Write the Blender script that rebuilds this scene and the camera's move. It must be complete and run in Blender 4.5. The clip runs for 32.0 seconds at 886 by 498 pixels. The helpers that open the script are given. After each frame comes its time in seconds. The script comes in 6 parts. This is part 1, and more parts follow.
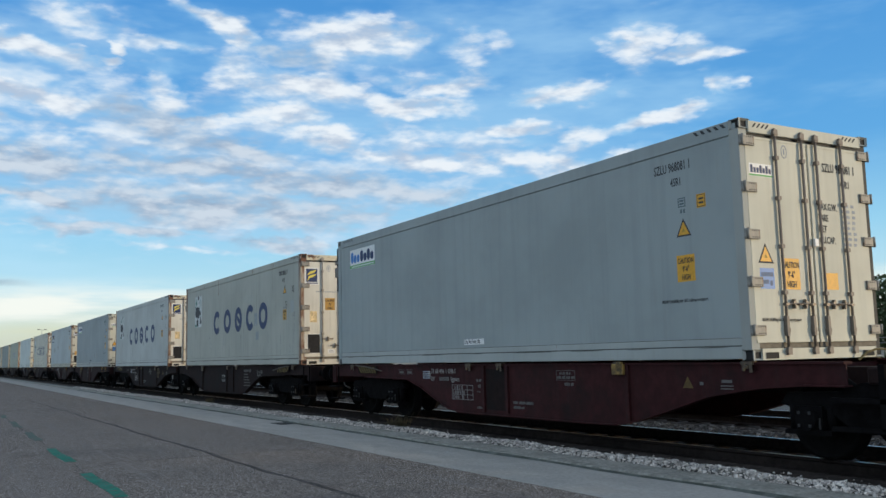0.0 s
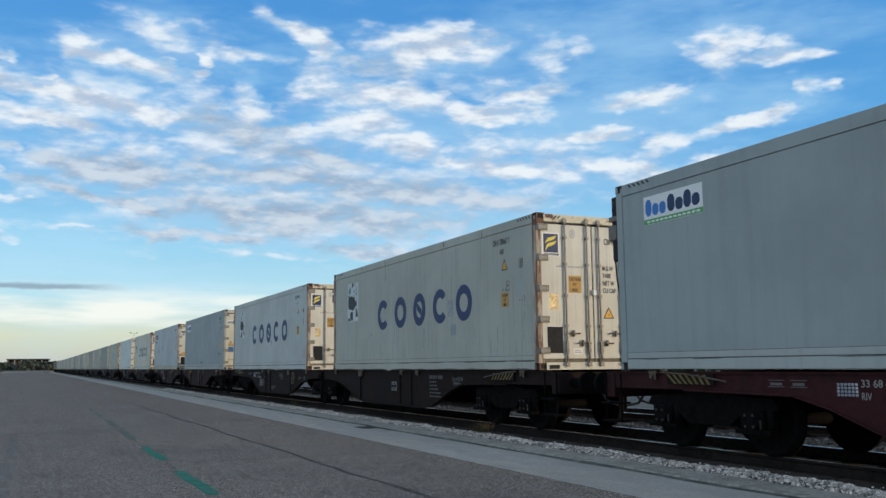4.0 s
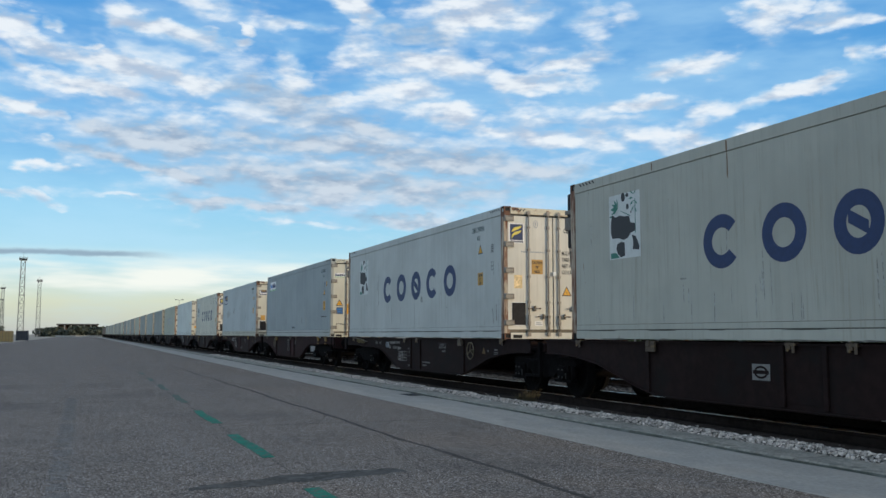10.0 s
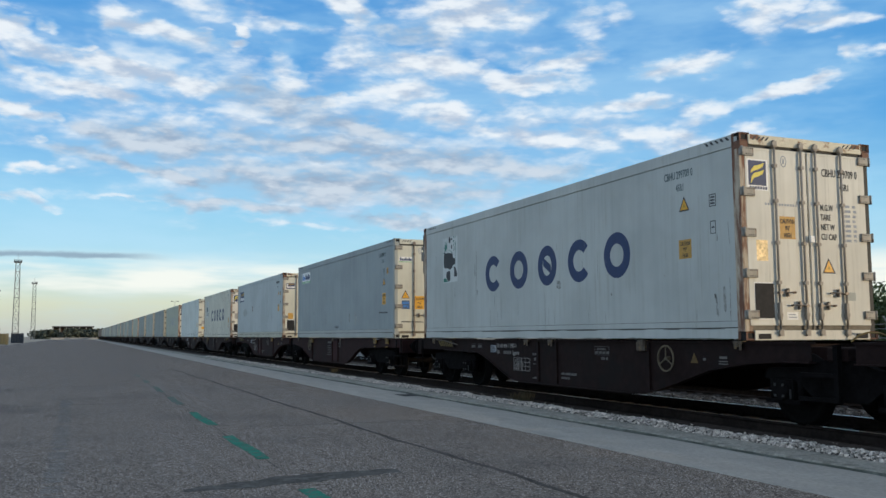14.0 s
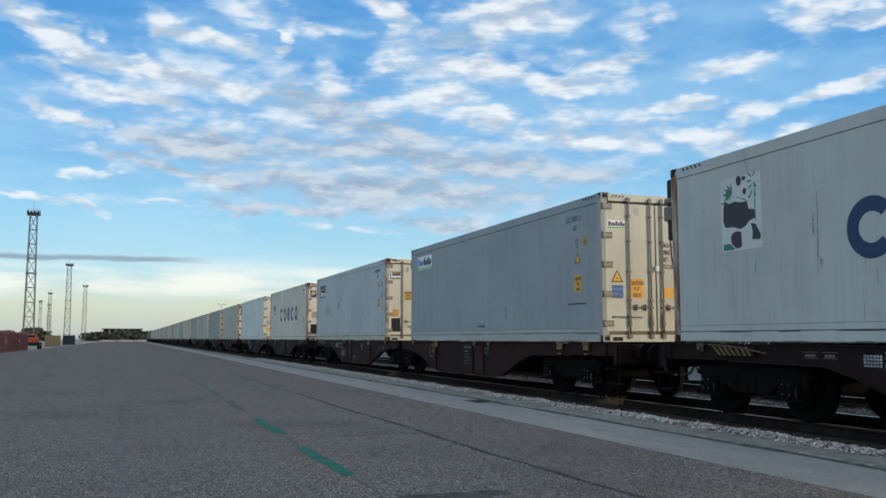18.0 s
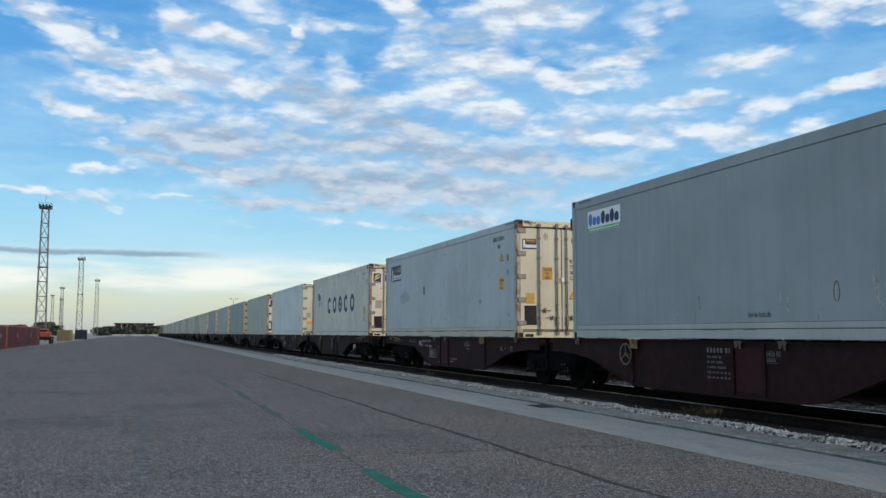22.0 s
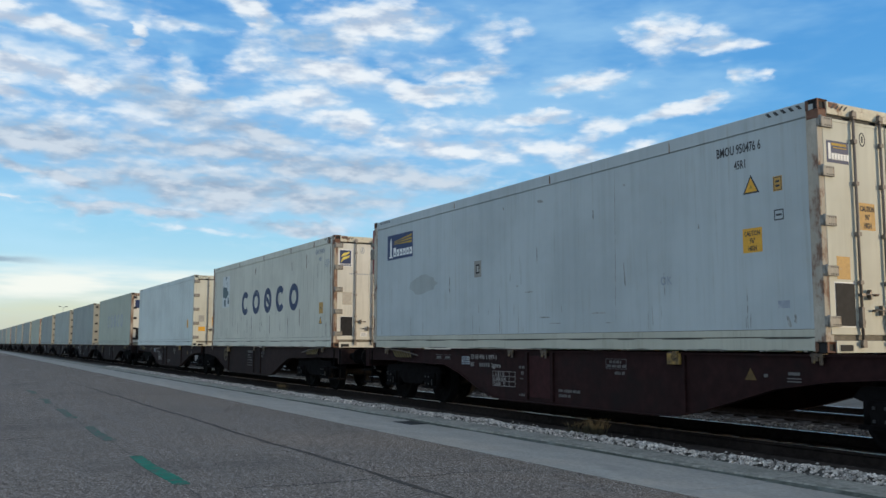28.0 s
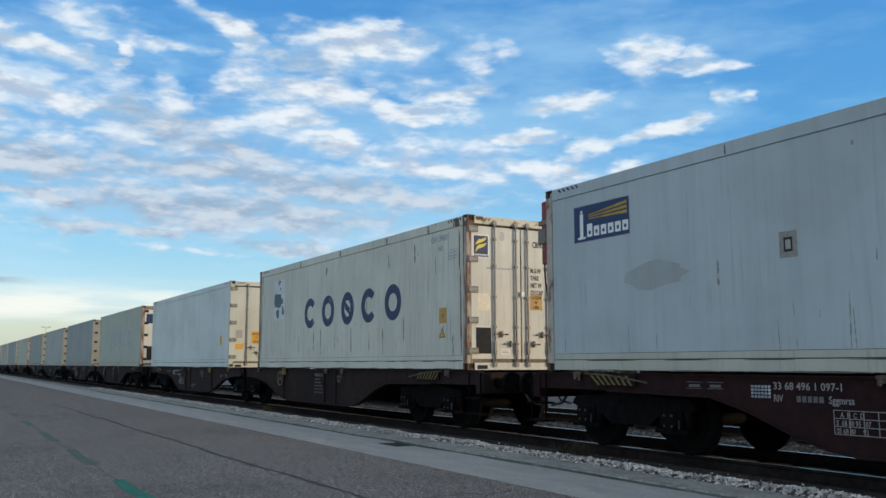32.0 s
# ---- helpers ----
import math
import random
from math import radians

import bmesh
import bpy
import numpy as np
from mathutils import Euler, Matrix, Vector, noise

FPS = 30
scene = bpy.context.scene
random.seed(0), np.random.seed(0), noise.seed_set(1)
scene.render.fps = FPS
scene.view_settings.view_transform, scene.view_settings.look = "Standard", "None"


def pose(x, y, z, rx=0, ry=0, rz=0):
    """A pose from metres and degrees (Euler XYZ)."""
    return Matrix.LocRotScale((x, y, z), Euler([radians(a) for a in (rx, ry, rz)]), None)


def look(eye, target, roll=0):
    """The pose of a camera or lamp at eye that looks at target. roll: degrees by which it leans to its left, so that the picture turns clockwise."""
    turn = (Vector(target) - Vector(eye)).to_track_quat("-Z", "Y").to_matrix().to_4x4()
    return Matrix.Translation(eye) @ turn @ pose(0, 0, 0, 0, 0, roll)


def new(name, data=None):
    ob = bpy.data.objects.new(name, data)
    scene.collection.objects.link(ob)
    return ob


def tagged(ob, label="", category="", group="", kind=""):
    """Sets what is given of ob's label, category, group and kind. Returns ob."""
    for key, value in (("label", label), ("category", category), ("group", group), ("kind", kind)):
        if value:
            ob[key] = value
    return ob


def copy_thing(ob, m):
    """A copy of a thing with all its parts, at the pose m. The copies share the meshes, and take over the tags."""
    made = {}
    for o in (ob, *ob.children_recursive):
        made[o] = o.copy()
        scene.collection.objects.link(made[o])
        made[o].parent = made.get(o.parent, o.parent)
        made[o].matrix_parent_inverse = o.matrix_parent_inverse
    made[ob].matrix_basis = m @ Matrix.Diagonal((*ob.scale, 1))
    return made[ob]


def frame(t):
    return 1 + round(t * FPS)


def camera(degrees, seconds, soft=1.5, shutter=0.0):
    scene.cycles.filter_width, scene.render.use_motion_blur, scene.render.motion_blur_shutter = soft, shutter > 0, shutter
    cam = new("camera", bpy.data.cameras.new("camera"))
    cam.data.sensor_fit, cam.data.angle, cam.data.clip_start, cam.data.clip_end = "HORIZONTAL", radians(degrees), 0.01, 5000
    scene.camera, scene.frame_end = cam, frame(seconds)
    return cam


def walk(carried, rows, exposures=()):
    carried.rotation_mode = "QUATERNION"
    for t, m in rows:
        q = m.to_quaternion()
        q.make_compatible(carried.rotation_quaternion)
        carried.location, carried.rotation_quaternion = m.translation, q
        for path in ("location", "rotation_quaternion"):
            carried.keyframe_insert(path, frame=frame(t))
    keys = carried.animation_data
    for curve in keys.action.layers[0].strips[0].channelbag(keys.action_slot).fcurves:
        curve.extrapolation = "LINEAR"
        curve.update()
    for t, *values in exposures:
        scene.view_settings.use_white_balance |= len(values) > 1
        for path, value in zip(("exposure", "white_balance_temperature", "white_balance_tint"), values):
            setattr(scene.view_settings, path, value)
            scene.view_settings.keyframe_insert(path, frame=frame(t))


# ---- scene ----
cam = camera(53.22, 32.0)
# seconds, x, y, z, tilt, roll, heading (the train's line is the y axis)
PATH = [
    (0.0, pose(0.000, -0.000, 1.460, 96.937, 1.315, -29.742)),
    (0.5, pose(-0.006, 0.005, 1.457, 97.066, 0.884, -29.624)),
    (1.0, pose(-0.016, 0.012, 1.454, 97.060, 0.755, -28.425)),
    (1.5, pose(-0.024, 0.010, 1.450, 97.149, 0.803, -26.967)),
    (2.0, pose(-0.030, 0.009, 1.448, 97.348, 0.839, -26.077)),
    (2.5, pose(-0.037, 0.008, 1.449, 97.433, 0.857, -25.602)),
    (3.0, pose(-0.040, 0.006, 1.449, 97.532, 0.831, -25.333)),
    (3.5, pose(-0.045, 0.004, 1.445, 97.555, 0.698, -25.024)),
    (5.5, pose(-0.129, 0.053, 1.415, 96.936, 0.336, -23.703)),
    (6.0, pose(-0.135, 0.055, 1.412, 96.728, 0.295, -23.559)),
    (6.5, pose(-0.146, 0.056, 1.411, 96.608, 0.209, -23.374)),
    (7.0, pose(-0.156, 0.060, 1.412, 96.456, 0.089, -23.163)),
    (7.5, pose(-0.164, 0.063, 1.413, 96.273, 0.015, -22.893)),
    (8.0, pose(-0.172, 0.063, 1.415, 96.104, -0.067, -22.409)),
    (8.5, pose(-0.182, 0.063, 1.418, 95.941, -0.152, -21.965)),
    (9.0, pose(-0.188, 0.061, 1.420, 95.826, -0.086, -21.838)),
    (9.5, pose(-0.189, 0.057, 1.423, 95.716, 0.033, -21.856)),
    (10.0, pose(-0.186, 0.056, 1.425, 95.520, -0.062, -22.093)),
    (10.5, pose(-0.181, 0.055, 1.428, 95.385, 0.034, -22.323)),
    (11.0, pose(-0.177, 0.049, 1.429, 95.324, 0.019, -22.576)),
    (11.5, pose(-0.175, 0.043, 1.426, 95.374, 0.006, -22.849)),
    (12.0, pose(-0.173, 0.040, 1.425, 95.368, 0.010, -22.941)),
    (12.5, pose(-0.173, 0.038, 1.425, 95.485, -0.002, -22.755)),
    (13.0, pose(-0.174, 0.032, 1.425, 95.560, 0.097, -22.436)),
    (13.5, pose(-0.175, 0.029, 1.426, 95.560, 0.193, -22.362)),
    (14.0, pose(-0.176, 0.029, 1.427, 95.535, 0.256, -22.342)),
    (14.5, pose(-0.179, 0.039, 1.426, 95.434, -0.111, -22.415)),
    (16.5, pose(-0.156, 0.472, 1.411, 95.375, -0.617, -21.110)),
    (17.0, pose(-0.211, 0.789, 1.386, 95.049, -0.076, -22.230)),
    (17.5, pose(-0.303, 1.100, 1.396, 95.181, 0.905, -21.777)),
    (18.0, pose(-0.330, 1.447, 1.402, 95.764, 0.061, -19.587)),
    (18.5, pose(-0.380, 1.804, 1.392, 95.509, 0.129, -19.602)),
    (19.0, pose(-0.435, 2.130, 1.411, 95.394, 0.962, -20.186)),
    (19.5, pose(-0.413, 2.536, 1.418, 95.906, 0.255, -18.896)),
    (20.0, pose(-0.412, 2.845, 1.407, 95.934, 0.117, -19.598)),
    (20.5, pose(-0.438, 3.127, 1.395, 94.888, 0.406, -19.585)),
    (21.0, pose(-0.433, 3.421, 1.402, 94.742, -0.721, -17.372)),
    (21.5, pose(-0.426, 3.642, 1.409, 95.075, -0.998, -17.397)),
    (22.0, pose(-0.473, 3.880, 1.428, 95.457, -0.081, -18.937)),
    (22.5, pose(-0.476, 4.123, 1.434, 96.075, 0.265, -18.962)),
    (23.0, pose(-0.437, 4.318, 1.449, 96.288, -0.505, -19.834)),
    (23.5, pose(-0.458, 4.570, 1.449, 95.800, -0.280, -22.259)),
    (24.0, pose(-0.431, 4.800, 1.447, 95.853, 0.347, -23.287)),
    (24.5, pose(-0.342, 5.053, 1.465, 96.304, -0.427, -23.135)),
    (25.0, pose(-0.319, 5.265, 1.491, 96.500, -0.657, -25.213)),
    (25.5, pose(-0.316, 5.428, 1.500, 96.565, 0.029, -27.558)),
    (27.5, pose(-0.235, 5.425, 1.422, 95.797, -0.421, -27.990)),
    (28.0, pose(-0.235, 5.423, 1.424, 96.128, -0.089, -28.822)),
    (28.5, pose(-0.235, 5.422, 1.427, 96.507, 0.063, -29.748)),
    (29.0, pose(-0.237, 5.424, 1.431, 96.741, -0.008, -30.327)),
    (29.5, pose(-0.237, 5.424, 1.435, 96.807, -0.255, -30.662)),
    (30.0, pose(-0.237, 5.418, 1.439, 96.810, -0.334, -30.824)),
    (30.5, pose(-0.238, 5.413, 1.442, 97.122, -0.094, -30.731)),
    (31.0, pose(-0.238, 5.410, 1.444, 97.418, 0.085, -30.368)),
    (31.5, pose(-0.239, 5.411, 1.445, 97.543, 0.197, -29.998)),
    (32.0, pose(-0.239, 5.413, 1.446, 97.395, 0.044, -29.722)),
]
walk(cam, PATH)
# seconds and metres that the train has rolled towards -y
ROLLED = [
    (0.0, 0.000),
    (0.5, 1.004),
    (1.0, 2.003),
    (1.5, 2.992),
    (2.0, 3.975),
    (2.5, 4.954),
    (3.0, 5.934),
    (3.5, 6.918),
    (5.5, 10.890),
    (6.0, 11.876),
    (6.5, 12.855),
    (7.0, 13.830),
    (7.5, 14.797),
    (8.0, 15.756),
    (8.5, 16.710),
    (9.0, 17.663),
    (9.5, 18.615),
    (10.0, 19.572),
    (10.5, 20.531),
    (11.0, 21.488),
    (11.5, 22.445),
    (12.0, 23.404),
    (12.5, 24.361),
    (13.0, 25.316),
    (13.5, 26.271),
    (14.0, 27.232),
    (14.5, 28.197),
    (16.5, 32.099),
    (17.0, 33.072),
    (17.5, 34.041),
    (18.0, 35.007),
    (18.5, 35.973),
    (19.0, 36.939),
    (19.5, 37.909),
    (20.0, 38.881),
    (20.5, 39.858),
    (21.0, 40.842),
    (21.5, 41.830),
    (22.0, 42.826),
    (22.5, 43.828),
    (23.0, 44.833),
    (23.5, 45.839),
    (24.0, 46.840),
    (24.5, 47.833),
    (25.0, 48.816),
    (25.5, 49.787),
    (27.5, 53.611),
    (28.0, 54.554),
    (28.5, 55.488),
    (29.0, 56.413),
    (29.5, 57.326),
    (30.0, 58.227),
    (30.5, 59.126),
    (31.0, 60.027),
    (31.5, 60.933),
    (32.0, 61.840),
]

# ---- light ----
SUN_TURN, SUN_UP = radians(132), radians(4.2)       # clockwise from +y, above the horizon
to_sun = Vector((math.sin(SUN_TURN) * math.cos(SUN_UP), math.cos(SUN_TURN) * math.cos(SUN_UP), math.sin(SUN_UP)))
sun = new("sun", bpy.data.lights.new("sun", "SUN"))
sun.data.energy, sun.data.angle, sun.data.color = 2.4, radians(0.8), (1.0, 0.80, 0.54)
sun.matrix_world = look(to_sun * 200, (0, 0, 0))
scene.view_settings.exposure = 0.0

# clouds: heading and height in degrees, half width, half height, slant, weight
BANKS = [
    (-5.9, 18.4, 3.6, 0.69, -28, 0.9), (4.0, 18.6, 3.3, 0.67, -14, 1), (7.2, 20.6, 3.1, 0.80, -8, 0.62), (15.5, 20.9, 2.5, 0.68, -26, 1),
    (24.4, 20.2, 4.2, 1.09, -4, 1), (20.6, 17.2, 3.4, 1.05, -4, 1), (18.9, 15.5, 2.5, 0.71, -6, 0.9), (12.3, 16.6, 1.4, 1.40, 0, 0.8),
    (1.5, 16.1, 6.8, 0.57, -9, 1), (-0.1, 14.8, 5.1, 0.50, -11, 0.95), (28.0, 16.1, 2.6, 0.53, -3, 1), (37.7, 16.5, 2.3, 0.67, 6, 0.95),
    (42.7, 14.4, 4.0, 0.46, 12, 1), (22.5, 14.0, 2.8, 0.72, -12, 0.9), (29.4, 12.6, 5.3, 0.57, -6, 0.85), (34.8, 14.3, 2.7, 0.45, -2, 0.9),
]
PUFFS = [
    (-3.8, 13.2, 1.9, 0.36, -14, 1), (8.9, 19.1, 0.7, 0.34, -20, 0.9), (7.8, 18.3, 1.1, 0.31, -5, 0.85), (-2.6, 18.2, 1.1, 0.23, -12, 0.75),
    (-3.0, 9.9, 1.3, 0.30, -8, 0.85), (-2.1, 11.6, 0.4, 0.17, 0, 0.6), (-3.3, 8.3, 1.4, 0.24, -10, 0.7), (-6.0, 8.5, 1.4, 0.23, -8, 0.7),
    (15.2, 15.0, 2.3, 0.28, -4, 0.8), (31.0, 17.1, 2.0, 0.62, 14, 0.85), (32.0, 19.8, 1.6, 1.47, -30, 0.5), (45.4, 15.4, 1.1, 0.32, 4, 0.9),
    (43.1, 19.4, 1.7, 1.5, 14, 0.72), (-0.6, 17.1, 0.8, 0.26, -6, 0.8), (46.2, 18.8, 1.5, 0.72, 10, 0.65), (42.8, 19.7, 1.1, 0.51, -20, 0.95),
]
WISPS = [
    (36.7, 12.5, 4.3, 0.55, -3, 0.7), (32.7, 13.5, 4.2, 0.42, -4, 0.5), (12.4, 19.4, 2.2, 0.48, -10, 0.6), (28.4, 17.6, 3.6, 0.55, -4, 0.45),
    (24.9, 16.7, 2.2, 0.39, -6, 0.6), (14.3, 7.1, 5.5, 0.26, -2, 0.45), (0.9, 8.3, 4.1, 0.21, -3, 0.4), (42.1, 12.7, 1.9, 0.27, 2, 0.6),
    (48.7, 16.2, 0.7, 0.61, -20, 0.7), (47.0, 18.4, 1.7, 0.47, -8, 0.75), (17.2, 18.2, 1.9, 1.39, 0, 0.5), (-6.6, 19.2, 1.9, 0.50, -12, 0.6),
    (11.3, 12.4, 14.8, 4.25, -5, 0.50), (30.5, 12.8, 11.3, 2.2, -4, 0.40),
]
SHEETS = [
    (7.4, 15.8, 11.0, 1.38, -12, 0.8), (4.0, 11.6, 6.0, 1.56, -4, 0.95), (14.3, 12.0, 11.1, 2.15, -4, 0.85), (15.0, 9.1, 12.2, 1.52, -4, 1),
    (20.3, 16.6, 4.1, 2.62, -5, 0.75), (25.8, 12.2, 8.3, 1.61, -6, 0.75), (23.9, 8.6, 8.0, 1.64, -3, 0.9), (23.4, 19.3, 6.3, 1.54, -6, 0.55),
    (28.9, 16.3, 5.4, 1.22, 8, 0.45), (38.9, 12.1, 7.0, 1.36, -2, 0.45), (-0.5, 15.3, 5.8, 1.00, -8, 0.6), (6.7, 20.0, 5.1, 1.00, -4, 0.5),
    (36.7, 16.4, 3.7, 1.34, -4, 0.3),
]
GREY = [
    (4.2, 12.0, 3.9, 0.66, -6, 0.9), (11.3, 15.0, 3.5, 0.95, -5, 0.85), (13.9, 12.1, 5.8, 0.61, -4, 0.9), (3.7, 10.3, 4.9, 0.49, -8, 0.95),
    (16.1, 9.6, 8.5, 1.09, -4, 0.95), (8.5, 8.3, 4.0, 0.39, -3, 0.85), (22.4, 11.1, 5.9, 0.80, -5, 0.8), (19.5, 7.3, 2.7, 0.40, -4, 0.85),
    (16.5, 13.3, 4.3, 0.61, -7, 0.85), (-0.0, 12.5, 1.7, 0.44, -8, 0.7), (28.0, 10.5, 3.6, 0.65, -4, 0.75), (20.2, 19.3, 2.8, 0.69, -8, 0.6),
]


def node(tree, kind, inputs=()):
    n = tree.nodes.new(kind)
    for slot, value in dict(inputs).items():
        if isinstance(value, bpy.types.NodeSocket):
            tree.links.new(value, n.inputs[slot])
        else:
            n.inputs[slot].default_value = value
    return n


def maths(tree, op, a, b=0.0, clamp=False):
    n = node(tree, "ShaderNodeMath", {0: a, 1: b})
    n.operation = op
    n.use_clamp = clamp
    return n.outputs[0]


def vmath(tree, op, a, b=(0, 0, 0)):
    n = node(tree, "ShaderNodeVectorMath", {0: a, 1: b})
    n.operation = op
    return n.outputs["Value"] if op in ("LENGTH", "DOT_PRODUCT") else n.outputs["Vector"]


def smooth(tree, value, a, b, lo=0.0, hi=1.0):
    n = node(tree, "ShaderNodeMapRange", {"Value": value, "From Min": a, "From Max": b, "To Min": lo, "To Max": hi})
    n.interpolation_type = "SMOOTHSTEP"
    return n.outputs[0]


def mix(tree, fac, a, b, blend="MIX"):
    n = node(tree, "ShaderNodeMix")
    n.data_type, n.blend_type = "RGBA", blend
    for slot, value in ((0, fac), (6, a), (7, b)):
        if isinstance(value, bpy.types.NodeSocket):
            tree.links.new(value, n.inputs[slot])
        else:
            n.inputs[slot].default_value = value if slot == 0 or len(value) == 4 else (*value, 1)
    return n.outputs[2]


def build_sky():
    world = bpy.data.worlds.new("sky")
    scene.world = world
    world.use_nodes = True
    tree = world.node_tree
    tree.nodes.clear()
    sky = node(tree, "ShaderNodeTexSky")
    sky.sky_type, sky.sun_disc, sky.sun_elevation, sky.sun_rotation = "NISHITA", False, SUN_UP, SUN_TURN
    sky.air_density, sky.dust_density, sky.ozone_density = 1.0, 0.6, 2.5
    way = node(tree, "ShaderNodeTexCoord").outputs["Generated"]
    flat = node(tree, "ShaderNodeSeparateXYZ", {0: way})
    height = flat.outputs[2]

    turn = maths(tree, "MULTIPLY", maths(tree, "ARCTAN2", flat.outputs[0], flat.outputs[1]), 57.29578)
    rise = maths(tree, "MULTIPLY", maths(tree, "ARCSINE", height), 57.29578)
    spot = node(tree, "ShaderNodeCombineXYZ", {0: turn, 1: rise}).outputs[0]

    def drift(scale, reach):
        """Turbulence that frays the clouds' outlines."""
        n = node(tree, "ShaderNodeTexNoise", {"Vector": vmath(tree, "MULTIPLY", spot, scale), "Scale": 1.0, "Detail": 3.0, "Roughness": 0.55}).outputs["Color"]
        return vmath(tree, "MULTIPLY", vmath(tree, "SUBTRACT", n, (0.5, 0.5, 0.5)), reach)

    frayed = vmath(tree, "ADD", vmath(tree, "ADD", spot, drift((0.20, 0.42, 1.0), (7.5, 2.4, 0.0))), drift((0.75, 1.6, 1.0), (1.7, 0.8, 0.0)))

    def puffs(lift, detail=4.5):
        v = vmath(tree, "MULTIPLY", vmath(tree, "ADD", spot, (0.0, lift, 0.0)), (0.30, 0.80, 1.0))
        v = node(tree, "ShaderNodeMapping", {"Vector": v, "Rotation": (0, 0, radians(9))}).outputs[0]
        return node(tree, "ShaderNodeTexNoise", {"Vector": v, "Scale": 1.0, "Detail": detail, "Roughness": 0.52, "Distortion": 0.15}).outputs[0]

    def gather(rows):
        field = None
        for a, e, wide, tall, slant, weight in rows:
            m = node(tree, "ShaderNodeMapping", {"Vector": frayed, "Location": (a, e, 0), "Rotation": (0, 0, radians(slant)), "Scale": (wide, tall, 1)})
            m.vector_type = "TEXTURE"
            blob = smooth(tree, vmath(tree, "LENGTH", m.outputs[0]), 0.0, 1.95, weight, 0.0)
            field = blob if field is None else maths(tree, "MAXIMUM", field, blob)
        return field

    grey = gather(GREY)
    cover = maths(tree, "MAXIMUM", maths(tree, "MAXIMUM", gather(BANKS), gather(PUFFS)), maths(tree, "MAXIMUM", gather(WISPS), grey))
    # rest of the sky, unseen: same scattered cloud, added to whiten the ambient light
    ahead = vmath(tree, "DOT_PRODUCT", way, (math.sin(radians(23)), math.cos(radians(23)), 0.0))
    rest = maths(tree, "MULTIPLY", smooth(tree, ahead, 0.80, 0.66, 0.0, 0.58), smooth(tree, height, 0.10, 0.2))
    cover = maths(tree, "MAXIMUM", cover, rest)
    fine = node(tree, "ShaderNodeTexNoise", {"Vector": vmath(tree, "MULTIPLY", spot, (0.95, 2.6, 1.0)), "Scale": 1.0, "Detail": 4.0, "Roughness": 0.55, "Distortion": 0.15}).outputs[0]
    n1, n2, n3 = puffs(0.0), puffs(0.75, 3.0), puffs(0.0, 3.0)
    d1 = maths(tree, "ADD", cover, maths(tree, "MULTIPLY", maths(tree, "SUBTRACT", n1, 0.5), 1.8))
    d1 = maths(tree, "ADD", d1, maths(tree, "MULTIPLY", maths(tree, "SUBTRACT", fine, 0.5), 0.45))
    mask = maths(tree, "MULTIPLY", smooth(tree, d1, 0.06, 0.96, 0.0, 0.95), smooth(tree, cover, 0.0, 0.25))
    shade = smooth(tree, maths(tree, "ADD", maths(tree, "SUBTRACT", n3, n2), maths(tree, "MULTIPLY", maths(tree, "ADD", maths(tree, "SUBTRACT", n1, n3), maths(tree, "MULTIPLY", maths(tree, "SUBTRACT", fine, 0.5), 0.45)), 0.8)), -0.20, 0.17)
    cloud = mix(tree, shade, (0.50, 0.565, 0.67), (0.92, 0.915, 0.91))
    dull = smooth(tree, grey, 0.05, 0.5, 0.0, 0.9)
    cloud = mix(tree, dull, cloud, mix(tree, shade, (0.33, 0.40, 0.505), (0.64, 0.69, 0.75)))
    # clear air: deep blue above, pale cyan, then a yellowish band on the horizon
    ramp = node(tree, "ShaderNodeValToRGB", {0: height})
    stops = [(0.0, (0.70, 0.69, 0.66)), (0.018, (0.83, 0.80, 0.63)), (0.036, (0.91, 0.90, 0.68)), (0.075, (0.66, 0.94, 1.02)), (0.13, (0.42, 0.79, 1.0)),
             (0.22, (0.155, 0.485, 0.88)), (0.38, (0.10, 0.37, 0.79)), (1.0, (0.04, 0.18, 0.46))]
    ramp.color_ramp.elements[0].position, ramp.color_ramp.elements[1].position = 0.0, 1.0
    for k, (place, colour) in enumerate(stops):
        e = ramp.color_ramp.elements[0] if k == 0 else ramp.color_ramp.elements[-1] if k == len(stops) - 1 else ramp.color_ramp.elements.new(place)
        e.color = (*colour, 1)
    nishita = mix(tree, 1.0, sky.outputs[0], (0.09, 0.13, 0.17), "MULTIPLY")
    air = mix(tree, 0.75, nishita, ramp.outputs[0])
    # thin high veil, and a pale bank with a grey line low over the horizon
    veil = smooth(tree, node(tree, "ShaderNodeTexNoise", {"Vector": vmath(tree, "MULTIPLY", way, (1.0, 1.0, 4.0)), "Scale": 3.2, "Detail": 5.0, "Roughness": 0.6}).outputs[0], 0.42, 0.72)
    air = mix(tree, maths(tree, "MULTIPLY", veil, 0.40), air, (0.54, 0.79, 0.93))
    bank = smooth(tree, node(tree, "ShaderNodeTexNoise", {"Vector": vmath(tree, "MULTIPLY", way, (1.0, 1.0, 7.0)), "Scale": 5.0, "Detail": 4.0}).outputs[0], 0.37, 0.58)
    ripple = node(tree, "ShaderNodeTexNoise", {"Vector": vmath(tree, "MULTIPLY", spot, (0.22, 0.5, 1.0)), "Scale": 1.0, "Detail": 5.0, "Roughness": 0.6}).outputs[0]
    height = maths(tree, "ADD", height, maths(tree, "MULTIPLY", maths(tree, "SUBTRACT", ripple, 0.5), 0.011))
    band = maths(tree, "MULTIPLY", smooth(tree, height, 0.035, 0.055), smooth(tree, height, 0.095, 0.065))
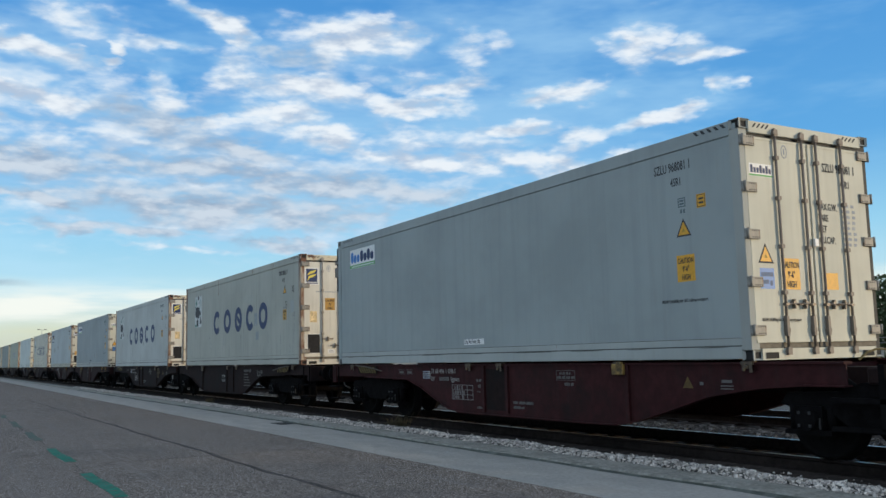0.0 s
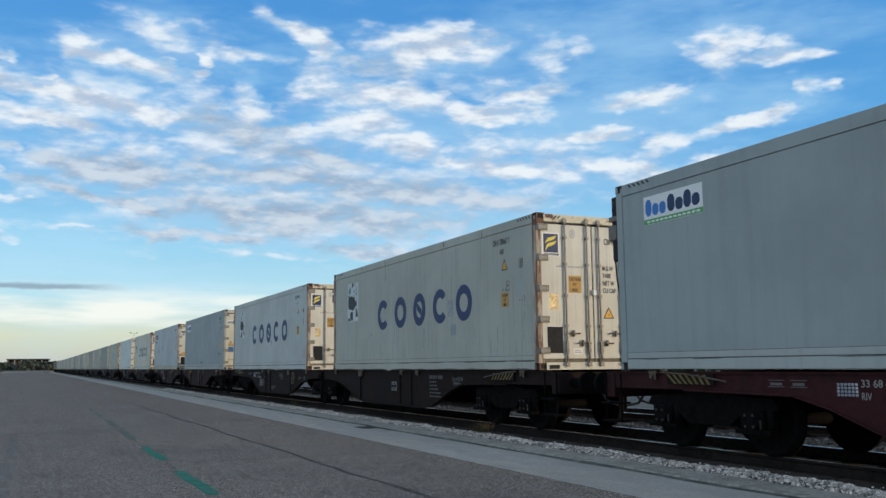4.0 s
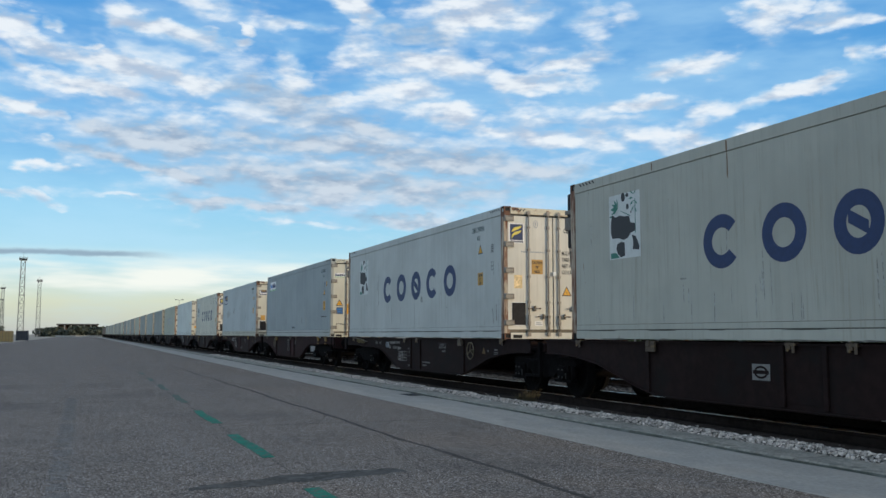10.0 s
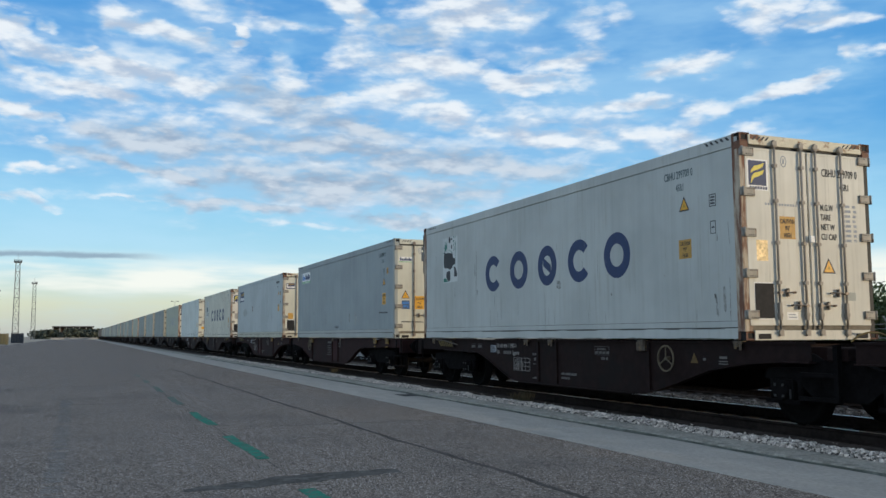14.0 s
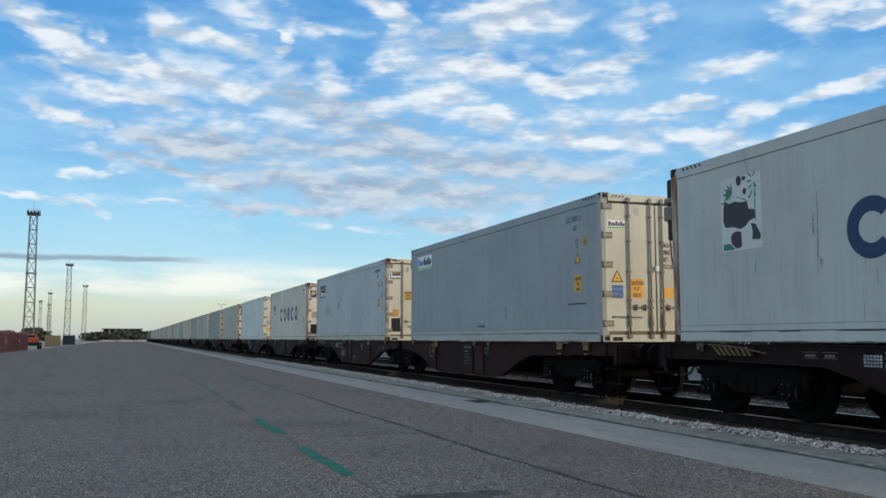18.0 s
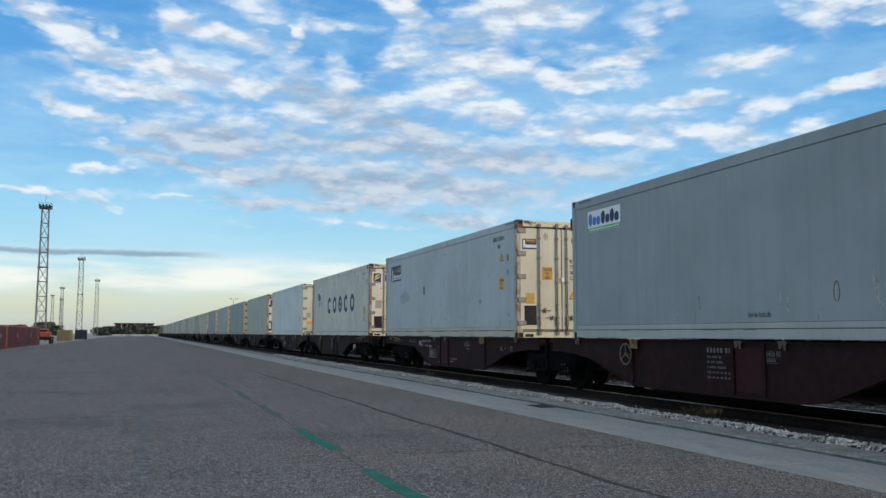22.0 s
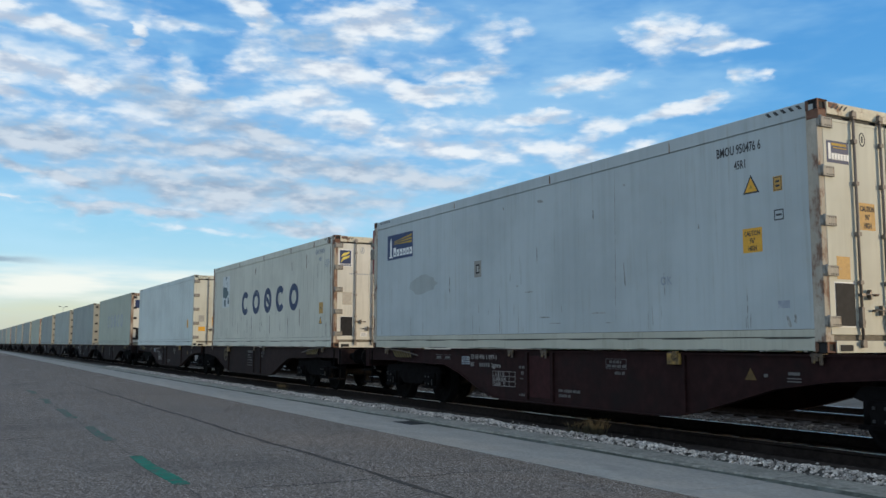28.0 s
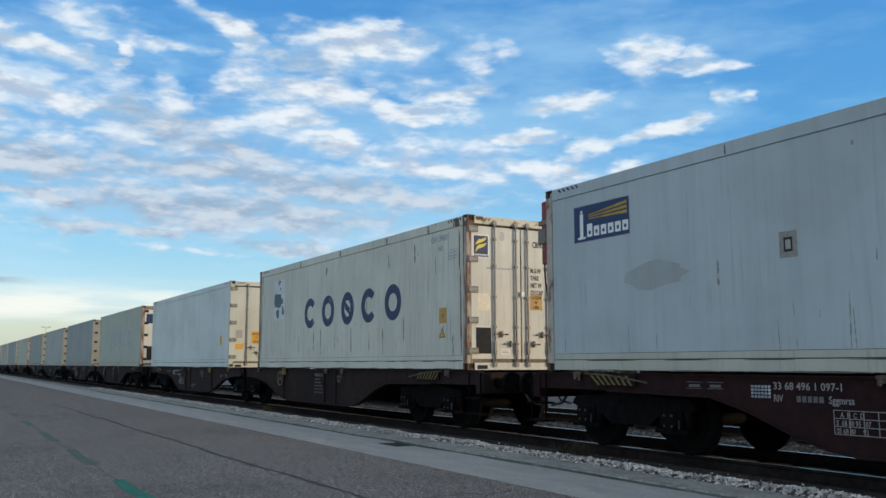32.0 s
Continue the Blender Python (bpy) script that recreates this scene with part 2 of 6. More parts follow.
    air = mix(tree, maths(tree, "MULTIPLY", maths(tree, "MULTIPLY", bank, band), 0.92), air, (1.02, 0.98, 0.86))
    streak = maths(tree, "MULTIPLY", smooth(tree, height, 0.0800, 0.0835), smooth(tree, height, 0.0895, 0.0850))
    streak = maths(tree, "MULTIPLY", streak, smooth(tree, flat.outputs[0], 0.10, 0.02))
    air = mix(tree, maths(tree, "MULTIPLY", streak, 0.95), air, (0.32, 0.42, 0.50))
    air = mix(tree, smooth(tree, cover, 0.0, 0.7, 0.0, 0.36), air, (0.52, 0.77, 0.93))
    # thin unbroken sheets between the clouds, thinner where the noise is low
    spread = maths(tree, "MULTIPLY", smooth(tree, gather(SHEETS), 0.10, 0.80, 0.0, 0.78), smooth(tree, n3, 0.38, 0.60, 0.22, 1.0))
    air = mix(tree, spread, air, mix(tree, dull, (0.52, 0.69, 0.85), (0.39, 0.52, 0.655)))
    look_up = mix(tree, 1.0, mix(tree, mask, air, cloud), (0.93, 0.995, 1.055), "MULTIPLY")
    back = node(tree, "ShaderNodeBackground", {"Color": look_up, "Strength": 1.0})
    out = node(tree, "ShaderNodeOutputWorld")
    tree.links.new(back.outputs[0], out.inputs[0])


build_sky()

# ---- materials ----
MATS = {}


def material(name, colour, rough=0.6, metal=0.0, grain=0.0, grain_scale=40.0, stain=None, stain_scale=3.0, stain_at=(0.55, 0.75),
             stretch=(1, 1, 1), bump=0.0, bump_scale=60.0, vary=0.0, streak=None, spec=0.5, loose=0.0):
    """A painted or mineral surface: grain, stains of another colour, streaks that run down, bump, and a small change from piece to piece."""
    if name in MATS:
        return MATS[name]
    m = bpy.data.materials.new(name)
    m.use_nodes = True
    tree = m.node_tree
    tree.nodes.clear()
    out = node(tree, "ShaderNodeOutputMaterial")
    bsdf = node(tree, "ShaderNodeBsdfPrincipled", {"Roughness": rough, "Metallic": metal, "Specular IOR Level": spec})
    tree.links.new(bsdf.outputs[0], out.inputs[0])
    place = node(tree, "ShaderNodeTexCoord").outputs["Object"]
    spot = node(tree, "ShaderNodeMapping", {"Vector": place, "Scale": stretch}).outputs[0]
    col = (*colour, 1)
    if grain:
        n = node(tree, "ShaderNodeTexNoise", {"Vector": spot, "Scale": grain_scale, "Detail": 5.0, "Roughness": 0.65}).outputs[0]
        n2 = node(tree, "ShaderNodeTexNoise", {"Vector": spot, "Scale": grain_scale * 0.07, "Detail": 3.0}).outputs[0]
        f = maths(tree, "ADD", maths(tree, "MULTIPLY", n, 0.65), maths(tree, "MULTIPLY", n2, 0.35))
        dark, light = [tuple(c * k for c in colour) for k in (1 - grain, 1 + grain)]
        col = mix(tree, smooth(tree, f, 0.33, 0.67), dark, light)
    if stain:
        n = node(tree, "ShaderNodeTexNoise", {"Vector": spot, "Scale": stain_scale, "Detail": 6.0, "Roughness": 0.68}).outputs[0]
        col = mix(tree, smooth(tree, n, *stain_at), col, stain)
    if streak:
        run = node(tree, "ShaderNodeMapping", {"Vector": place, "Scale": (9.0, 9.0, 0.7)}).outputs[0]
        n = node(tree, "ShaderNodeTexNoise", {"Vector": run, "Scale": 1.0, "Detail": 5.0, "Roughness": 0.7}).outputs[0]
        n3 = node(tree, "ShaderNodeTexNoise", {"Vector": place, "Scale": 0.5, "Detail": 2.0}).outputs[0]
        f = maths(tree, "MULTIPLY", smooth(tree, n, 0.5, 0.8), smooth(tree, n3, 0.36, 0.66))
        col = mix(tree, maths(tree, "MULTIPLY", f, 0.7), col, streak)
    if vary or loose:
        r = node(tree, "ShaderNodeNewGeometry").outputs["Random Per Island"] if loose else node(tree, "ShaderNodeObjectInfo").outputs["Random"]
        k = maths(tree, "ADD", maths(tree, "MULTIPLY", r, 2 * (vary or loose)), 1 - (vary or loose))
        grey = node(tree, "ShaderNodeCombineColor", {0: k, 1: k, 2: k}).outputs[0]
        col = mix(tree, 1.0, col, grey, "MULTIPLY")
    if isinstance(col, tuple):
        bsdf.inputs["Base Color"].default_value = col
    else:
        tree.links.new(col, bsdf.inputs["Base Color"])
    if bump:
        n = node(tree, "ShaderNodeTexNoise", {"Vector": place, "Scale": bump_scale, "Detail": 4.0}).outputs[0]
        b = node(tree, "ShaderNodeBump", {"Height": n, "Strength": bump, "Distance": 0.02})
        tree.links.new(b.outputs[0], bsdf.inputs["Normal"])
    MATS[name] = m
    return m


RUST = (0.16, 0.065, 0.03)


def paint(name, colour, dirt=0.5, shift=0.0):
    """Container paint: soft upright waves in the sheet, dirt that runs down, scuffs and a few rust specks."""
    if name in MATS:
        return MATS[name]
    m = material(name, colour, 0.58, spec=0.22)
    tree = m.node_tree
    bsdf = [n for n in tree.nodes if n.type == "BSDF_PRINCIPLED"][0]
    place = vmath(tree, "ADD", node(tree, "ShaderNodeTexCoord").outputs["Object"], (shift, shift * 3.7, shift * 0.3))

    def noisy(scale, detail=4.0, rough=0.6):
        v = vmath(tree, "MULTIPLY", place, scale)
        return node(tree, "ShaderNodeTexNoise", {"Vector": v, "Scale": 1.0, "Detail": detail, "Roughness": rough}).outputs[0]

    soft = noisy((0.5, 0.5, 0.6))
    col = mix(tree, smooth(tree, soft, 0.35, 0.7), tuple(c * 1.06 for c in colour), tuple(c * 0.90 for c in colour))
    runs = noisy((14.0, 14.0, 0.55), 5.0, 0.7)
    where = noisy((0.9, 0.9, 1.4))
    fade = maths(tree, "MULTIPLY", smooth(tree, runs, 0.48, 0.74), smooth(tree, where, 0.38 - 0.10 * dirt, 0.66))
    col = mix(tree, maths(tree, "MULTIPLY", fade, 0.15 + 0.65 * dirt), col, (0.27, 0.25, 0.20))
    thin = noisy((5.0, 5.0, 0.25), 2.0)
    col = mix(tree, smooth(tree, thin, 0.45, 0.72, 0.0, 0.24), col, tuple(c * 0.72 for c in colour))
    scuff = noisy((3.0, 2.0, 7.0), 6.0, 0.72)
    col = mix(tree, smooth(tree, scuff, 0.735 - 0.05 * dirt, 0.79 - 0.05 * dirt, 0.0, 0.75), col, (0.10, 0.09, 0.08))
    speck = noisy((7.0, 7.0, 2.5), 5.0, 0.65)
    col = mix(tree, smooth(tree, speck, 0.73 - 0.05 * dirt, 0.80 - 0.05 * dirt, 0.0, 0.8), col, (0.20, 0.10, 0.05))
    tree.links.new(col, bsdf.inputs["Base Color"])
    wave = noisy((3.0, 3.0, 0.10), 2.0, 0.5)
    b = node(tree, "ShaderNodeBump", {"Height": wave, "Strength": 0.75, "Distance": 0.025})
    tree.links.new(b.outputs[0], bsdf.inputs["Normal"])
    return m


def asphalt_material():
    m = material("asphalt", (0.15, 0.143, 0.138), 1.0, spec=0.03)
    tree = m.node_tree
    bsdf = [n for n in tree.nodes if n.type == "BSDF_PRINCIPLED"][0]
    place = node(tree, "ShaderNodeTexCoord").outputs["Object"]
    grit = node(tree, "ShaderNodeTexVoronoi", {"Vector": place, "Scale": 80.0}).outputs["Color"]
    grit = node(tree, "ShaderNodeSeparateColor", {0: grit}).outputs[0]
    fine = node(tree, "ShaderNodeTexNoise", {"Vector": place, "Scale": 26.0, "Detail": 4.0, "Roughness": 0.75}).outputs[0]
    wide = node(tree, "ShaderNodeTexNoise", {"Vector": place, "Scale": 0.35, "Detail": 4.0, "Roughness": 0.6}).outputs[0]
    ruts = node(tree, "ShaderNodeTexNoise", {"Vector": node(tree, "ShaderNodeMapping", {"Vector": place, "Scale": (5.0, 0.06, 1.0)}).outputs[0], "Scale": 1.0, "Detail": 3.0}).outputs[0]
    col = mix(tree, smooth(tree, grit, 0.0, 1.0), (0.062, 0.050, 0.043), (0.322, 0.264, 0.222))
    col = mix(tree, smooth(tree, fine, 0.38, 0.66, 0.0, 0.6), col, (0.087, 0.076, 0.069))
    col = mix(tree, smooth(tree, grit, 0.80, 0.92, 0.0, 0.9), col, (0.50, 0.445, 0.405))
    col = mix(tree, smooth(tree, wide, 0.45, 0.75, 0.0, 0.45), col, (0.094, 0.085, 0.080))
    col = mix(tree, smooth(tree, ruts, 0.5, 0.75, 0.0, 0.35), col, (0.21, 0.19, 0.180))
    tree.links.new(col, bsdf.inputs["Base Color"])
    b = node(tree, "ShaderNodeBump", {"Height": fine, "Strength": 0.35, "Distance": 0.004})
    tree.links.new(b.outputs[0], bsdf.inputs["Normal"])
    return m


ASPHALT = asphalt_material()
CONCRETE = material("concrete", (0.330, 0.312, 0.287), 0.95, spec=0.15, grain=0.16, grain_scale=22, stain=(0.25, 0.24, 0.222), stain_scale=1.5, stain_at=(0.48, 0.80), stretch=(1.3, 0.6, 1), bump=0.3, bump_scale=40)
KERB = material("kerb_concrete", (0.262, 0.250, 0.220), 0.9, grain=0.35, grain_scale=18, stain=(0.14, 0.137, 0.117), stain_scale=2.0, stain_at=(0.48, 0.66), bump=0.5, bump_scale=30)
SAND = material("yard_ground", (0.30, 0.25, 0.19), 0.95, grain=0.25, grain_scale=2, stain=(0.20, 0.18, 0.13), stain_scale=0.05)
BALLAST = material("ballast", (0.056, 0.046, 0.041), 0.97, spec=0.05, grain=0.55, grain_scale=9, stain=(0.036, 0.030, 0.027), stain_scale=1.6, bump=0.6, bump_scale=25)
DARK_GRAVEL = material("dark_gravel", (0.075, 0.072, 0.066), 0.95, grain=0.5, grain_scale=18, stain=(0.11, 0.10, 0.08), stain_scale=0.6, bump=0.6, bump_scale=20)
STONE = material("gravel_stone", (0.55, 0.495, 0.45), 0.9, grain=0.3, grain_scale=25, stain=(0.13, 0.125, 0.115), stain_scale=9, stain_at=(0.52, 0.66), loose=0.5)
GRAVEL_BED = material("gravel_bed", (0.075, 0.070, 0.063), 0.95, grain=0.5, grain_scale=30, bump=0.6, bump_scale=30)
STONE_GREY = material("ballast_stone", (0.118, 0.103, 0.092), 0.9, grain=0.4, grain_scale=25, loose=0.5)
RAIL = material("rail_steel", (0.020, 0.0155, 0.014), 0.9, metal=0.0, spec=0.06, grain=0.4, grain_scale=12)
RAIL_TOP = material("rail_head", (0.66, 0.62, 0.58), 0.38, metal=1.0, grain=0.12, grain_scale=8)
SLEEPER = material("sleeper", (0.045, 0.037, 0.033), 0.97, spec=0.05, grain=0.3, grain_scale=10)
GREEN = material("green_marking", (0.026, 0.175, 0.12), 0.9, spec=0.1, grain=0.35, grain_scale=45, stain=(0.105, 0.112, 0.10), stain_scale=8, stain_at=(0.48, 0.62))
GREEN_WORN = material("worn_green_marking", (0.045, 0.135, 0.10), 0.9, spec=0.1, grain=0.35, grain_scale=45, stain=(0.135, 0.118, 0.106), stain_scale=6, stain_at=(0.40, 0.56))
TAR = material("tar", (0.066, 0.059, 0.053), 0.95, spec=0.08, grain=0.35, grain_scale=30, stain=(0.105, 0.094, 0.086), stain_scale=6, stain_at=(0.46, 0.64))
RUBBER = material("gasket_rubber", (0.02, 0.02, 0.02), 0.7)
STEEL = material("worn_steel", (0.16, 0.14, 0.12), 0.55, metal=0.5, grain=0.3, grain_scale=25, stain=RUST, stain_scale=7)
GALV = material("galvanised_steel", (0.36, 0.35, 0.33), 0.5, metal=0.5, grain=0.15, grain_scale=18, stain=(0.25, 0.18, 0.12), stain_scale=8)
DARK = material("dark_recess", (0.012, 0.012, 0.013), 0.8)
UNIT = material("machine_housing", (0.024, 0.024, 0.027), 0.7, spec=0.2, grain=0.3, grain_scale=8)
UNIT_RED = material("red_machine_housing", (0.22, 0.035, 0.03), 0.6, grain=0.3, grain_scale=8)
MAROON = material("wagon_maroon", (0.040, 0.0098, 0.0108), 0.75, spec=0.15, grain=0.3, grain_scale=6, stain=(0.018, 0.008, 0.008), stain_scale=1.4, stain_at=(0.48, 0.72), streak=(0.03, 0.022, 0.02), bump=0.1)
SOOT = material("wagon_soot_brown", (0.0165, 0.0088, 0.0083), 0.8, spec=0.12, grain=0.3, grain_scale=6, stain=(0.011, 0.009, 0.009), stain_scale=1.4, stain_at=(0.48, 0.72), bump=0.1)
BOGIE = material("shaded_bogie_grime", (0.0065, 0.006, 0.0062), 0.95, spec=0.04, grain=0.4, grain_scale=9, bump=0.2)
WHEEL = material("shaded_wheel_steel", (0.0065, 0.006, 0.006), 0.9, metal=0.0, spec=0.05, grain=0.3, grain_scale=12)
WHITE = material("white_lettering", (0.26, 0.24, 0.23), 0.7, grain=0.1, grain_scale=30)
BLACK = material("black_lettering", (0.035, 0.037, 0.042), 0.7)
YELLOW = material("yellow_sticker", (0.72, 0.36, 0.025), 0.55, grain=0.1, grain_scale=30)
YELLOW_DARK = material("faded_yellow_paint", (0.40, 0.25, 0.03), 0.7, grain=0.3, grain_scale=12)
BLUE = material("blue_sticker", (0.025, 0.17, 0.50), 0.5)
SLATE = material("slate_blue_sticker", (0.04, 0.10, 0.22), 0.6, grain=0.15, grain_scale=25)
NAVY = material("navy_lettering", (0.010, 0.030, 0.105), 0.6, grain=0.15, grain_scale=9, stain=(0.10, 0.12, 0.20), stain_scale=5, stain_at=(0.62, 0.75))
NAVY_WORN = material("worn_navy_lettering", (0.022, 0.042, 0.10), 0.7, grain=0.2, grain_scale=9, stain=(0.36, 0.37, 0.38), stain_scale=6, stain_at=(0.60, 0.70))
FADED = material("faded_lettering", (0.28, 0.31, 0.36), 0.7, grain=0.2, grain_scale=9, stain=(0.5, 0.5, 0.48), stain_scale=6, stain_at=(0.5, 0.65))
LEAF_GREEN = material("plate_green", (0.10, 0.36, 0.10), 0.6)
PLATE = material("white_plate", (0.78, 0.78, 0.77), 0.55, grain=0.06, grain_scale=20)
PICTURE = material("weathered_picture_white", (0.56, 0.585, 0.575), 0.6, grain=0.08, grain_scale=12, stain=(0.45, 0.475, 0.465), stain_scale=4)
PATCH = material("grey_patch", (0.27, 0.30, 0.315), 0.6, grain=0.15, grain_scale=14)
BRACKET = material("bracket_steel", (0.075, 0.052, 0.035), 0.6, metal=0.2, grain=0.4, grain_scale=20, stain=(0.30, 0.20, 0.07), stain_scale=5)
CAST = material("rusty_casting", (0.16, 0.075, 0.045), 0.75, grain=0.3, grain_scale=16, stain=(0.07, 0.04, 0.03), stain_scale=8, bump=0.3)
DULL_YELLOW = material("dull_yellow_paint", (0.135, 0.095, 0.022), 0.75, grain=0.3, grain_scale=12, stain=(0.04, 0.03, 0.02), stain_scale=6)
WHEEL_PAINT = material("hand_wheel_paint", (0.115, 0.09, 0.055), 0.75, grain=0.3, grain_scale=14)
CAP = material("axle_cap_steel", (0.022, 0.021, 0.021), 0.6, metal=0.2)
GRIME = material("grime_line", (0.115, 0.108, 0.092), 0.85, grain=0.35, grain_scale=12, stain=(0.25, 0.255, 0.24), stain_scale=1.6, stain_at=(0.46, 0.74))
EMBLEM = material("grey_emblem", (0.17, 0.165, 0.16), 0.7, grain=0.2, grain_scale=20)
BAR_INK = material("faint_white_print", (0.105, 0.097, 0.093), 0.75, grain=0.3, grain_scale=40)
LEMON = material("lemon_print", (0.70, 0.58, 0.10), 0.6, grain=0.1, grain_scale=30)
AMBER = material("amber_sticker", (0.50, 0.28, 0.06), 0.6, grain=0.12, grain_scale=25, stain=(0.42, 0.31, 0.15), stain_scale=9)
BAR_PAINT = material("grey_brown_bar_paint", (0.29, 0.255, 0.22), 0.6, grain=0.25, grain_scale=14, stain=(0.12, 0.07, 0.045), stain_scale=6, stretch=(1, 1, 0.3))
HINGE = material("dull_zinc", (0.25, 0.235, 0.21), 0.6, metal=0.1, grain=0.2, grain_scale=20, stain=(0.17, 0.10, 0.06), stain_scale=9)
BAR_DARK = material("dark_brown_bar_paint", (0.20, 0.162, 0.135), 0.6, grain=0.25, grain_scale=14, stain=(0.10, 0.06, 0.04), stain_scale=6, stretch=(1, 1, 0.3))
SEAL = material("grey_brown_seal", (0.17, 0.145, 0.11), 0.8, grain=0.3, grain_scale=14, stain=(0.08, 0.07, 0.06), stain_scale=5)
DARKENED = material("oil_dark_asphalt", (0.076, 0.070, 0.063), 0.95, spec=0.1, grain=0.4, grain_scale=30, stain=(0.12, 0.112, 0.102), stain_scale=7, stain_at=(0.46, 0.62))
SCUFFED = material("tyre_scuffed_asphalt", (0.205, 0.193, 0.178), 0.9, grain=0.3, grain_scale=40, stain=(0.125, 0.12, 0.115), stain_scale=5, stain_at=(0.40, 0.58))
GRIT_SHADOW = material("mossy_grit_shadow", (0.075, 0.083, 0.072), 0.95, spec=0.1, grain=0.4, grain_scale=20, stain=(0.17, 0.18, 0.168), stain_scale=1.3, stain_at=(0.48, 0.70), bump=0.4, bump_scale=40)
FADED_AMBER = material("faded_amber_sign", (0.095, 0.055, 0.012), 0.75, grain=0.3, grain_scale=14)
SEAM = material("dark_seam", (0.055, 0.054, 0.048), 0.85, grain=0.35, grain_scale=12, stain=(0.13, 0.13, 0.115), stain_scale=1.2, stain_at=(0.54, 0.76))
TEAL = material("plate_teal", (0.03, 0.17, 0.13), 0.6)
JOINT = material("dirty_joint", (0.045, 0.047, 0.042), 0.9, grain=0.4, grain_scale=12, stain=(0.12, 0.125, 0.115), stain_scale=2.2, stain_at=(0.5, 0.75), stretch=(2.0, 0.6, 1))

# ---- building helpers ----


def box(bm, x0, x1, y0, y1, z0, z1, index=0):
    v = [bm.verts.new((x, y, z)) for x in (x0, x1) for y in (y0, y1) for z in (z0, z1)]
    faces = []
    for a, b, c, d in ((0, 1, 3, 2), (4, 6, 7, 5), (0, 4, 5, 1), (2, 3, 7, 6), (0, 2, 6, 4), (1, 5, 7, 3)):
        f = bm.faces.new((v[a], v[b], v[c], v[d]))
        f.material_index = index
        faces.append(f)
    return faces


def boxes(*sizes, bevel=0.0):
    bm = bmesh.new()
    for s in sizes:
        box(bm, *s)
    if bevel:
        bmesh.ops.bevel(bm, geom=bm.edges[:], offset=bevel, segments=1, affect="EDGES")
    return bm


def rod(bm, a, b, r, n=8, index=0, r2=None):
    """A round bar from a to b."""
    a, b = Vector(a), Vector(b)
    m = (b - a).to_track_quat("Z", "Y").to_matrix()
    rings = []
    for c, rr in ((a, r), (b, r if r2 is None else r2)):
        rings.append([bm.verts.new(c + m @ Vector((rr * math.cos(2 * math.pi * k / n), rr * math.sin(2 * math.pi * k / n), 0))) for k in range(n)])
    for k in range(n):
        f = bm.faces.new((rings[0][k], rings[0][(k + 1) % n], rings[1][(k + 1) % n], rings[1][k]))
        f.material_index, f.smooth = index, n > 6
    for ring in (rings[0][::-1], rings[1]):
        bm.faces.new(ring).material_index = index


def slab(bm, outline, depth, axis="x", at=0.0, index=0):
    """A flat plate with that outline, (y, z) for axis x, (x, z) for axis y, (x, y) for axis z, from at to at + depth."""
    def spot(u, w, d):
        return (d, u, w) if axis == "x" else (u, d, w) if axis == "y" else (u, w, d)
    a = [bm.verts.new(spot(u, w, at)) for u, w in outline]
    b = [bm.verts.new(spot(u, w, at + depth)) for u, w in outline]
    n = len(outline)
    for ring in (a, b[::-1]):
        bm.faces.new(ring).material_index = index
    for k in range(n):
        bm.faces.new((a[k], b[k], b[(k + 1) % n], a[(k + 1) % n])).material_index = index


def ring_arc(bm, cu, cw, ru, rw, thick, start, end, depth, axis, at, n=28):
    """A thick oval band between two angles, in degrees."""
    full = abs(end - start) >= 360
    angles = [radians(start + (end - start) * k / n) for k in range(n if full else n + 1)]
    rows = []
    for a in angles:
        c, s = math.cos(a), math.sin(a)
        row = []
        for k, d in ((1, at), (0, at), (0, at + depth), (1, at + depth)):
            u, w = cu + (ru - thick * k) * c, cw + (rw - thick * k) * s
            row.append(bm.verts.new((d, u, w) if axis == "x" else (u, d, w)))
        rows.append(row)
    m = len(rows)
    for k in range(m if full else m - 1):
        p, q = rows[k], rows[(k + 1) % m]
        for j in range(4):
            bm.faces.new((p[j], p[(j + 1) % 4], q[(j + 1) % 4], q[j]))
    if not full:
        bm.faces.new(rows[0])
        bm.faces.new(rows[-1][::-1])


def mesh_of(name, bm, *materials):
    bmesh.ops.recalc_face_normals(bm, faces=bm.faces[:])
    me = bpy.data.meshes.new(name)
    bm.to_mesh(me)
    bm.free()
    for m in materials:
        me.materials.append(m)
    return me


def put(name, me, parent, at=(0, 0, 0), label=""):
    ob = new(name, me)
    ob.parent = parent
    ob.location = at
    return tagged(ob, label)


def part(name, bm, mat, parent, label="", at=(0, 0, 0)):
    mats = mat if isinstance(mat, (list, tuple)) else [mat]
    return put(name, mesh_of(name, bm, *mats), parent, at, label)


def thing(name, label, category, group="", at=(0, 0, 0), kind=""):
    ob = new(name)
    ob.empty_display_size = 0.3
    ob.location = at
    return tagged(ob, label, category, group, kind)


SHARED = {}


def shared(key, make, *materials):
    if key not in SHARED:
        SHARED[key] = mesh_of(key if isinstance(key, str) else key[0], make(), *materials)
    return SHARED[key]


def letters(text, size, mat, squeeze=0.8, align="LEFT"):
    """A flat mesh of a line of text in the built-in font, in the x-y plane."""
    key = ("lettering", text, size, mat.name, squeeze, align)
    if key not in SHARED:
        cu = bpy.data.curves.new("lettering", "FONT")
        cu.body, cu.size, cu.align_x, cu.resolution_u, cu.extrude, cu.offset = text, size, align, 2, 0.0008, size * 0.014
        ob = new("lettering", cu)
        me = bpy.data.meshes.new_from_object(ob.evaluated_get(bpy.context.evaluated_depsgraph_get()))
        bpy.data.objects.remove(ob)
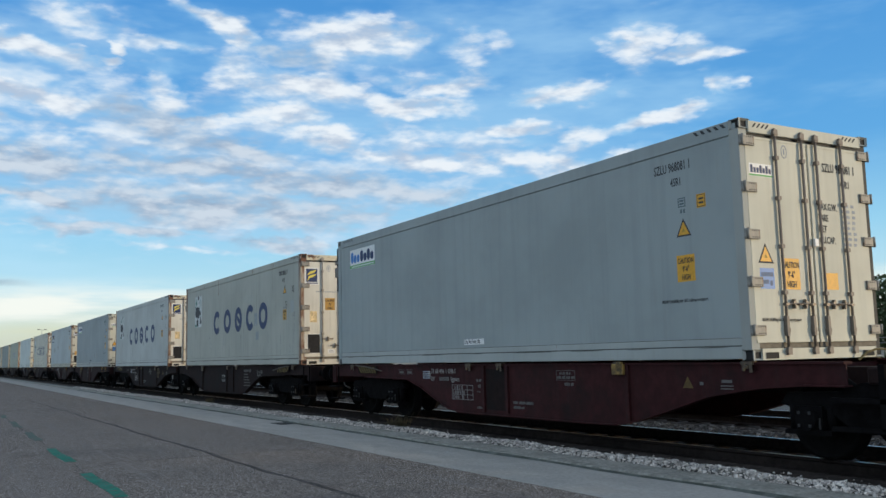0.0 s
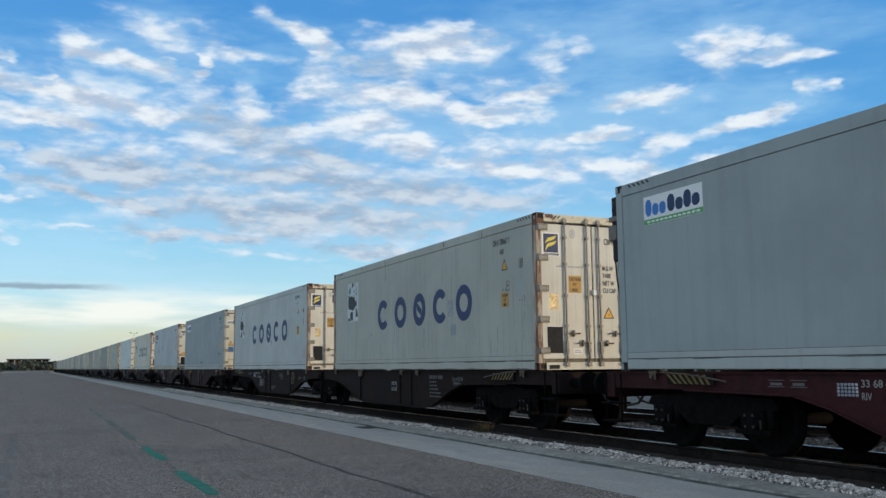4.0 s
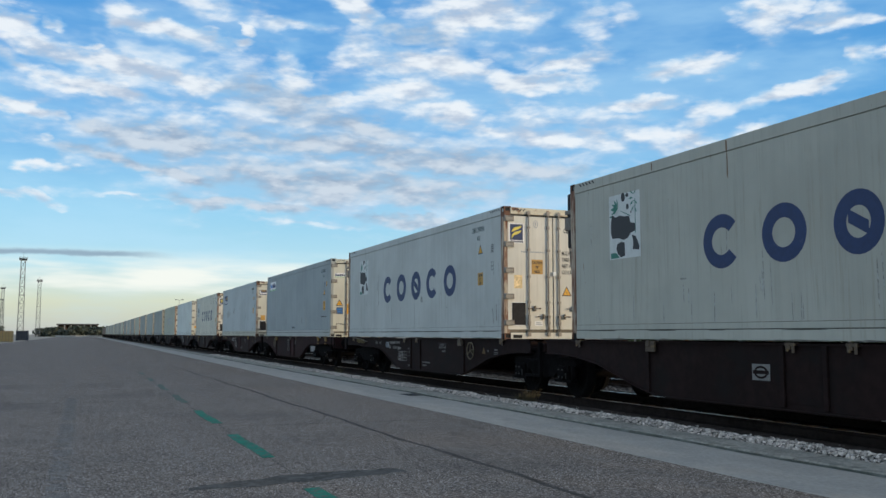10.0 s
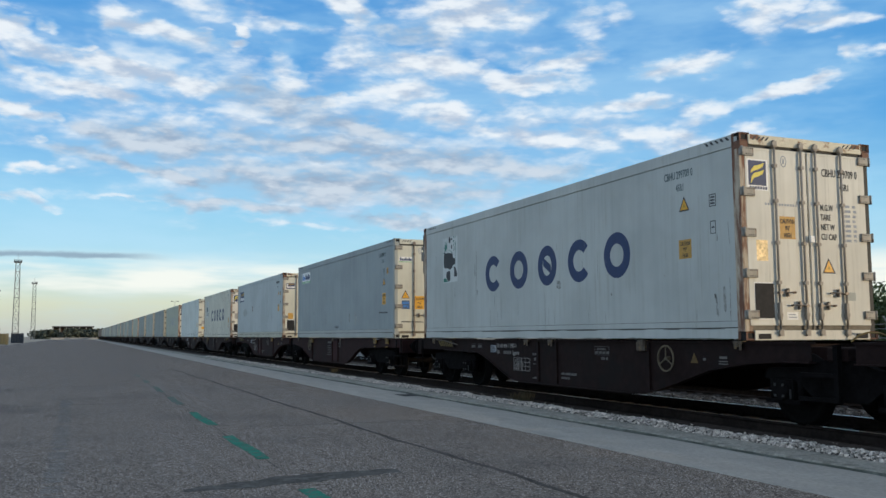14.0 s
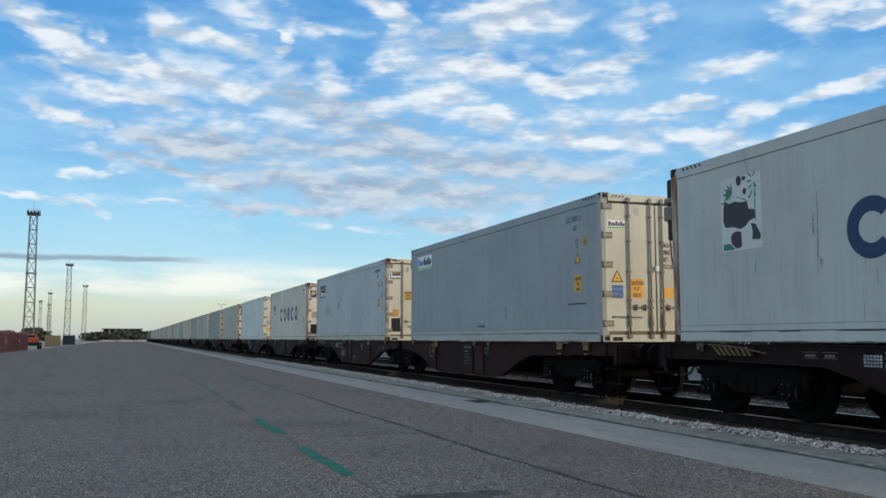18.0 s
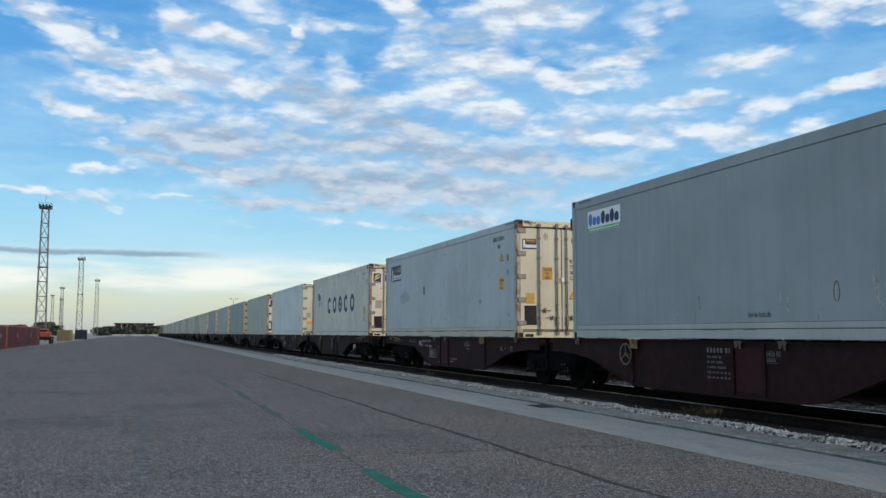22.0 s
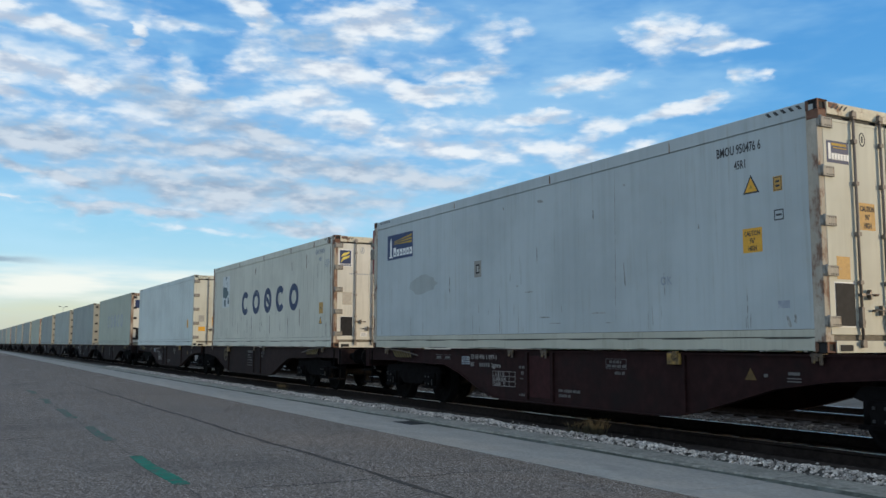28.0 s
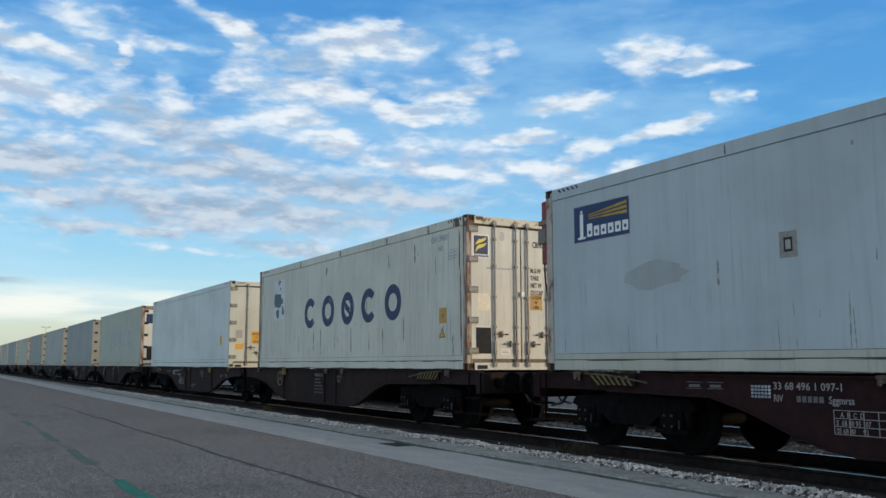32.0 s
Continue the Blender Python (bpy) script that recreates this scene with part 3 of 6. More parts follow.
        bpy.data.curves.remove(cu)
        me.transform(Matrix.Diagonal((squeeze, 1, 1, 1)))
        me.materials.clear()
        me.materials.append(mat)
        SHARED[key] = me
    return SHARED[key]


TO_SIDE = Matrix(((0, 0, -1), (-1, 0, 0), (0, 1, 0))).to_4x4()   # text on a face that looks to -x
TO_END = Matrix(((1, 0, 0), (0, 0, -1), (0, 1, 0))).to_4x4()     # text on a face that looks to -y


def write_on(text, size, mat, parent, face, at, squeeze=0.8, align="LEFT"):
    ob = new("lettering", letters(text, size, mat, squeeze, align))
    ob.parent = parent
    tagged(ob, kind="stuff")
    ob.matrix_basis = Matrix.Translation(at) @ TO_SIDE if face == "side" else Matrix.Translation((at[0] + PRINT_AT, at[1], at[2])) @ TO_END
    return ob


# ---- ground ----
DECK, TRACK, RAIL_Z = 1.332, 9.475, 0.228
HALF = 1.219


def sheet(name, x0, x1, y0, y1, z, mat, label, cat="ground"):
    bm = bmesh.new()
    bm.faces.new([bm.verts.new(c) for c in ((x0, y0, z), (x1, y0, z), (x1, y1, z), (x0, y1, z))])
    ob = new(name, mesh_of(name, bm, mat))
    return tagged(ob, label, cat, kind="structure")


def build_ground():
    sheet("ground", -3000, 3000, -600, 4000, -0.16, SAND, "sandy yard ground that reaches the horizon")
    bm = boxes((-11.2, 5.95, -60, 430, -0.155, 0.0))
    ob = new("pavement", mesh_of("pavement", bm, ASPHALT))
    tagged(ob, "worn grey asphalt apron beside the railway track", "pavement", kind="structure")
    # concrete strip in cast lengths, then a lower kerb stone row
    strip = tagged(new("concrete_strip"), "pale concrete strip along the asphalt", "pavement", kind="structure")
    me = shared("slab", lambda: boxes((5.955, 7.285, 0.008, 7.992, -0.15, 0.006), bevel=0.006), CONCRETE)
    far = boxes((5.955, 7.285, 76, 430, -0.15, 0.004))
    for k in range(-3, 9):
        put("slab", me, strip, (0, 8 * k + 4, 0))
    part("far_slab", far, CONCRETE, strip)
    kerb = tagged(new("kerb"), "weathered low concrete kerb along the gravel", "kerb", kind="structure")
    stone = shared("kerbstone", lambda: boxes((7.305, 7.86, 0.005, 1.995, -0.15, 0.042), bevel=0.014), KERB)
    for k in range(-10, 40):
        put("kerbstone", stone, kerb, (0, 2 * k, 0))
    part("far_kerb", boxes((7.305, 7.86, 80, 430, -0.15, 0.036)), KERB, kerb)
    part("joint", boxes((7.287, 7.303, -20, 80, -0.15, 0.004)), JOINT, kerb)
    bm = bmesh.new()
    n = 260
    foot = [-10 + 0.25 * k for k in range(n)]
    near = [7.262 - 0.028 * abs(math.sin(0.9 * y)) - 0.02 * math.sin(2.3 * y + 1) for y in foot]
    for k in range(n - 1):
        a, b = foot[k], foot[k + 1]
        v = [bm.verts.new(p) for p in ((near[k], a, 0.0075), (7.3045, a, 0.026 + 0.008 * math.sin(1.3 * a)), (7.3045, b, 0.026 + 0.008 * math.sin(1.3 * b)), (near[k + 1], b, 0.0075))]
        bm.faces.new(v)
    tagged(part("grit_line", bm, GRIT_SHADOW, kerb, "mossy grit along the foot of the kerb, darkened as its shadow line"), kind="stuff")
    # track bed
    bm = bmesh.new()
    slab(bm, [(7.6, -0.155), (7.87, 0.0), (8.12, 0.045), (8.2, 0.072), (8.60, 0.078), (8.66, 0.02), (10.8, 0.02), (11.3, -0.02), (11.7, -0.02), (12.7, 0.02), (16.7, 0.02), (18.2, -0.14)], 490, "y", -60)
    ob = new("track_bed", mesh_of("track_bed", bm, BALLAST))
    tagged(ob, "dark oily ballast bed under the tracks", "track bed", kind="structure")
    bm = boxes((18.25, 39.0, -40, 400, -0.158, -0.13))
    tagged(new("gravel_field", mesh_of("gravel_field", bm, DARK_GRAVEL)), "dark gravel ground between the tracks and the fence", "gravel", kind="structure")
    bm = bmesh.new()
    slab(bm, [(7.858, -0.15), (7.858, 0.022), (7.95, 0.046), (8.15, 0.062), (8.26, 0.03), (8.26, -0.15)], 400, "y", -30)
    tagged(new("gravel_bed", mesh_of("gravel_bed", bm, GRAVEL_BED)), "bank of pale gravel between kerb and track", "gravel", kind="structure")


def build_track(x, name, label):
    track = tagged(new(name), label, "railway track", kind="structure")
    prof = [(-0.07, -0.17), (0.07, -0.17), (0.07, -0.155), (0.012, -0.13), (0.010, -0.045), (0.036, -0.032), (0.036, -0.008), (0.030, 0.0),
            (-0.030, 0.0), (-0.036, -0.008), (-0.036, -0.032), (-0.010, -0.045), (-0.012, -0.13), (-0.07, -0.155)]
    for side in (-1, 1):
        bm = bmesh.new()
        slab(bm, [(x + side * 0.7535 + u, RAIL_Z + w) for u, w in prof], 490, "y", -60)
        bm.normal_update()
        for f in bm.faces:
            if abs(f.normal.z) > 0.9 and f.calc_center_median().z > RAIL_Z - 0.002:
                f.material_index = 1
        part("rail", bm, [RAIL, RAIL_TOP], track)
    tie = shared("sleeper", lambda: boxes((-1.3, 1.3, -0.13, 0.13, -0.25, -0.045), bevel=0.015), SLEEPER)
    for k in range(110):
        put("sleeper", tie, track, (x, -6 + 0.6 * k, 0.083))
    bm = bmesh.new()
    for k in range(110, 600):
        box(bm, x - 1.3, x + 1.3, -6.13 + 0.6 * k, -5.87 + 0.6 * k, -0.17, 0.033)
    tagged(part("far_sleepers", bm, SLEEPER, track), kind="stuff")
    clip = shared("rail_clip", lambda: boxes((-0.13, 0.13, -0.05, 0.05, -0.04, 0.0), bevel=0.008), RAIL)
    for k in range(60):
        for side in (-1, 1):
            put("rail_clip", clip, track, (x + side * 0.7535, -6 + 0.6 * k, 0.083))


def stones(name, count, x0, x1, y0, y1, z0, size, mat, label, hump=0.0):
    """Loose stones: many small broken lumps in one mesh."""
    rng = np.random.default_rng(len(name) * 7 + count)
    base = [Vector(c).normalized() for c in ((1, 1, 1), (1, -1, -1), (-1, 1, -1), (-1, -1, 1), (-1, -1, -1), (1, 1, -1), (1, -1, 1), (-1, 1, 1))]
    cube = [(0, 5, 2, 7), (0, 6, 1, 5), (0, 7, 3, 6), (4, 1, 6, 3), (4, 2, 5, 1), (4, 3, 7, 2)]
    verts, faces = [], []
    for _ in range(count):
        u = rng.random()
        y = y0 + (y1 - y0) * rng.random() ** 1.6
        edge = 0.10 * math.sin(y * 1.7) + 0.07 * math.sin(y * 4.3 + 1)
        x = x0 + (x1 + edge - x0) * u
        s = size * (0.45 + 1.2 * rng.random() ** 2.5)
        turn = Euler(rng.random(3) * 6.28).to_matrix()
        z = z0 + hump * math.sin(math.pi * min(1, max(0, u))) + 0.3 * s
        n = len(verts)
        sx = rng.uniform(0.7, 1.25, 3)
        for b in base:
            q = turn @ Vector((b.x * sx[0], b.y * sx[1], b.z * sx[2])) * s * rng.uniform(0.8, 1.15)
            verts.append((x + q.x, y + q.y, z + q.z * 0.75))
        faces += [tuple(n + k for k in f) for f in cube]
    me = bpy.data.meshes.new(name)
    me.from_pydata(verts, [], faces)
    me.materials.append(mat)
    me.update()
    return tagged(new(name, me), label, "gravel", kind="stuff")


def build_markings():
    lane = [7.55, 11.79, 16.05, 20.66, 25.25, 29.7, 34.3]
    for k, y in enumerate(lane):
        bm = bmesh.new()
        wob = [0.02 * math.sin(7 * j + k) for j in range(8)]
        half = 1.05 if k == 0 else 1.3 if k < 5 else 1.0
        y -= 0.3 if k == 0 else 0
        left = [(1.78 + wob[j], y - half + 2 * half * j / 7) for j in range(8)]
        right = [(1.94 - wob[(j + 3) % 8], y - half + 2 * half * j / 7) for j in range(8)][::-1]
        slab(bm, left + right, 0.003, "z", 0.001)
        ob = new("floor_marking", mesh_of("floor_marking", bm, GREEN if k < 3 else GREEN_WORN))
        tagged(ob, "faded green painted dash on the asphalt" if k < 3 else "nearly worn-off green painted dash on the asphalt", "road marking", "green dashes")
    # crack filled with tar, along the lane
    bm = bmesh.new()
    pts = [(4.04 - 0.010 * y + 0.03 * math.sin(y * 0.9) + 0.02 * math.sin(y * 3.1), y) for y in [2 + 0.8 * k for k in range(50)]]
    slab(bm, [(x - 0.034 - 0.014 * math.sin(y * 5), y) for x, y in pts] + [(x + 0.034 + 0.014 * math.sin(y * 3.3), y) for x, y in pts[::-1]], 0.002, "z", 0.001)
    tagged(new("tar_seam", mesh_of("tar_seam", bm, TAR)), "thin dark tar seam in the asphalt", "road seam", kind="structure")
    # hairline crack that follows the dashes
    bm = bmesh.new()
    pts = [(1.87 + 0.02 * math.sin(y * 1.3) + 0.012 * math.sin(y * 4.1), y) for y in [3 + 0.5 * k for k in range(60)]]
    slab(bm, [(x - 0.004 - 0.002 * math.sin(y * 5), y) for x, y in pts] + [(x + 0.004 + 0.002 * math.sin(y * 3.3), y) for x, y in pts[::-1]], 0.002, "z", 0.0006)
    tagged(new("crack", mesh_of("crack", bm, DARKENED)), "hairline crack in the asphalt along the green dashes", "crack", "cracks in the asphalt")
    # thin cracks across the lane
    for x0, x1, y, lean in ((-7.0, 1.6, 19.9, 0.05), (2.3, 5.9, 14.2, -0.04), (-5.0, 1.2, 27.5, 0.03), (2.2, 5.9, 31.0, 0.05)):
        bm = bmesh.new()
        n = int((x1 - x0) / 0.3)
        mid = [(x0 + 0.3 * k, y + lean * 0.3 * k + 0.05 * math.sin(1.7 * k) + 0.03 * math.sin(4.1 * k + y)) for k in range(n)]
        slab(bm, [(x, v - 0.012) for x, v in mid] + [(x, v + 0.014 + 0.008 * math.sin(9 * x)) for x, v in mid[::-1]], 0.0015, "z", 0.0008)
        tagged(new("crack", mesh_of("crack", bm, TAR)), "thin dark crack across the asphalt", "crack", "cracks in the asphalt")
    # an oily smear across the lane, and the ladder print of a tyre
    rng = random.Random(8)
    bm = bmesh.new()
    top = [(0.77 + 0.16 * k, 8.66 + 0.045 * k - 0.0009 * k * k + rng.uniform(0.0, 0.10) + 0.16 * math.sin(math.pi * k / 14)) for k in range(15)]
    low = [(0.77 + 0.16 * k, 8.60 + 0.040 * k - 0.0009 * k * k - rng.uniform(0.0, 0.10) - 0.13 * math.sin(math.pi * k / 14)) for k in range(15)]
    slab(bm, low + top[::-1], 0.0015, "z", 0.0008)
    tagged(new("oil_stain", mesh_of("oil_stain", bm, DARKENED)), "dark oily smear across the asphalt", "stain", kind="stuff")
    bm = bmesh.new()
    for k in range(150):
        y = 6.0 + 0.105 * k + rng.uniform(-0.015, 0.015)
        a, b = -0.49 + rng.uniform(0, 0.07), -0.21 - rng.uniform(0, 0.07)
        if rng.random() < 0.85:
            box(bm, a, b, y, y + 0.035, 0.0005, 0.002)
    tagged(new("tyre_print", mesh_of("tyre_print", bm, SCUFFED)), "faint pale ladder print of a tyre on the asphalt", "tyre mark", kind="stuff")


build_ground()
build_track(TRACK, "track", "railway track with steel rails on dark sleepers")
build_track(TRACK + 4.6, "track_2", "second railway track behind the train")
build_markings()
stones("gravel", 24000, 7.84, 8.27, 0.0, 62.0, 0.034, 0.0215, STONE, "pale loose gravel between kerb and track", 0.045)
stones("stray_gravel", 260, 8.20, 8.46, 2.0, 45.0, 0.074, 0.014, STONE, "stray pale stones on the dark track bed", 0.0)
stones("ballast_stones", 11000, 10.36, 12.9, 2.0, 60.0, 0.012, 0.036, STONE_GREY, "grey ballast stones between the two tracks", 0.03)

# ---- train ----
LONG, TALL = 12.192, 2.896
STARTS = [7.185, 21.854, 36.894, 51.438, 66.561, 81.221, 96.501]
while len(STARTS) < 30:
    STARTS.append(STARTS[-1] + (14.68 if len(STARTS) % 2 else 15.2))


def casting():
    bm = bmesh.new()
    faces = box(bm, -0.089, 0.089, -0.081, 0.081, -0.059, 0.059)
    for f in faces[:4]:
        bmesh.ops.inset_individual(bm, faces=[f], thickness=0.032)
        bm.normal_update()
        for v in f.verts:
            v.co -= f.normal * 0.03
        f.material_index = 1
    return bm


def stripes(axis, u0, u1, w0, w1, at, n=5):
    """Slanted dark bars, as on a height warning."""
    bm = bmesh.new()
    step = (u1 - u0) / n
    for k in range(n):
        a = u0 + step * k
        slab(bm, [(a, w0), (a + step * 0.42, w0), (a + step * 0.42 + (w1 - w0), w1), (a + (w1 - w0), w1)], 0.0015, axis, at)
    return bm


def triangle_sign(parent, face, u, w, size):
    """Warning triangle: dark rim, yellow field, dark bolt."""
    for k, (grow, mat) in enumerate(((1.0, BLACK), (0.74, YELLOW), (0.2, YELLOW_DARK))):
        bm = bmesh.new()
        g = size * grow
        uu = u if face == "side" else u + PRINT_AT
        mid = w + size * 0.33
        pts = [(uu - g / 2, mid - g * 0.30), (uu + g / 2, mid - g * 0.30), (uu, mid + g * 0.60)]
        out = 0.0012 * (k + 1)
        slab(bm, pts, 0.001, "x" if face == "side" else "y", (-HALF + 0.010 if face == "side" else 0.018) - out)
        ob = part("warning_sign" if k == 0 else "sign_field" if k == 1 else "sign_symbol", bm, mat, parent)
        if k:
            ob.parent = base
        else:
            base = ob


PRINT_AT = -0.05      # how far the print on the doors lies off their middle


def plate(parent, face, u0, u1, w0, w1, mat, name="sticker", level=1):
    out = 0.0012 * level
    bm = boxes((-HALF + 0.010 - out, -HALF + 0.011, u0, u1, w0, w1) if face == "side" else (u0 + PRINT_AT, u1 + PRINT_AT, 0.018 - out, 0.019, w0, w1))
    return part(name, bm, mat, parent)


def bars(parent, face, rows, mat, name="small_print", level=2):
    """Small writing as plain bars: rows of u0, u1, w, height."""
    out = 0.0012 * level
    bm = bmesh.new()
    for u0, u1, w, h in rows:
        if face == "side":
            box(bm, -HALF + 0.010 - out, -HALF + 0.0095, u0, u1, w, w + h)
        else:
            box(bm, u0 + PRINT_AT, u1 + PRINT_AT, 0.018 - out, 0.0185, w, w + h)
    return tagged(part(name, bm, mat, parent), kind="stuff")


def frame_sign(parent, u0, u1, w0, w1, mat, thick=0.014, lines=2, level=1):
    """A small outlined square with a few strokes in it."""
    rows = [(u0, u1, w0, thick), (u0, u1, w1 - thick, thick), (u0, u0 + thick, w0 + thick, w1 - w0 - 2 * thick), (u1 - thick, u1, w0 + thick, w1 - w0 - 2 * thick)]
    for k in range(lines):
        rows.append((u0 + 0.028, u1 - 0.028, w0 + (w1 - w0) * (k + 1) / (lines + 1) - 0.012, 0.024))
    bars(parent, "side", rows, mat, "small_sign", level)


def caution(parent, face, u0, u1, w0, w1, lines=("CAUTION", "9'-6\"", "HIGH"), mat=None):
    ob = plate(parent, face, u0, u1, w0, w1, mat or YELLOW, "caution_sticker")
    for k, text in enumerate(lines):
        size = (w1 - w0) * 0.29
        w = w1 - (w1 - w0) * (0.31 + 0.31 * k)
        mid = (u0 + u1) / 2
        at = (-HALF + 0.007, mid, w) if face == "side" else (mid, 0.0145, w)
        t = write_on(text, size, BLACK, parent, face, at, 0.62, "CENTER")
        t.parent = ob


def picture_plate(parent, worn, field):
    """A pale picture plate with plain dark patches and green strokes; u runs away from the doors, both from 0 to 1."""
    base = plate(parent, "side", 9.96, 10.88, 1.38, 2.49, field, "picture_plate")
    ink = BLACK if not worn else TEAL_INK
    green = TEAL if not worn else PATCH

    def patch(name, pts, mat, lev):
        bm = bmesh.new()
        slab(bm, [(10.88 - 0.92 * u, 2.49 - 1.11 * v) for u, v in pts], 0.001, "x", -HALF + 0.010 - 0.0012 * lev)
        part(name, bm, mat, base)

    def oval(u, v, ru, rv, lev=2):
        patch("dark_patch", [(u + ru * math.cos(k * math.pi / 8), v + rv * math.sin(k * math.pi / 8)) for k in range(16)], ink, lev)

    patch("dark_patch", [(0.10, 0.30), (0.22, 0.35), (0.36, 0.33), (0.50, 0.36), (0.66, 0.36), (0.70, 0.47), (0.84, 0.49), (0.86, 0.60), (0.70, 0.63), (0.62, 0.69),
                         (0.48, 0.72), (0.32, 0.68), (0.10, 0.67), (0.05, 0.58), (0.06, 0.42)], ink, 2)
    patch("dark_patch", [(0.74, 0.66), (0.86, 0.69), (0.97, 0.84), (0.95, 0.90), (0.76, 0.88), (0.78, 0.77)], ink, 2)
    patch("dark_patch", [(0.26, 0.77), (0.38, 0.74), (0.50, 0.76), (0.51, 0.96), (0.38, 0.98), (0.26, 0.91), (0.23, 0.83)], ink, 2)
    oval(0.47, 0.06, 0.065, 0.07)
    oval(0.60, 0.04, 0.05, 0.03)
    oval(0.61, 0.22, 0.045, 0.045)
    oval(0.72, 0.31, 0.02, 0.018)
    if worn:
        return
    for k, (u, v, ang, size) in enumerate(((0.30, 0.22, 100, 0.22), (0.30, 0.22, 125, 0.24), (0.30, 0.22, 150, 0.24), (0.30, 0.22, 178, 0.26), (0.30, 0.22, 205, 0.24), (0.12, 0.32, 190, 0.12),
                                           (0.80, 0.05, 140, 0.14), (0.80, 0.05, 40, 0.12), (0.82, 0.14, 215, 0.16), (0.82, 0.14, 320, 0.14), (0.82, 0.22, 230, 0.15), (0.83, 0.24, 300, 0.14), (0.80, 0.10, 180, 0.14))):
        c, d = math.cos(radians(ang)) * size, -math.sin(radians(ang)) * size * 0.75
        patch("green_stroke", [(u, v), (u + 0.55 * c - 0.12 * d, v + 0.55 * d + 0.12 * c), (u + c, v + d), (u + 0.55 * c + 0.12 * d, v + 0.55 * d - 0.12 * c)], green, 2 + 0.15 * (k % 5))
    patch("green_cane", [(0.845, 0.12), (0.865, 0.12), (0.86, 0.64), (0.835, 0.64)], green, 1.5)
    patch("green_cane", [(0.30, 0.24), (0.62, 0.33), (0.70, 0.37), (0.61, 0.345)], green, 1.5)
    patch("green_strip", [(0.04, 0.90), (0.22, 0.90), (0.34, 0.985), (0.04, 0.985)], green, 1.7)


def big_marks(parent, mat, w=1.43):
    """Five bold oval marks: open rings, full rings, and a barred ring in the middle."""
    at = -HALF + 0.0085
    for k, u in enumerate((7.97, 6.75, 5.54, 4.34, 3.11)):
        bm = bmesh.new()
        a, b = (220, 500) if k in (0, 3) else (0, 360)
        ring_arc(bm, u, w, 0.375 if k == 2 else 0.40, 0.392, 0.195, a, b, 0.0012, "x", at)
        if k == 2:
            slab(bm, [(u - 0.15, w - 0.17), (u + 0.15, w + 0.00), (u + 0.15, w + 0.17), (u - 0.15, w + 0.00)], 0.0012, "x", at - 0.0006)
        part("bold_mark", bm, mat, parent)


def door_end(c, st, body, frame_mat):
    """Header, sill, two doors with bars, hinges and handles on the end that looks to -y."""
    part("door_header", boxes((-1.06, 1.06, 0.0, 0.09, 2.735, 2.88), bevel=0.006), st["header"], c)
    part("door_sill", boxes((-1.06, 1.06, 0.0, 0.10, 0.0, 0.135), (-1.02, -0.86, -0.004, 0.02, 0.02, 0.09), (0.86, 1.02, -0.004, 0.02, 0.02, 0.09)), [frame_mat], c)
    pocket = shared("sill_pocket", lambda: boxes((-0.11, 0.11, -0.003, 0.03, 0.012, 0.085)), DARK)
    for x in (-0.90, 0.90):
        put("sill_pocket", pocket, c, (x, -0.004, 0.004))
    part("gasket", boxes((-1.145, 1.20, 0.040, 0.058, 0.12, 2.78)), RUBBER, c)
    for side in (-1, 1):
        x0, x1 = (-1.125, -0.012) if side < 0 else (0.012, 1.11)
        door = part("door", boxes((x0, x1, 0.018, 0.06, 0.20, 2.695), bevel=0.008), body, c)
        part("door_seal", boxes((x0, x1, 0.030, 0.058, 0.140, 0.196)), SEAL, door)
        # the inner field of the leaf stands a little proud of its rim
        for z in (0.205, 2.66):
            part("door_rim", boxes((x0 + 0.004, x1 - 0.004, 0.0125, 0.018, z, z + 0.03)), frame_mat, door)
        for z in (0.35, 0.92, 1.49, 2.06, 2.63):
            h = shared(("hinge", st["hinge"].name), hinge, st["hinge"], DARK)
            hg = put("hinge", h, door, (side * 1.165, 0.002, z))
            if side > 0:
                hg.rotation_euler = (0, math.pi, 0)
        for bx in (0.135, 0.62):
            put("locking_bar", shared(("locking_bar", st["bars"].name), locking_bar, st["bars"], st["bars"]), door, (side * bx, -0.014, 0))
        for bx, z in ((0.61, 0.66), (0.13, 0.66 if st["brand"] == "cube" else 0.48)):
            # both handles lie between the two bars of their leaf
            way = 1 if (side > 0) == (bx < 0.3) else -1
            put("door_handle", shared(("door_handle", way), lambda: handle(way), STEEL), door, (side * bx, -0.018, z))
    lock = shared("lock_box", lambda: boxes((-0.03, 0.05, -0.035, 0.0, 1.38, 1.48), bevel=0.006), PLATE)
    put("lock_box", lock, c, (0, 0.0, 0))


def hinge():
    bm = boxes((-0.005, 0.185, -0.014, 0.016, -0.060, 0.060), bevel=0.005)
    for k in range(4):
        for z in (-0.045, 0.033):
            box(bm, 0.045 + 0.036 * k, 0.062 + 0.036 * k, -0.0155, -0.012, z, z + 0.013, 1)
    box(bm, -0.05, 0.0, -0.010, 0.06, -0.058, 0.058)
    rod(bm, (-0.022, -0.012, -0.068), (-0.022, -0.012, 0.068), 0.017)
    return bm


def locking_bar():
    bm = bmesh.new()
    rod(bm, (0, 0, 0.06), (0, 0, 2.82), 0.0175, 8)
    for z in (0.35, 0.80, 1.36, 1.95, 2.45):
        box(bm, -0.028, 0.028, -0.024, 0.032, z - 0.024, z + 0.024)
    for z in (0.10, 2.76):
        box(bm, -0.032, 0.032, -0.026, 0.03, z - 0.045, z + 0.045)
        box(bm, -0.055, 0.02, -0.036, 0.0, z - 0.02, z + 0.02)
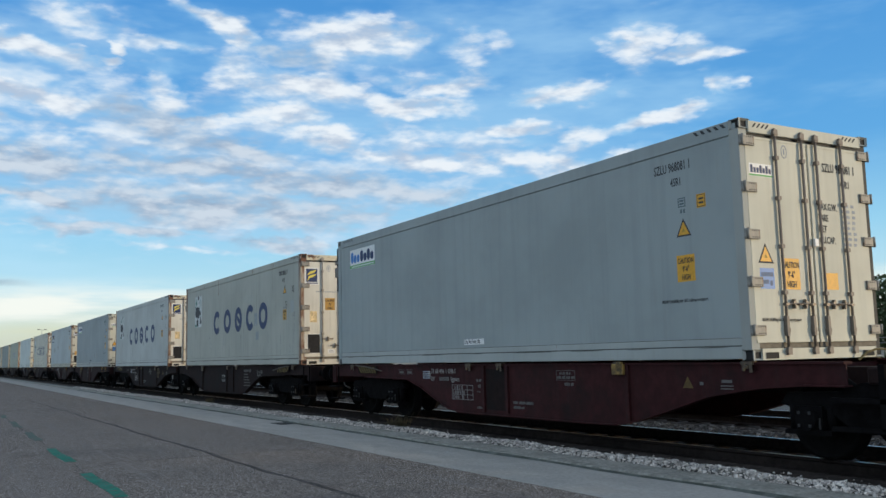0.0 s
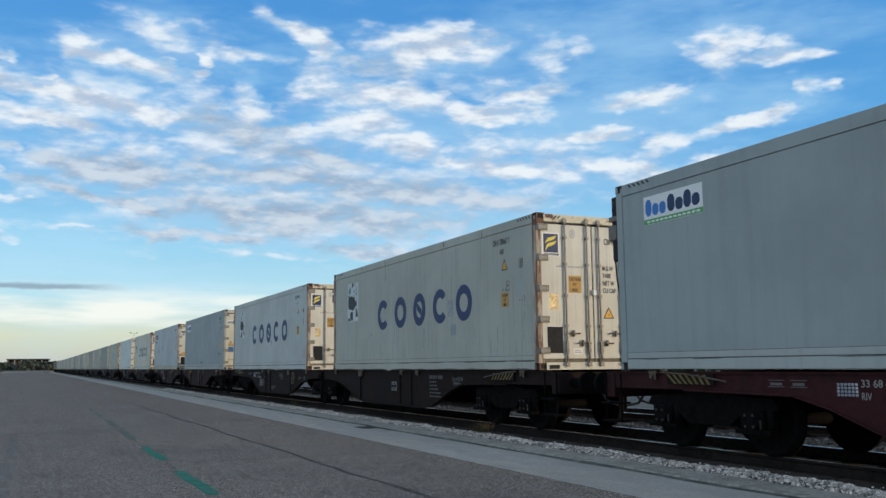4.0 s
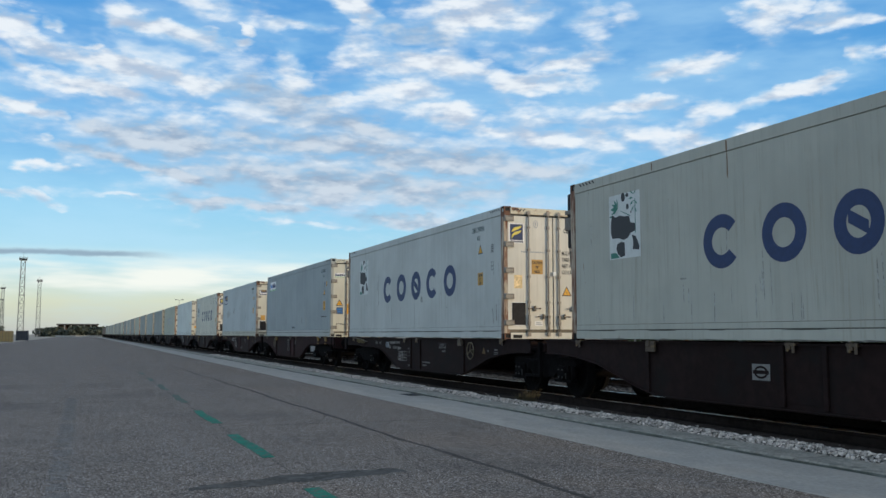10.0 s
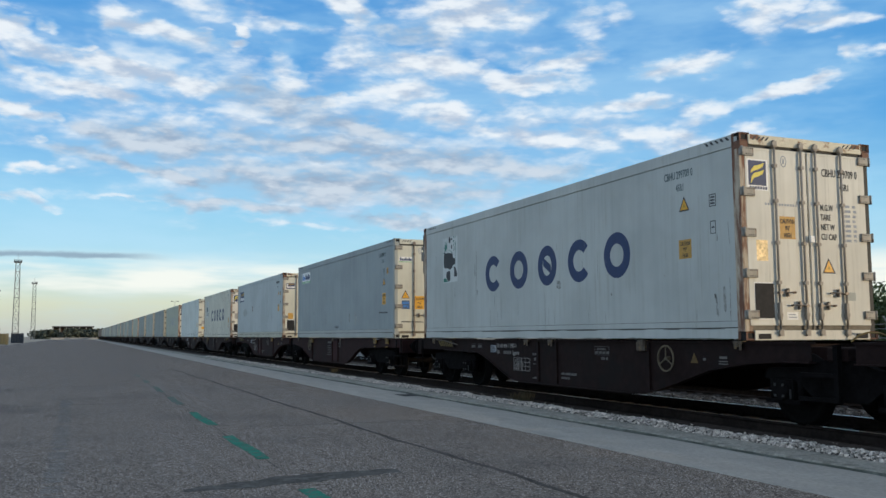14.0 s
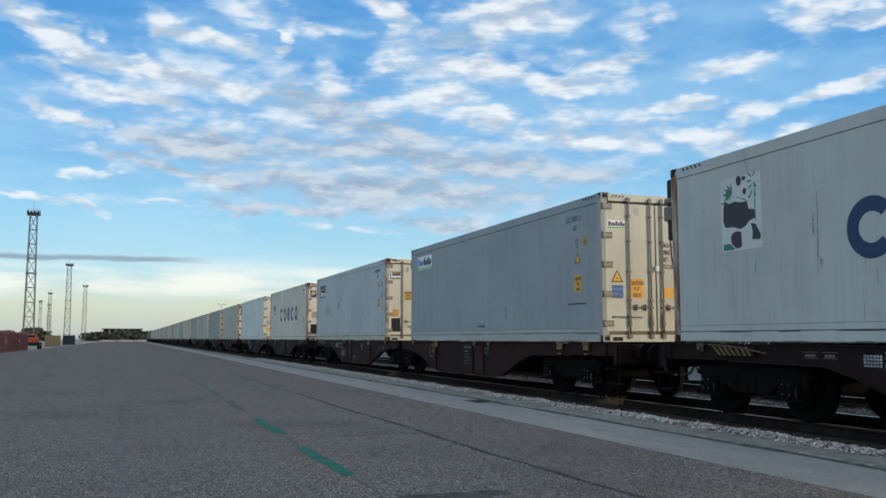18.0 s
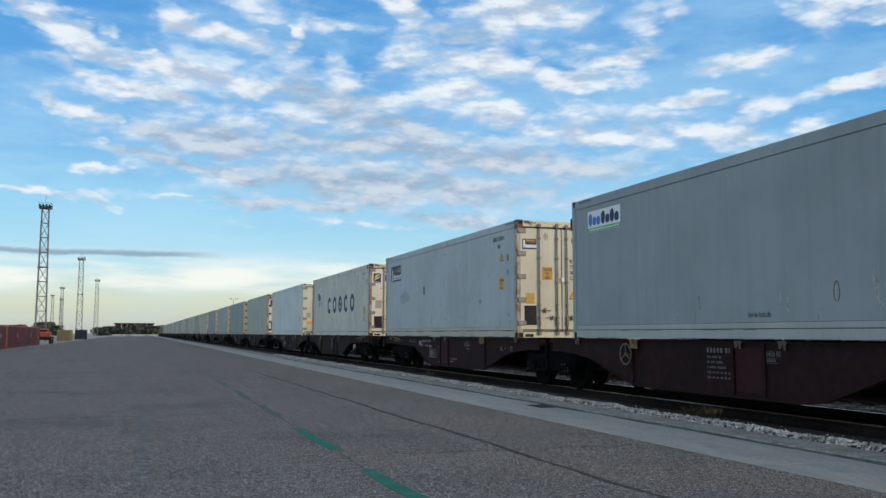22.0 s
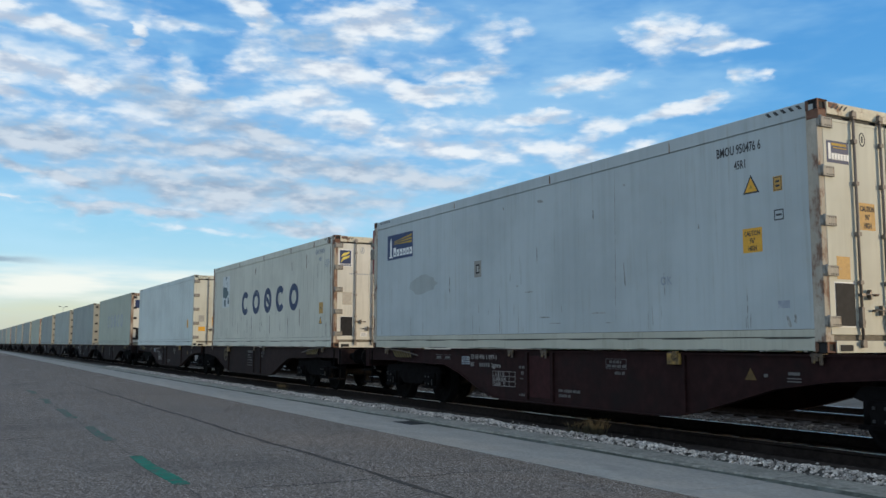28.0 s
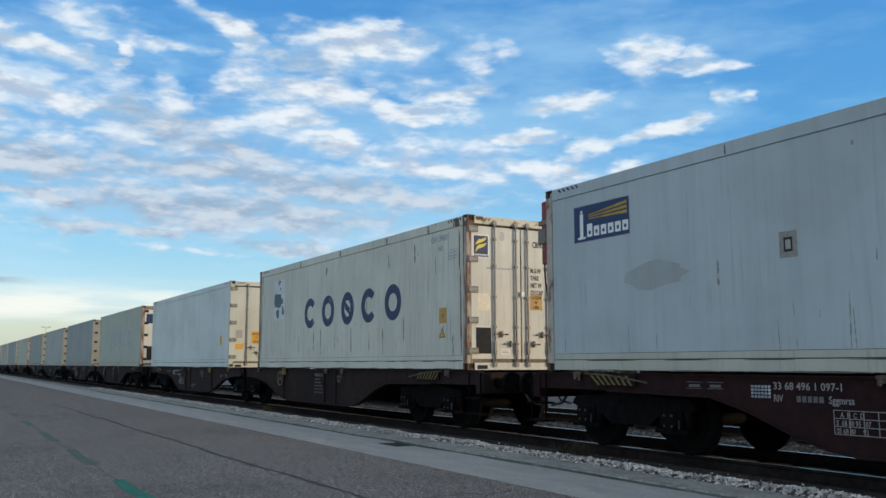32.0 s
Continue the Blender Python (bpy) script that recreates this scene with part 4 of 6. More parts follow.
    box(bm, -0.021, 0.021, -0.020, 0.03, 0.28, 0.52)
    return bm


def handle(way):
    """A swing handle with its catch; way is the side on which it lies."""
    bm = bmesh.new()
    rod(bm, (-0.03 * way, -0.012, 0), (0.27 * way, -0.02, 0.008), 0.010, 6)
    for a, b, z0, z1 in ((-0.03, 0.035, -0.016, 0.016), (0.13, 0.15, -0.055, 0.06), (0.105, 0.13, 0.012, 0.034), (0.25, 0.27, -0.012, 0.014)):
        box(bm, *sorted((a * way, b * way)), -0.022, 0.03, z0, z1)
    return bm


def generator(c, mat):
    """A clip-on generator at the top of the far end."""
    g = part("generator", boxes((-1.17, 1.17, LONG + 0.01, LONG + 0.20, 1.72, 2.76), (-1.02, 1.02, LONG + 0.20, LONG + 0.32, 1.80, 2.70), bevel=0.02), mat, c)
    for size in ((-1.20, -1.10, LONG - 0.02, LONG + 0.24, 2.36, 2.44), (-1.19, -1.12, LONG + 0.06, LONG + 0.27, 2.06, 2.30), (1.10, 1.20, LONG - 0.02, LONG + 0.24, 2.36, 2.44)):
        part("generator_bracket", boxes(size, bevel=0.008), STEEL, g)
    bm = bmesh.new()
    pts = [(-1.12, LONG + 0.20, 1.74), (-1.13, LONG + 0.16, 1.45), (-1.12, LONG + 0.09, 1.10), (-1.08, LONG + 0.03, 0.80)]
    for a, b in zip(pts, pts[1:]):
        rod(bm, a, b, 0.013, 6)
    part("cable", bm, RUBBER, g)


def container(st, at_y):
    """A forty-foot high refrigerated container. y runs from its doors to its cooling unit, x = 0 on its middle line."""
    c = thing("reefer_container", st["label"], "container", "containers on the train", (TRACK, at_y, DECK))
    body, rail, post, cap = st["body"], st["rail"], st["post"], st["cap"]
    detail = st["detail"]
    if detail:
        n = st["panels"]
        w = (LONG - 0.34) / n
        gap = 0.0002 if n < 24 else 0.010
        for k in range(n):
            y = 0.17 + w * k
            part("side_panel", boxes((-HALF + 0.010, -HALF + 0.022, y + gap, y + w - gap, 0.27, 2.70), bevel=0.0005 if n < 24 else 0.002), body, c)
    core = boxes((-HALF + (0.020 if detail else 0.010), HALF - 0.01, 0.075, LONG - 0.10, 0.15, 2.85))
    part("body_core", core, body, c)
    part("roof", boxes((-1.14, 1.14, 0.09, LONG - 0.09, 2.85, 2.886)), rail, c)
    part("underframe", boxes((-1.1, 1.1, 0.1, LONG - 0.1, 0.04, 0.15)), rail, c)
    for side in (-1, 1):
        out = side * HALF
        a, b = sorted((out, out - side * 0.03))
        part("bottom_rail", boxes((a, b, 0.165, LONG - 0.165, 0.02, 0.165), bevel=0.004), st["foot"], c)
        a, b = sorted((out - side * 0.004, out - side * 0.03))
        part("lower_strip", boxes((a, b, 0.165, LONG - 0.165, 0.178, 0.262), bevel=0.004), st["foot"], c)
        a, b = sorted((out - side * 0.008, out - side * 0.03))
        part("rail_seam", boxes((a, b, 0.165, LONG - 0.165, 0.1655, 0.1775)), SEAM, c)
        if detail and side < 0:
            soil(c, st)
        part("rail_seam", boxes((a, b, 0.165, LONG - 0.165, 0.262, 0.269)), GRIME, c)
        a, b = sorted((out, out - side * 0.06))
        part("top_rail", boxes((a, b, 0.165, LONG - 0.165, 2.712, 2.89), bevel=0.006), rail, c)
        rusty = cap is CAST
        if rusty:
            # rust has spread from the castings over the ends of the rails
            a, b = sorted((out + side * 0.0015, out - side * 0.152))
            part("corner_gusset", boxes((a, b, -0.0015, 0.16, 2.66, 2.779), bevel=0.01), cap, c)
            a, b = sorted((out - side * 0.18, out - side * 0.36))
            part("corner_gusset", boxes((a, b, -0.0015, 0.05, 2.80, 2.884), bevel=0.012), cap, c)
        for y0, mat in ((0.06 if detail and side > 0 else 0.022 if detail else 0.0, RUST_SHADOW if rusty and side > 0 else UNIT if detail and side > 0 else post), (LONG - 0.15, st["far_post"])):
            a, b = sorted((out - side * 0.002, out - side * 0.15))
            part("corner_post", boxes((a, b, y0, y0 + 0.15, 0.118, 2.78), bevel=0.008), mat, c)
        for y0 in (0.081, LONG - 0.081):
            for z in (0.059, TALL - 0.059):
                put("corner_casting", shared(("corner_casting", cap.name), casting, cap, DARK), c, (out - side * 0.089, y0, z))
    if detail:
        door_end(c, st, st["doors"], st["frame"])
        part("cooling_unit", boxes((-1.0, 1.0, LONG - 0.12, LONG - 0.01, 0.2, 2.70), bevel=0.02), UNIT, c)
        for y in (0.20, LONG - 0.86):
            tagged(part("height_warning", stripes("x", y, y + 0.55, 2.815, 2.868, -HALF - 0.0022, 5), BLACK, c), kind="stuff")
        for x in (-1.0, 0.66):
            tagged(part("height_warning", stripes("y", x, x + 0.30, 2.80, 2.855, -0.0022, 4), BLACK, c), kind="stuff")
        marks(c, st)
    else:
        part("door_header", boxes((-1.06, 1.06, 0.0, 0.09, 2.735, 2.88)), post, c)
        part("gasket", boxes((-1.08, 1.08, 0.045, 0.07, 0.12, 2.75)), RUBBER, c)
        for side in (-1, 1):
            x0, x1 = (-1.065, -0.008) if side < 0 else (0.008, 1.065)
            d = part("door", boxes((x0, x1, 0.018, 0.06, 0.15, 2.715)), st["doors"], c)
            for z in (0.35, 0.92, 1.49, 2.06, 2.63):
                put("hinge", shared("far_hinge", lambda: boxes((-0.05, 0.12, -0.02, 0.015, -0.06, 0.06)), UNIT), d, (side * 1.03 - (0.07 if side > 0 else 0), 0, z))
            for bx in (0.13, 0.61):
                put("locking_bar", shared("far_locking_bar", lambda: boxes((-0.02, 0.02, -0.045, 0.0, 0.06, 2.8)), STEEL), d, (side * bx, 0, 0))
        if st["brand"] == "blue":
            part("vent_plate", boxes((-0.93, -0.62, 0.010, 0.019, 0.30, 0.95)), DARK, c)
            plate(c, "end", -0.95, -0.60, 2.05, 2.5, NAVY, "logo_plate")
            big_marks(c, st["ink"])
    if st["unit"]:
        generator(c, st["unit"])
    return c


def soil(c, st):
    """Dirt that has gathered along the bottom rail and its seam: thin uneven patches with gaps."""
    rng = random.Random(int(st["seed"]))
    heavy = 1.0 if st["brand"] in ("blue", "tower") else 0.45
    for z0, deep in ((0.160, 0.010 * heavy), (0.018, 0.016 * heavy)):
        y = 0.17 + rng.uniform(0.0, 0.5)
        while y < LONG - 0.9:
            n = rng.randint(4, 12)
            step = rng.uniform(0.06, 0.12)
            end = min(y + n * step, LONG - 0.18)
            at = [y + (end - y) * k / n for k in range(n + 1)]
            fat = [math.sin(math.pi * k / n) ** 0.5 for k in range(n + 1)]
            low = [(v, z0 - 0.004 - 0.3 * deep * f * rng.random()) for v, f in zip(at, fat)]
            top = [(v, z0 + deep * f * rng.uniform(0.5, 1.1)) for v, f in zip(at, fat)]
            bm = bmesh.new()
            slab(bm, low + top[::-1], 0.0012, "x", -HALF - 0.0014)
            part("dirt_patch", bm, SEAM if z0 > 0.1 else GRIME, c)
            y = end + rng.uniform(0.1, 1.1) / heavy


def end_rows(c, words, st):
    """Capacity table on the right-hand door."""
    for k, word in enumerate(words):
        write_on(word, 0.125, BLACK, c, "end", (0.18 if st["brand"] == "cube" else 0.27, 0.014, 1.86 - 0.142 * k), 0.66)
    rows = []
    rng = random.Random(len(st["number"]) + len(words[0]))
    for k in range(8):
        w = 1.92 - 0.072 * k
        a = 0.66 if st["brand"] == "cube" else 0.71
        for wd in (0.03, 0.10 + rng.uniform(-0.02, 0.02), 0.06):
            rows.append((a, a + wd, w, 0.038))
            a += wd + (0.012 if wd == 0.03 else 0.05)
    bars(c, "end", rows, FADED, "small_print")


def door_ring(c, x, z, mat):
    x += PRINT_AT
    bm = bmesh.new()
    ring_arc(bm, x, z, 0.055, 0.085, 0.014, 0, 360, 0.001, "y", 0.0165, 16)
    ring = part("round_sign", bm, mat, c)
    part("sign_symbol", boxes((x - 0.012, x + 0.012, 0.0155, 0.0175, z - 0.035, z + 0.04)), mat, ring)


def marks(c, st):
    """Numbers, stickers and brand plates on the side and on the doors."""
    brand, worn = st["brand"], st["worn"]
    y_num, z_num = (1.74, 2.46) if brand == "blue" and not worn else (1.40, 2.50) if worn else (1.55, 2.47) if brand == "tower" else (1.48, 2.45)
    if st["number"]:
        write_on(st["number"], 0.17, st["print"], c, "side", (-HALF + 0.008, y_num, z_num), 0.61)
        write_on("45R1", 0.15, st["print"], c, "side", (-HALF + 0.008, y_num - 0.29, z_num - 0.195), 0.62)
        write_on(st["number"], 0.16, BLACK, c, "end", (0.32, 0.014, 2.36), 0.64)
        write_on("45R1", 0.14, BLACK, c, "end", (0.66, 0.014, 2.17), 0.64)
    if brand == "cube":
        plate(c, "side", 10.19, 11.50, 2.17, 2.60, PLATE, "logo_plate")
        # two groups of thick plain blocks in two blues over a green strip
        for k in range(7):
            # seven solid rounded blocks in two blues
            u, h = (11.385 - 0.163 * k if k < 3 else 10.865 - 0.178 * (k - 3)), (0.255, 0.18, 0.18, 0.255, 0.18, 0.255, 0.18)[k]
            r = 0.072 if k < 3 else 0.080
            bm = bmesh.new()
            slab(bm, [(u + r * math.cos(j * math.pi / 8) * (1.12 if j % 4 else 1.0), 2.295 + h / 2 + h / 2 * math.sin(j * math.pi / 8) * (1.05 if j % 4 else 1.0)) for j in range(16)], 0.001, "x", -HALF + 0.0076)
            part("logo_print", bm, BLUE if k < 3 else NAVY, c)
        bars(c, "side", [(10.19, 11.50, 2.175, 0.075)], LEAF_GREEN, "logo_strip", 2)
        bars(c, "side", [(10.25 + 0.1 * k, 10.32 + 0.1 * k, 2.195, 0.03) for k in range(12)], PLATE, "logo_print", 3)
        plate(c, "end", -1.02, -0.62, 2.20, 2.36, PLATE, "logo_plate")
        bars(c, "end", [(-1.0 + 0.053 * k, -0.958 + 0.053 * k, 2.245, (0.095, 0.065, 0.065, 0.095, 0.065, 0.095, 0.065)[k]) for k in range(7)], NAVY, "logo_print", 2)
        bars(c, "end", [(-1.02, -0.62, 2.205, 0.022)], LEAF_GREEN, "logo_strip", 2)
        write_on("Use No Fork Lifts", 0.115, BLACK, c if st["bare"] else plate(c, "side", 5.84, 6.50, 0.325, 0.425, PLATE), "side", (-HALF + 0.0078, 6.48, 0.345), 0.62)
        write_on("MGW=34,000kg for UIC railway transport", 0.062, BLACK, c, "side", (-HALF + 0.008, 1.45, 0.745), 0.74)
        write_on("MGW=34,000kg for UIC railway transport", 0.058, BLACK, c, "end", (-0.96, 0.014, 0.455), 0.68)
        triangle_sign(c, "side", 1.0, 1.575, 0.26)
        caution(c, "side", 0.84, 1.15, 1.005, 1.345)
        frame_sign(c, 0.945, 1.075, 1.965, 2.085, TEAL_INK, 0.014, 2)
        bars(c, "side", [(0.96, 0.99, 1.885, 0.05), (1.01, 1.04, 1.885, 0.05)], TEAL_INK, "small_sign", 1)
        bars(c, "side", [(0.60, 0.755, 1.91, 0.175)], YELLOW, "small_sign", 1)
        frame_sign(c, 0.61, 0.745, 1.92, 2.075, BLACK, 0.008, 2, 2)
        triangle_sign(c, "end", -0.83, 1.14, 0.27)
        plate(c, "end", -0.95, -0.70, 0.84, 1.09, BLUE if not st["bare"] else SLATE)
        bars(c, "end", [(-0.93, -0.72, 0.99, 0.05), (-0.90, -0.80, 0.90, 0.05), (-0.78, -0.74, 0.88, 0.06)], SLATE if not st["bare"] else BLUE, "label_print")
        caution(c, "end", -0.55, -0.24, 0.84, 1.22)
        plate(c, "end", 0.22, 0.48, 0.85, 1.06, YELLOW)
        end_rows(c, ("MAX.G.W.", "TARE", "NET", "CU.CAP."), st)
        door_ring(c, -0.38, 2.55, FADED)
    elif brand == "blue":
        big_marks(c, st["ink"])
        picture_plate(c, worn, st["field"])
        if worn:
            triangle_sign(c, "side", 0.96, 0.61, 0.23)
            caution(c, "side", 0.79, 1.08, 0.89, 1.19, ("", "9'-6\"", ""), AMBER)
            frame_sign(c, 0.38, 0.53, 2.11, 2.30, FADED)
            frame_sign(c, 0.57, 0.72, 2.11, 2.30, FADED)
        else:
            triangle_sign(c, "side", 1.265, 1.935, 0.25)
            caution(c, "side", 1.12, 1.42, 1.22, 1.51, ("CAUTION", "9'6\"", "HIGH"), AMBER)
            frame_sign(c, 0.54, 0.69, 1.93, 2.11, BLACK, 0.012, 3)
            y = st["square"]
            frame_sign(c, y, y + 0.12, 1.53, 1.72, BLACK, 0.012, 1)
        plate(c, "end", -1.08 + 0.04, -0.67, 2.09, 2.53, PLATE, "logo_plate")
        plate(c, "end", -1.015, -0.70, 2.16, 2.51, NAVY, "logo_field", 2)
        for k in range(2):
            bm = bmesh.new()
            w = 2.27 + 0.10 * k
            slab(bm, [(x + PRINT_AT, z) for x, z in ((-0.98, w - 0.09 + 0.05 * k), (-0.96, w + 0.01), (-0.91, w + 0.065), (-0.82, w + 0.085), (-0.735, w + 0.115), (-0.76, w + 0.06), (-0.83, w + 0.02), (-0.92, w - 0.01))], 0.001, "y", 0.0135)
            part("logo_stroke", bm, LEMON, c)
        bars(c, "end", [(-1.0 + 0.046 * k, -0.966 + 0.046 * k, 2.105, 0.04) for k in range(7)], NAVY, "logo_print", 2)
        bars(c, "end", [(-0.74 + 0.05 * k, -0.71 + 0.05 * k, 1.89, 0.03) for k in range(12) if k not in (3, 12)], FADED, "small_print")
        if not worn:
            caution(c, "end", -0.49, -0.21, 1.42, 1.74, ("CAUTION", "9'6\"", "HIGH"), AMBER)
            plate(c, "end", -0.92, -0.72, 1.10, 1.39, st["foil"])
            triangle_sign(c, "end", 0.39, 0.94, 0.25)
        else:
            plate(c, "end", -0.93, -0.66, 1.10, 1.42, GALV)
            caution(c, "end", 0.26, 0.54, 1.14, 1.44, ("CAUTION", "9'6\"", "HIGH"), AMBER)
        vent(c)
        plate(c, "end", -0.42, -0.22, 0.28, 0.39, PLATE)
        bars(c, "end", [(-0.39, -0.25, 0.31, 0.014), (-0.39, -0.27, 0.345, 0.014)], FADED, "small_print", 2)
        plate(c, "end", 0.73, 0.88, 0.56, 0.68, CUBE_POST)
        end_rows(c, ("M.G.W", "TARE", "NET W", "CU CAP"), st)
        door_ring(c, -0.38, 2.53, FADED)
    elif brand == "tower":
        plate(c, "side", 10.20, 11.48, 1.95, 2.52, FADED, "logo_plate")
        plate(c, "side", 10.212, 11.468, 1.962, 2.508, NAVY, "logo_field", 2)
        for k in range(3):
            bm = bmesh.new()
            slab(bm, [(11.12, 2.29 + 0.03 * k), (10.26, 2.27 + 0.07 * k), (10.26, 2.315 + 0.07 * k), (11.12, 2.302 + 0.03 * k)], 0.001, "x", -HALF + 0.0064)
            part("logo_ray", bm, YELLOW_DARK, c)
        rows = [(11.25, 11.33, 2.03, 0.36), (11.20, 11.38, 2.0, 0.03), (11.27, 11.31, 2.40, 0.04)] + [(11.16 - 0.16 * k - 0.125, 11.16 - 0.16 * k, 2.02, 0.20 if k == 0 else 0.15) for k in range(6)]
        bars(c, "side", rows, PLATE, "logo_print", 3)
        bars(c, "side", [(11.16 - 0.16 * k - 0.085, 11.16 - 0.16 * k - 0.04, 2.06, 0.05) for k in range(6)], NAVY, "logo_gap", 4)
        bm = bmesh.new()
        slab(bm, [(9.75 + 0.60 * math.cos(k * math.pi / 9) * (1 + 0.12 * math.sin(3 * k)), 1.32 + 0.19 * math.sin(k * math.pi / 9) * (1 + 0.15 * math.cos(5 * k))) for k in range(18)], 0.001, "x", -HALF + 0.0088)
        part("paint_patch", bm, st["ghost"], c)
        plate(c, "side", 7.40, 7.65, 1.33, 1.64, HINGE, "hatch")
        plate(c, "side", 7.465, 7.585, 1.40, 1.57, UNIT, "hatch_recess", 2)
        plate(c, "side", 7.49, 7.56, 1.43, 1.54, GALV, "hatch_cover", 3)
        triangle_sign(c, "side", 1.005, 1.93, 0.26)
        caution(c, "side", 0.86, 1.16, 1.21, 1.51, ("CAUTION", "9'6\"", "HIGH"))
        bars(c, "side", [(0.535, 0.67, 1.91, 0.18)], AMBER, "small_sign", 1)
        frame_sign(c, 0.545, 0.66, 1.92, 2.08, BLACK, 0.009, 2, 2)
        frame_sign(c, 0.53, 0.67, 1.56, 1.69, BLACK, 0.014, 1)
        bars(c, "side", [(0.49, 0.66, 0.515, 0.09)], FADED, "small_sign", 1)
        write_on("OK", 0.17, FADED, c, "side", (-HALF + 0.008, 2.64, 0.90), 0.9)
        plate(c, "end", -1.02, -0.64, 2.17, 2.43, NAVY, "logo_plate")
        bars(c, "end", [(-0.93, -0.67, 2.375, 0.03), (-0.90, -0.67, 2.345, 0.012)], YELLOW_DARK, "logo_ray", 2)
        bars(c, "end", [(-0.99 + 0.052 * k, -0.948 + 0.052 * k, 2.21, 0.075 if k else 0.19) for k in range(7)], PLATE, "logo_print", 3)
        caution(c, "end", -0.49, -0.21, 1.42, 1.74, ("CAUTION", "9'6\"", "HIGH"), AMBER)
        plate(c, "end", -0.93, -0.70, 0.83, 1.09, AMBER)
        vent(c)
        triangle_sign(c, "end", 0.37, 0.94, 0.25)
        bm = bmesh.new()
        slab(bm, [(0.65, 1.14), (0.755, 1.03), (0.86, 1.14), (0.755, 1.25)], 0.001, "y", 0.0165)
        part("diamond_sign", bm, YELLOW, c)
        end_rows(c, ("M.G.W", "TARE", "NET W", "CU CAP"), st)
        door_ring(c, -0.38, 2.50, BLACK)
    else:
        plate(c, "end", -0.95, -0.72, 0.98, 1.24, GALV)
        plate(c, "end", -0.95, -0.68, 0.60, 0.78, YELLOW)
        caution(c, "end", -0.40, -0.10, 0.80, 1.20)
        caution(c, "side", 0.9, 1.15, 0.75, 1.08, ("", "9'-6\"", ""))


def vent(c):
    """Dark air hatch low in the left-hand door, in a thin pale frame."""
    f = plate(c, "end", -0.985, -0.635, 0.285, 0.80, PLATE, "vent_frame")
    part("vent_plate", boxes((-1.025, -0.695, 0.012, 0.019, 0.30, 0.785)), UNIT, f)


CUBE = paint("shaded_blue_grey_paint", (0.325, 0.362, 0.362), 0.12)
CUBE_B = paint("shaded_blue_grey_paint_later", (0.298, 0.338, 0.352), 0.2, shift=7.3)
TEAL_INK = material("grey_teal_print", (0.09, 0.13, 0.14), 0.7)
CUBE_RAIL = paint("pale_rail_paint", (0.385, 0.408, 0.395), 0.3, shift=2.6)
CUBE_POST = paint("shaded_cream_paint", (0.36, 0.372, 0.35), 0.3, shift=4.4)
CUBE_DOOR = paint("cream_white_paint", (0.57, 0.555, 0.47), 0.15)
OFF = paint("shaded_dirty_white_paint", (0.415, 0.418, 0.370), 0.85, shift=3.1)
OFF_B = paint("shaded_dirty_white_paint_later", (0.475, 0.498, 0.485), 0.45, shift=11.9)
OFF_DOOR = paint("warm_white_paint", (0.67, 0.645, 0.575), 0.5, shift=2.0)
GREYW = paint("shaded_grey_white_paint", (0.43, 0.475, 0.487), 0.4, shift=5.7)
TOWER_RAIL = paint("mossy_cream_paint", (0.46, 0.45, 0.375), 0.8, shift=1.7)
WORN = paint("weathered_white_paint", (0.60, 0.585, 0.50), 0.95, shift=17.0)
CREAM = paint("yellowed_white_paint", (0.38, 0.405, 0.335), 0.6, shift=21.0)
DRIP = material("brown_rust_drip", (0.17, 0.10, 0.055), 0.8, grain=0.4, grain_scale=14, stain=(0.42, 0.41, 0.37), stain_scale=9, stain_at=(0.48, 0.62), stretch=(1, 1, 0.3))
STRAW = material("dull_yellow_cable", (0.16, 0.125, 0.05), 0.7, grain=0.2, grain_scale=20)
FAR_DOOR = paint("gap_shaded_cream_paint", (0.31, 0.30, 0.255), 0.5, shift=6.6)
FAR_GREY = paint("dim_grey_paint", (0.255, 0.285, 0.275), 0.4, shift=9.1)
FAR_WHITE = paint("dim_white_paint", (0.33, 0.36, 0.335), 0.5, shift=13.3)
RUST_SHADOW = material("shadowed_rusty_post", (0.105, 0.066, 0.05), 0.8, grain=0.3, grain_scale=12, stain=(0.05, 0.035, 0.03), stain_scale=5, stretch=(1, 1, 0.3), bump=0.2)
RUST_HEAD = material("rust_edged_cream_paint", (0.62, 0.56, 0.43), 0.65, grain=0.12, grain_scale=10, stain=(0.22, 0.105, 0.05), stain_scale=4.0, stain_at=(0.53, 0.66), stretch=(1, 1, 1.4), bump=0.15)
RUSTY = material("rusty_white_paint", (0.46, 0.39, 0.30), 0.7, grain=0.2, grain_scale=10, stain=(0.17, 0.07, 0.038), stain_scale=6.0, stain_at=(0.41, 0.60), stretch=(1.5, 1.5, 0.22), bump=0.2)
RUST_SPOT = material("rust_spotted_paint", (0.44, 0.39, 0.32), 0.7, grain=0.2, grain_scale=10, stain=(0.17, 0.085, 0.05), stain_scale=5.0, stain_at=(0.47, 0.64), stretch=(1, 1, 0.5), bump=0.2)
FOIL = material("silver_gold_foil", (0.66, 0.52, 0.30), 0.6, metal=0.25, grain=0.45, grain_scale=22)
GHOST = paint("touched_up_paint", (0.355, 0.38, 0.375), 0.1)


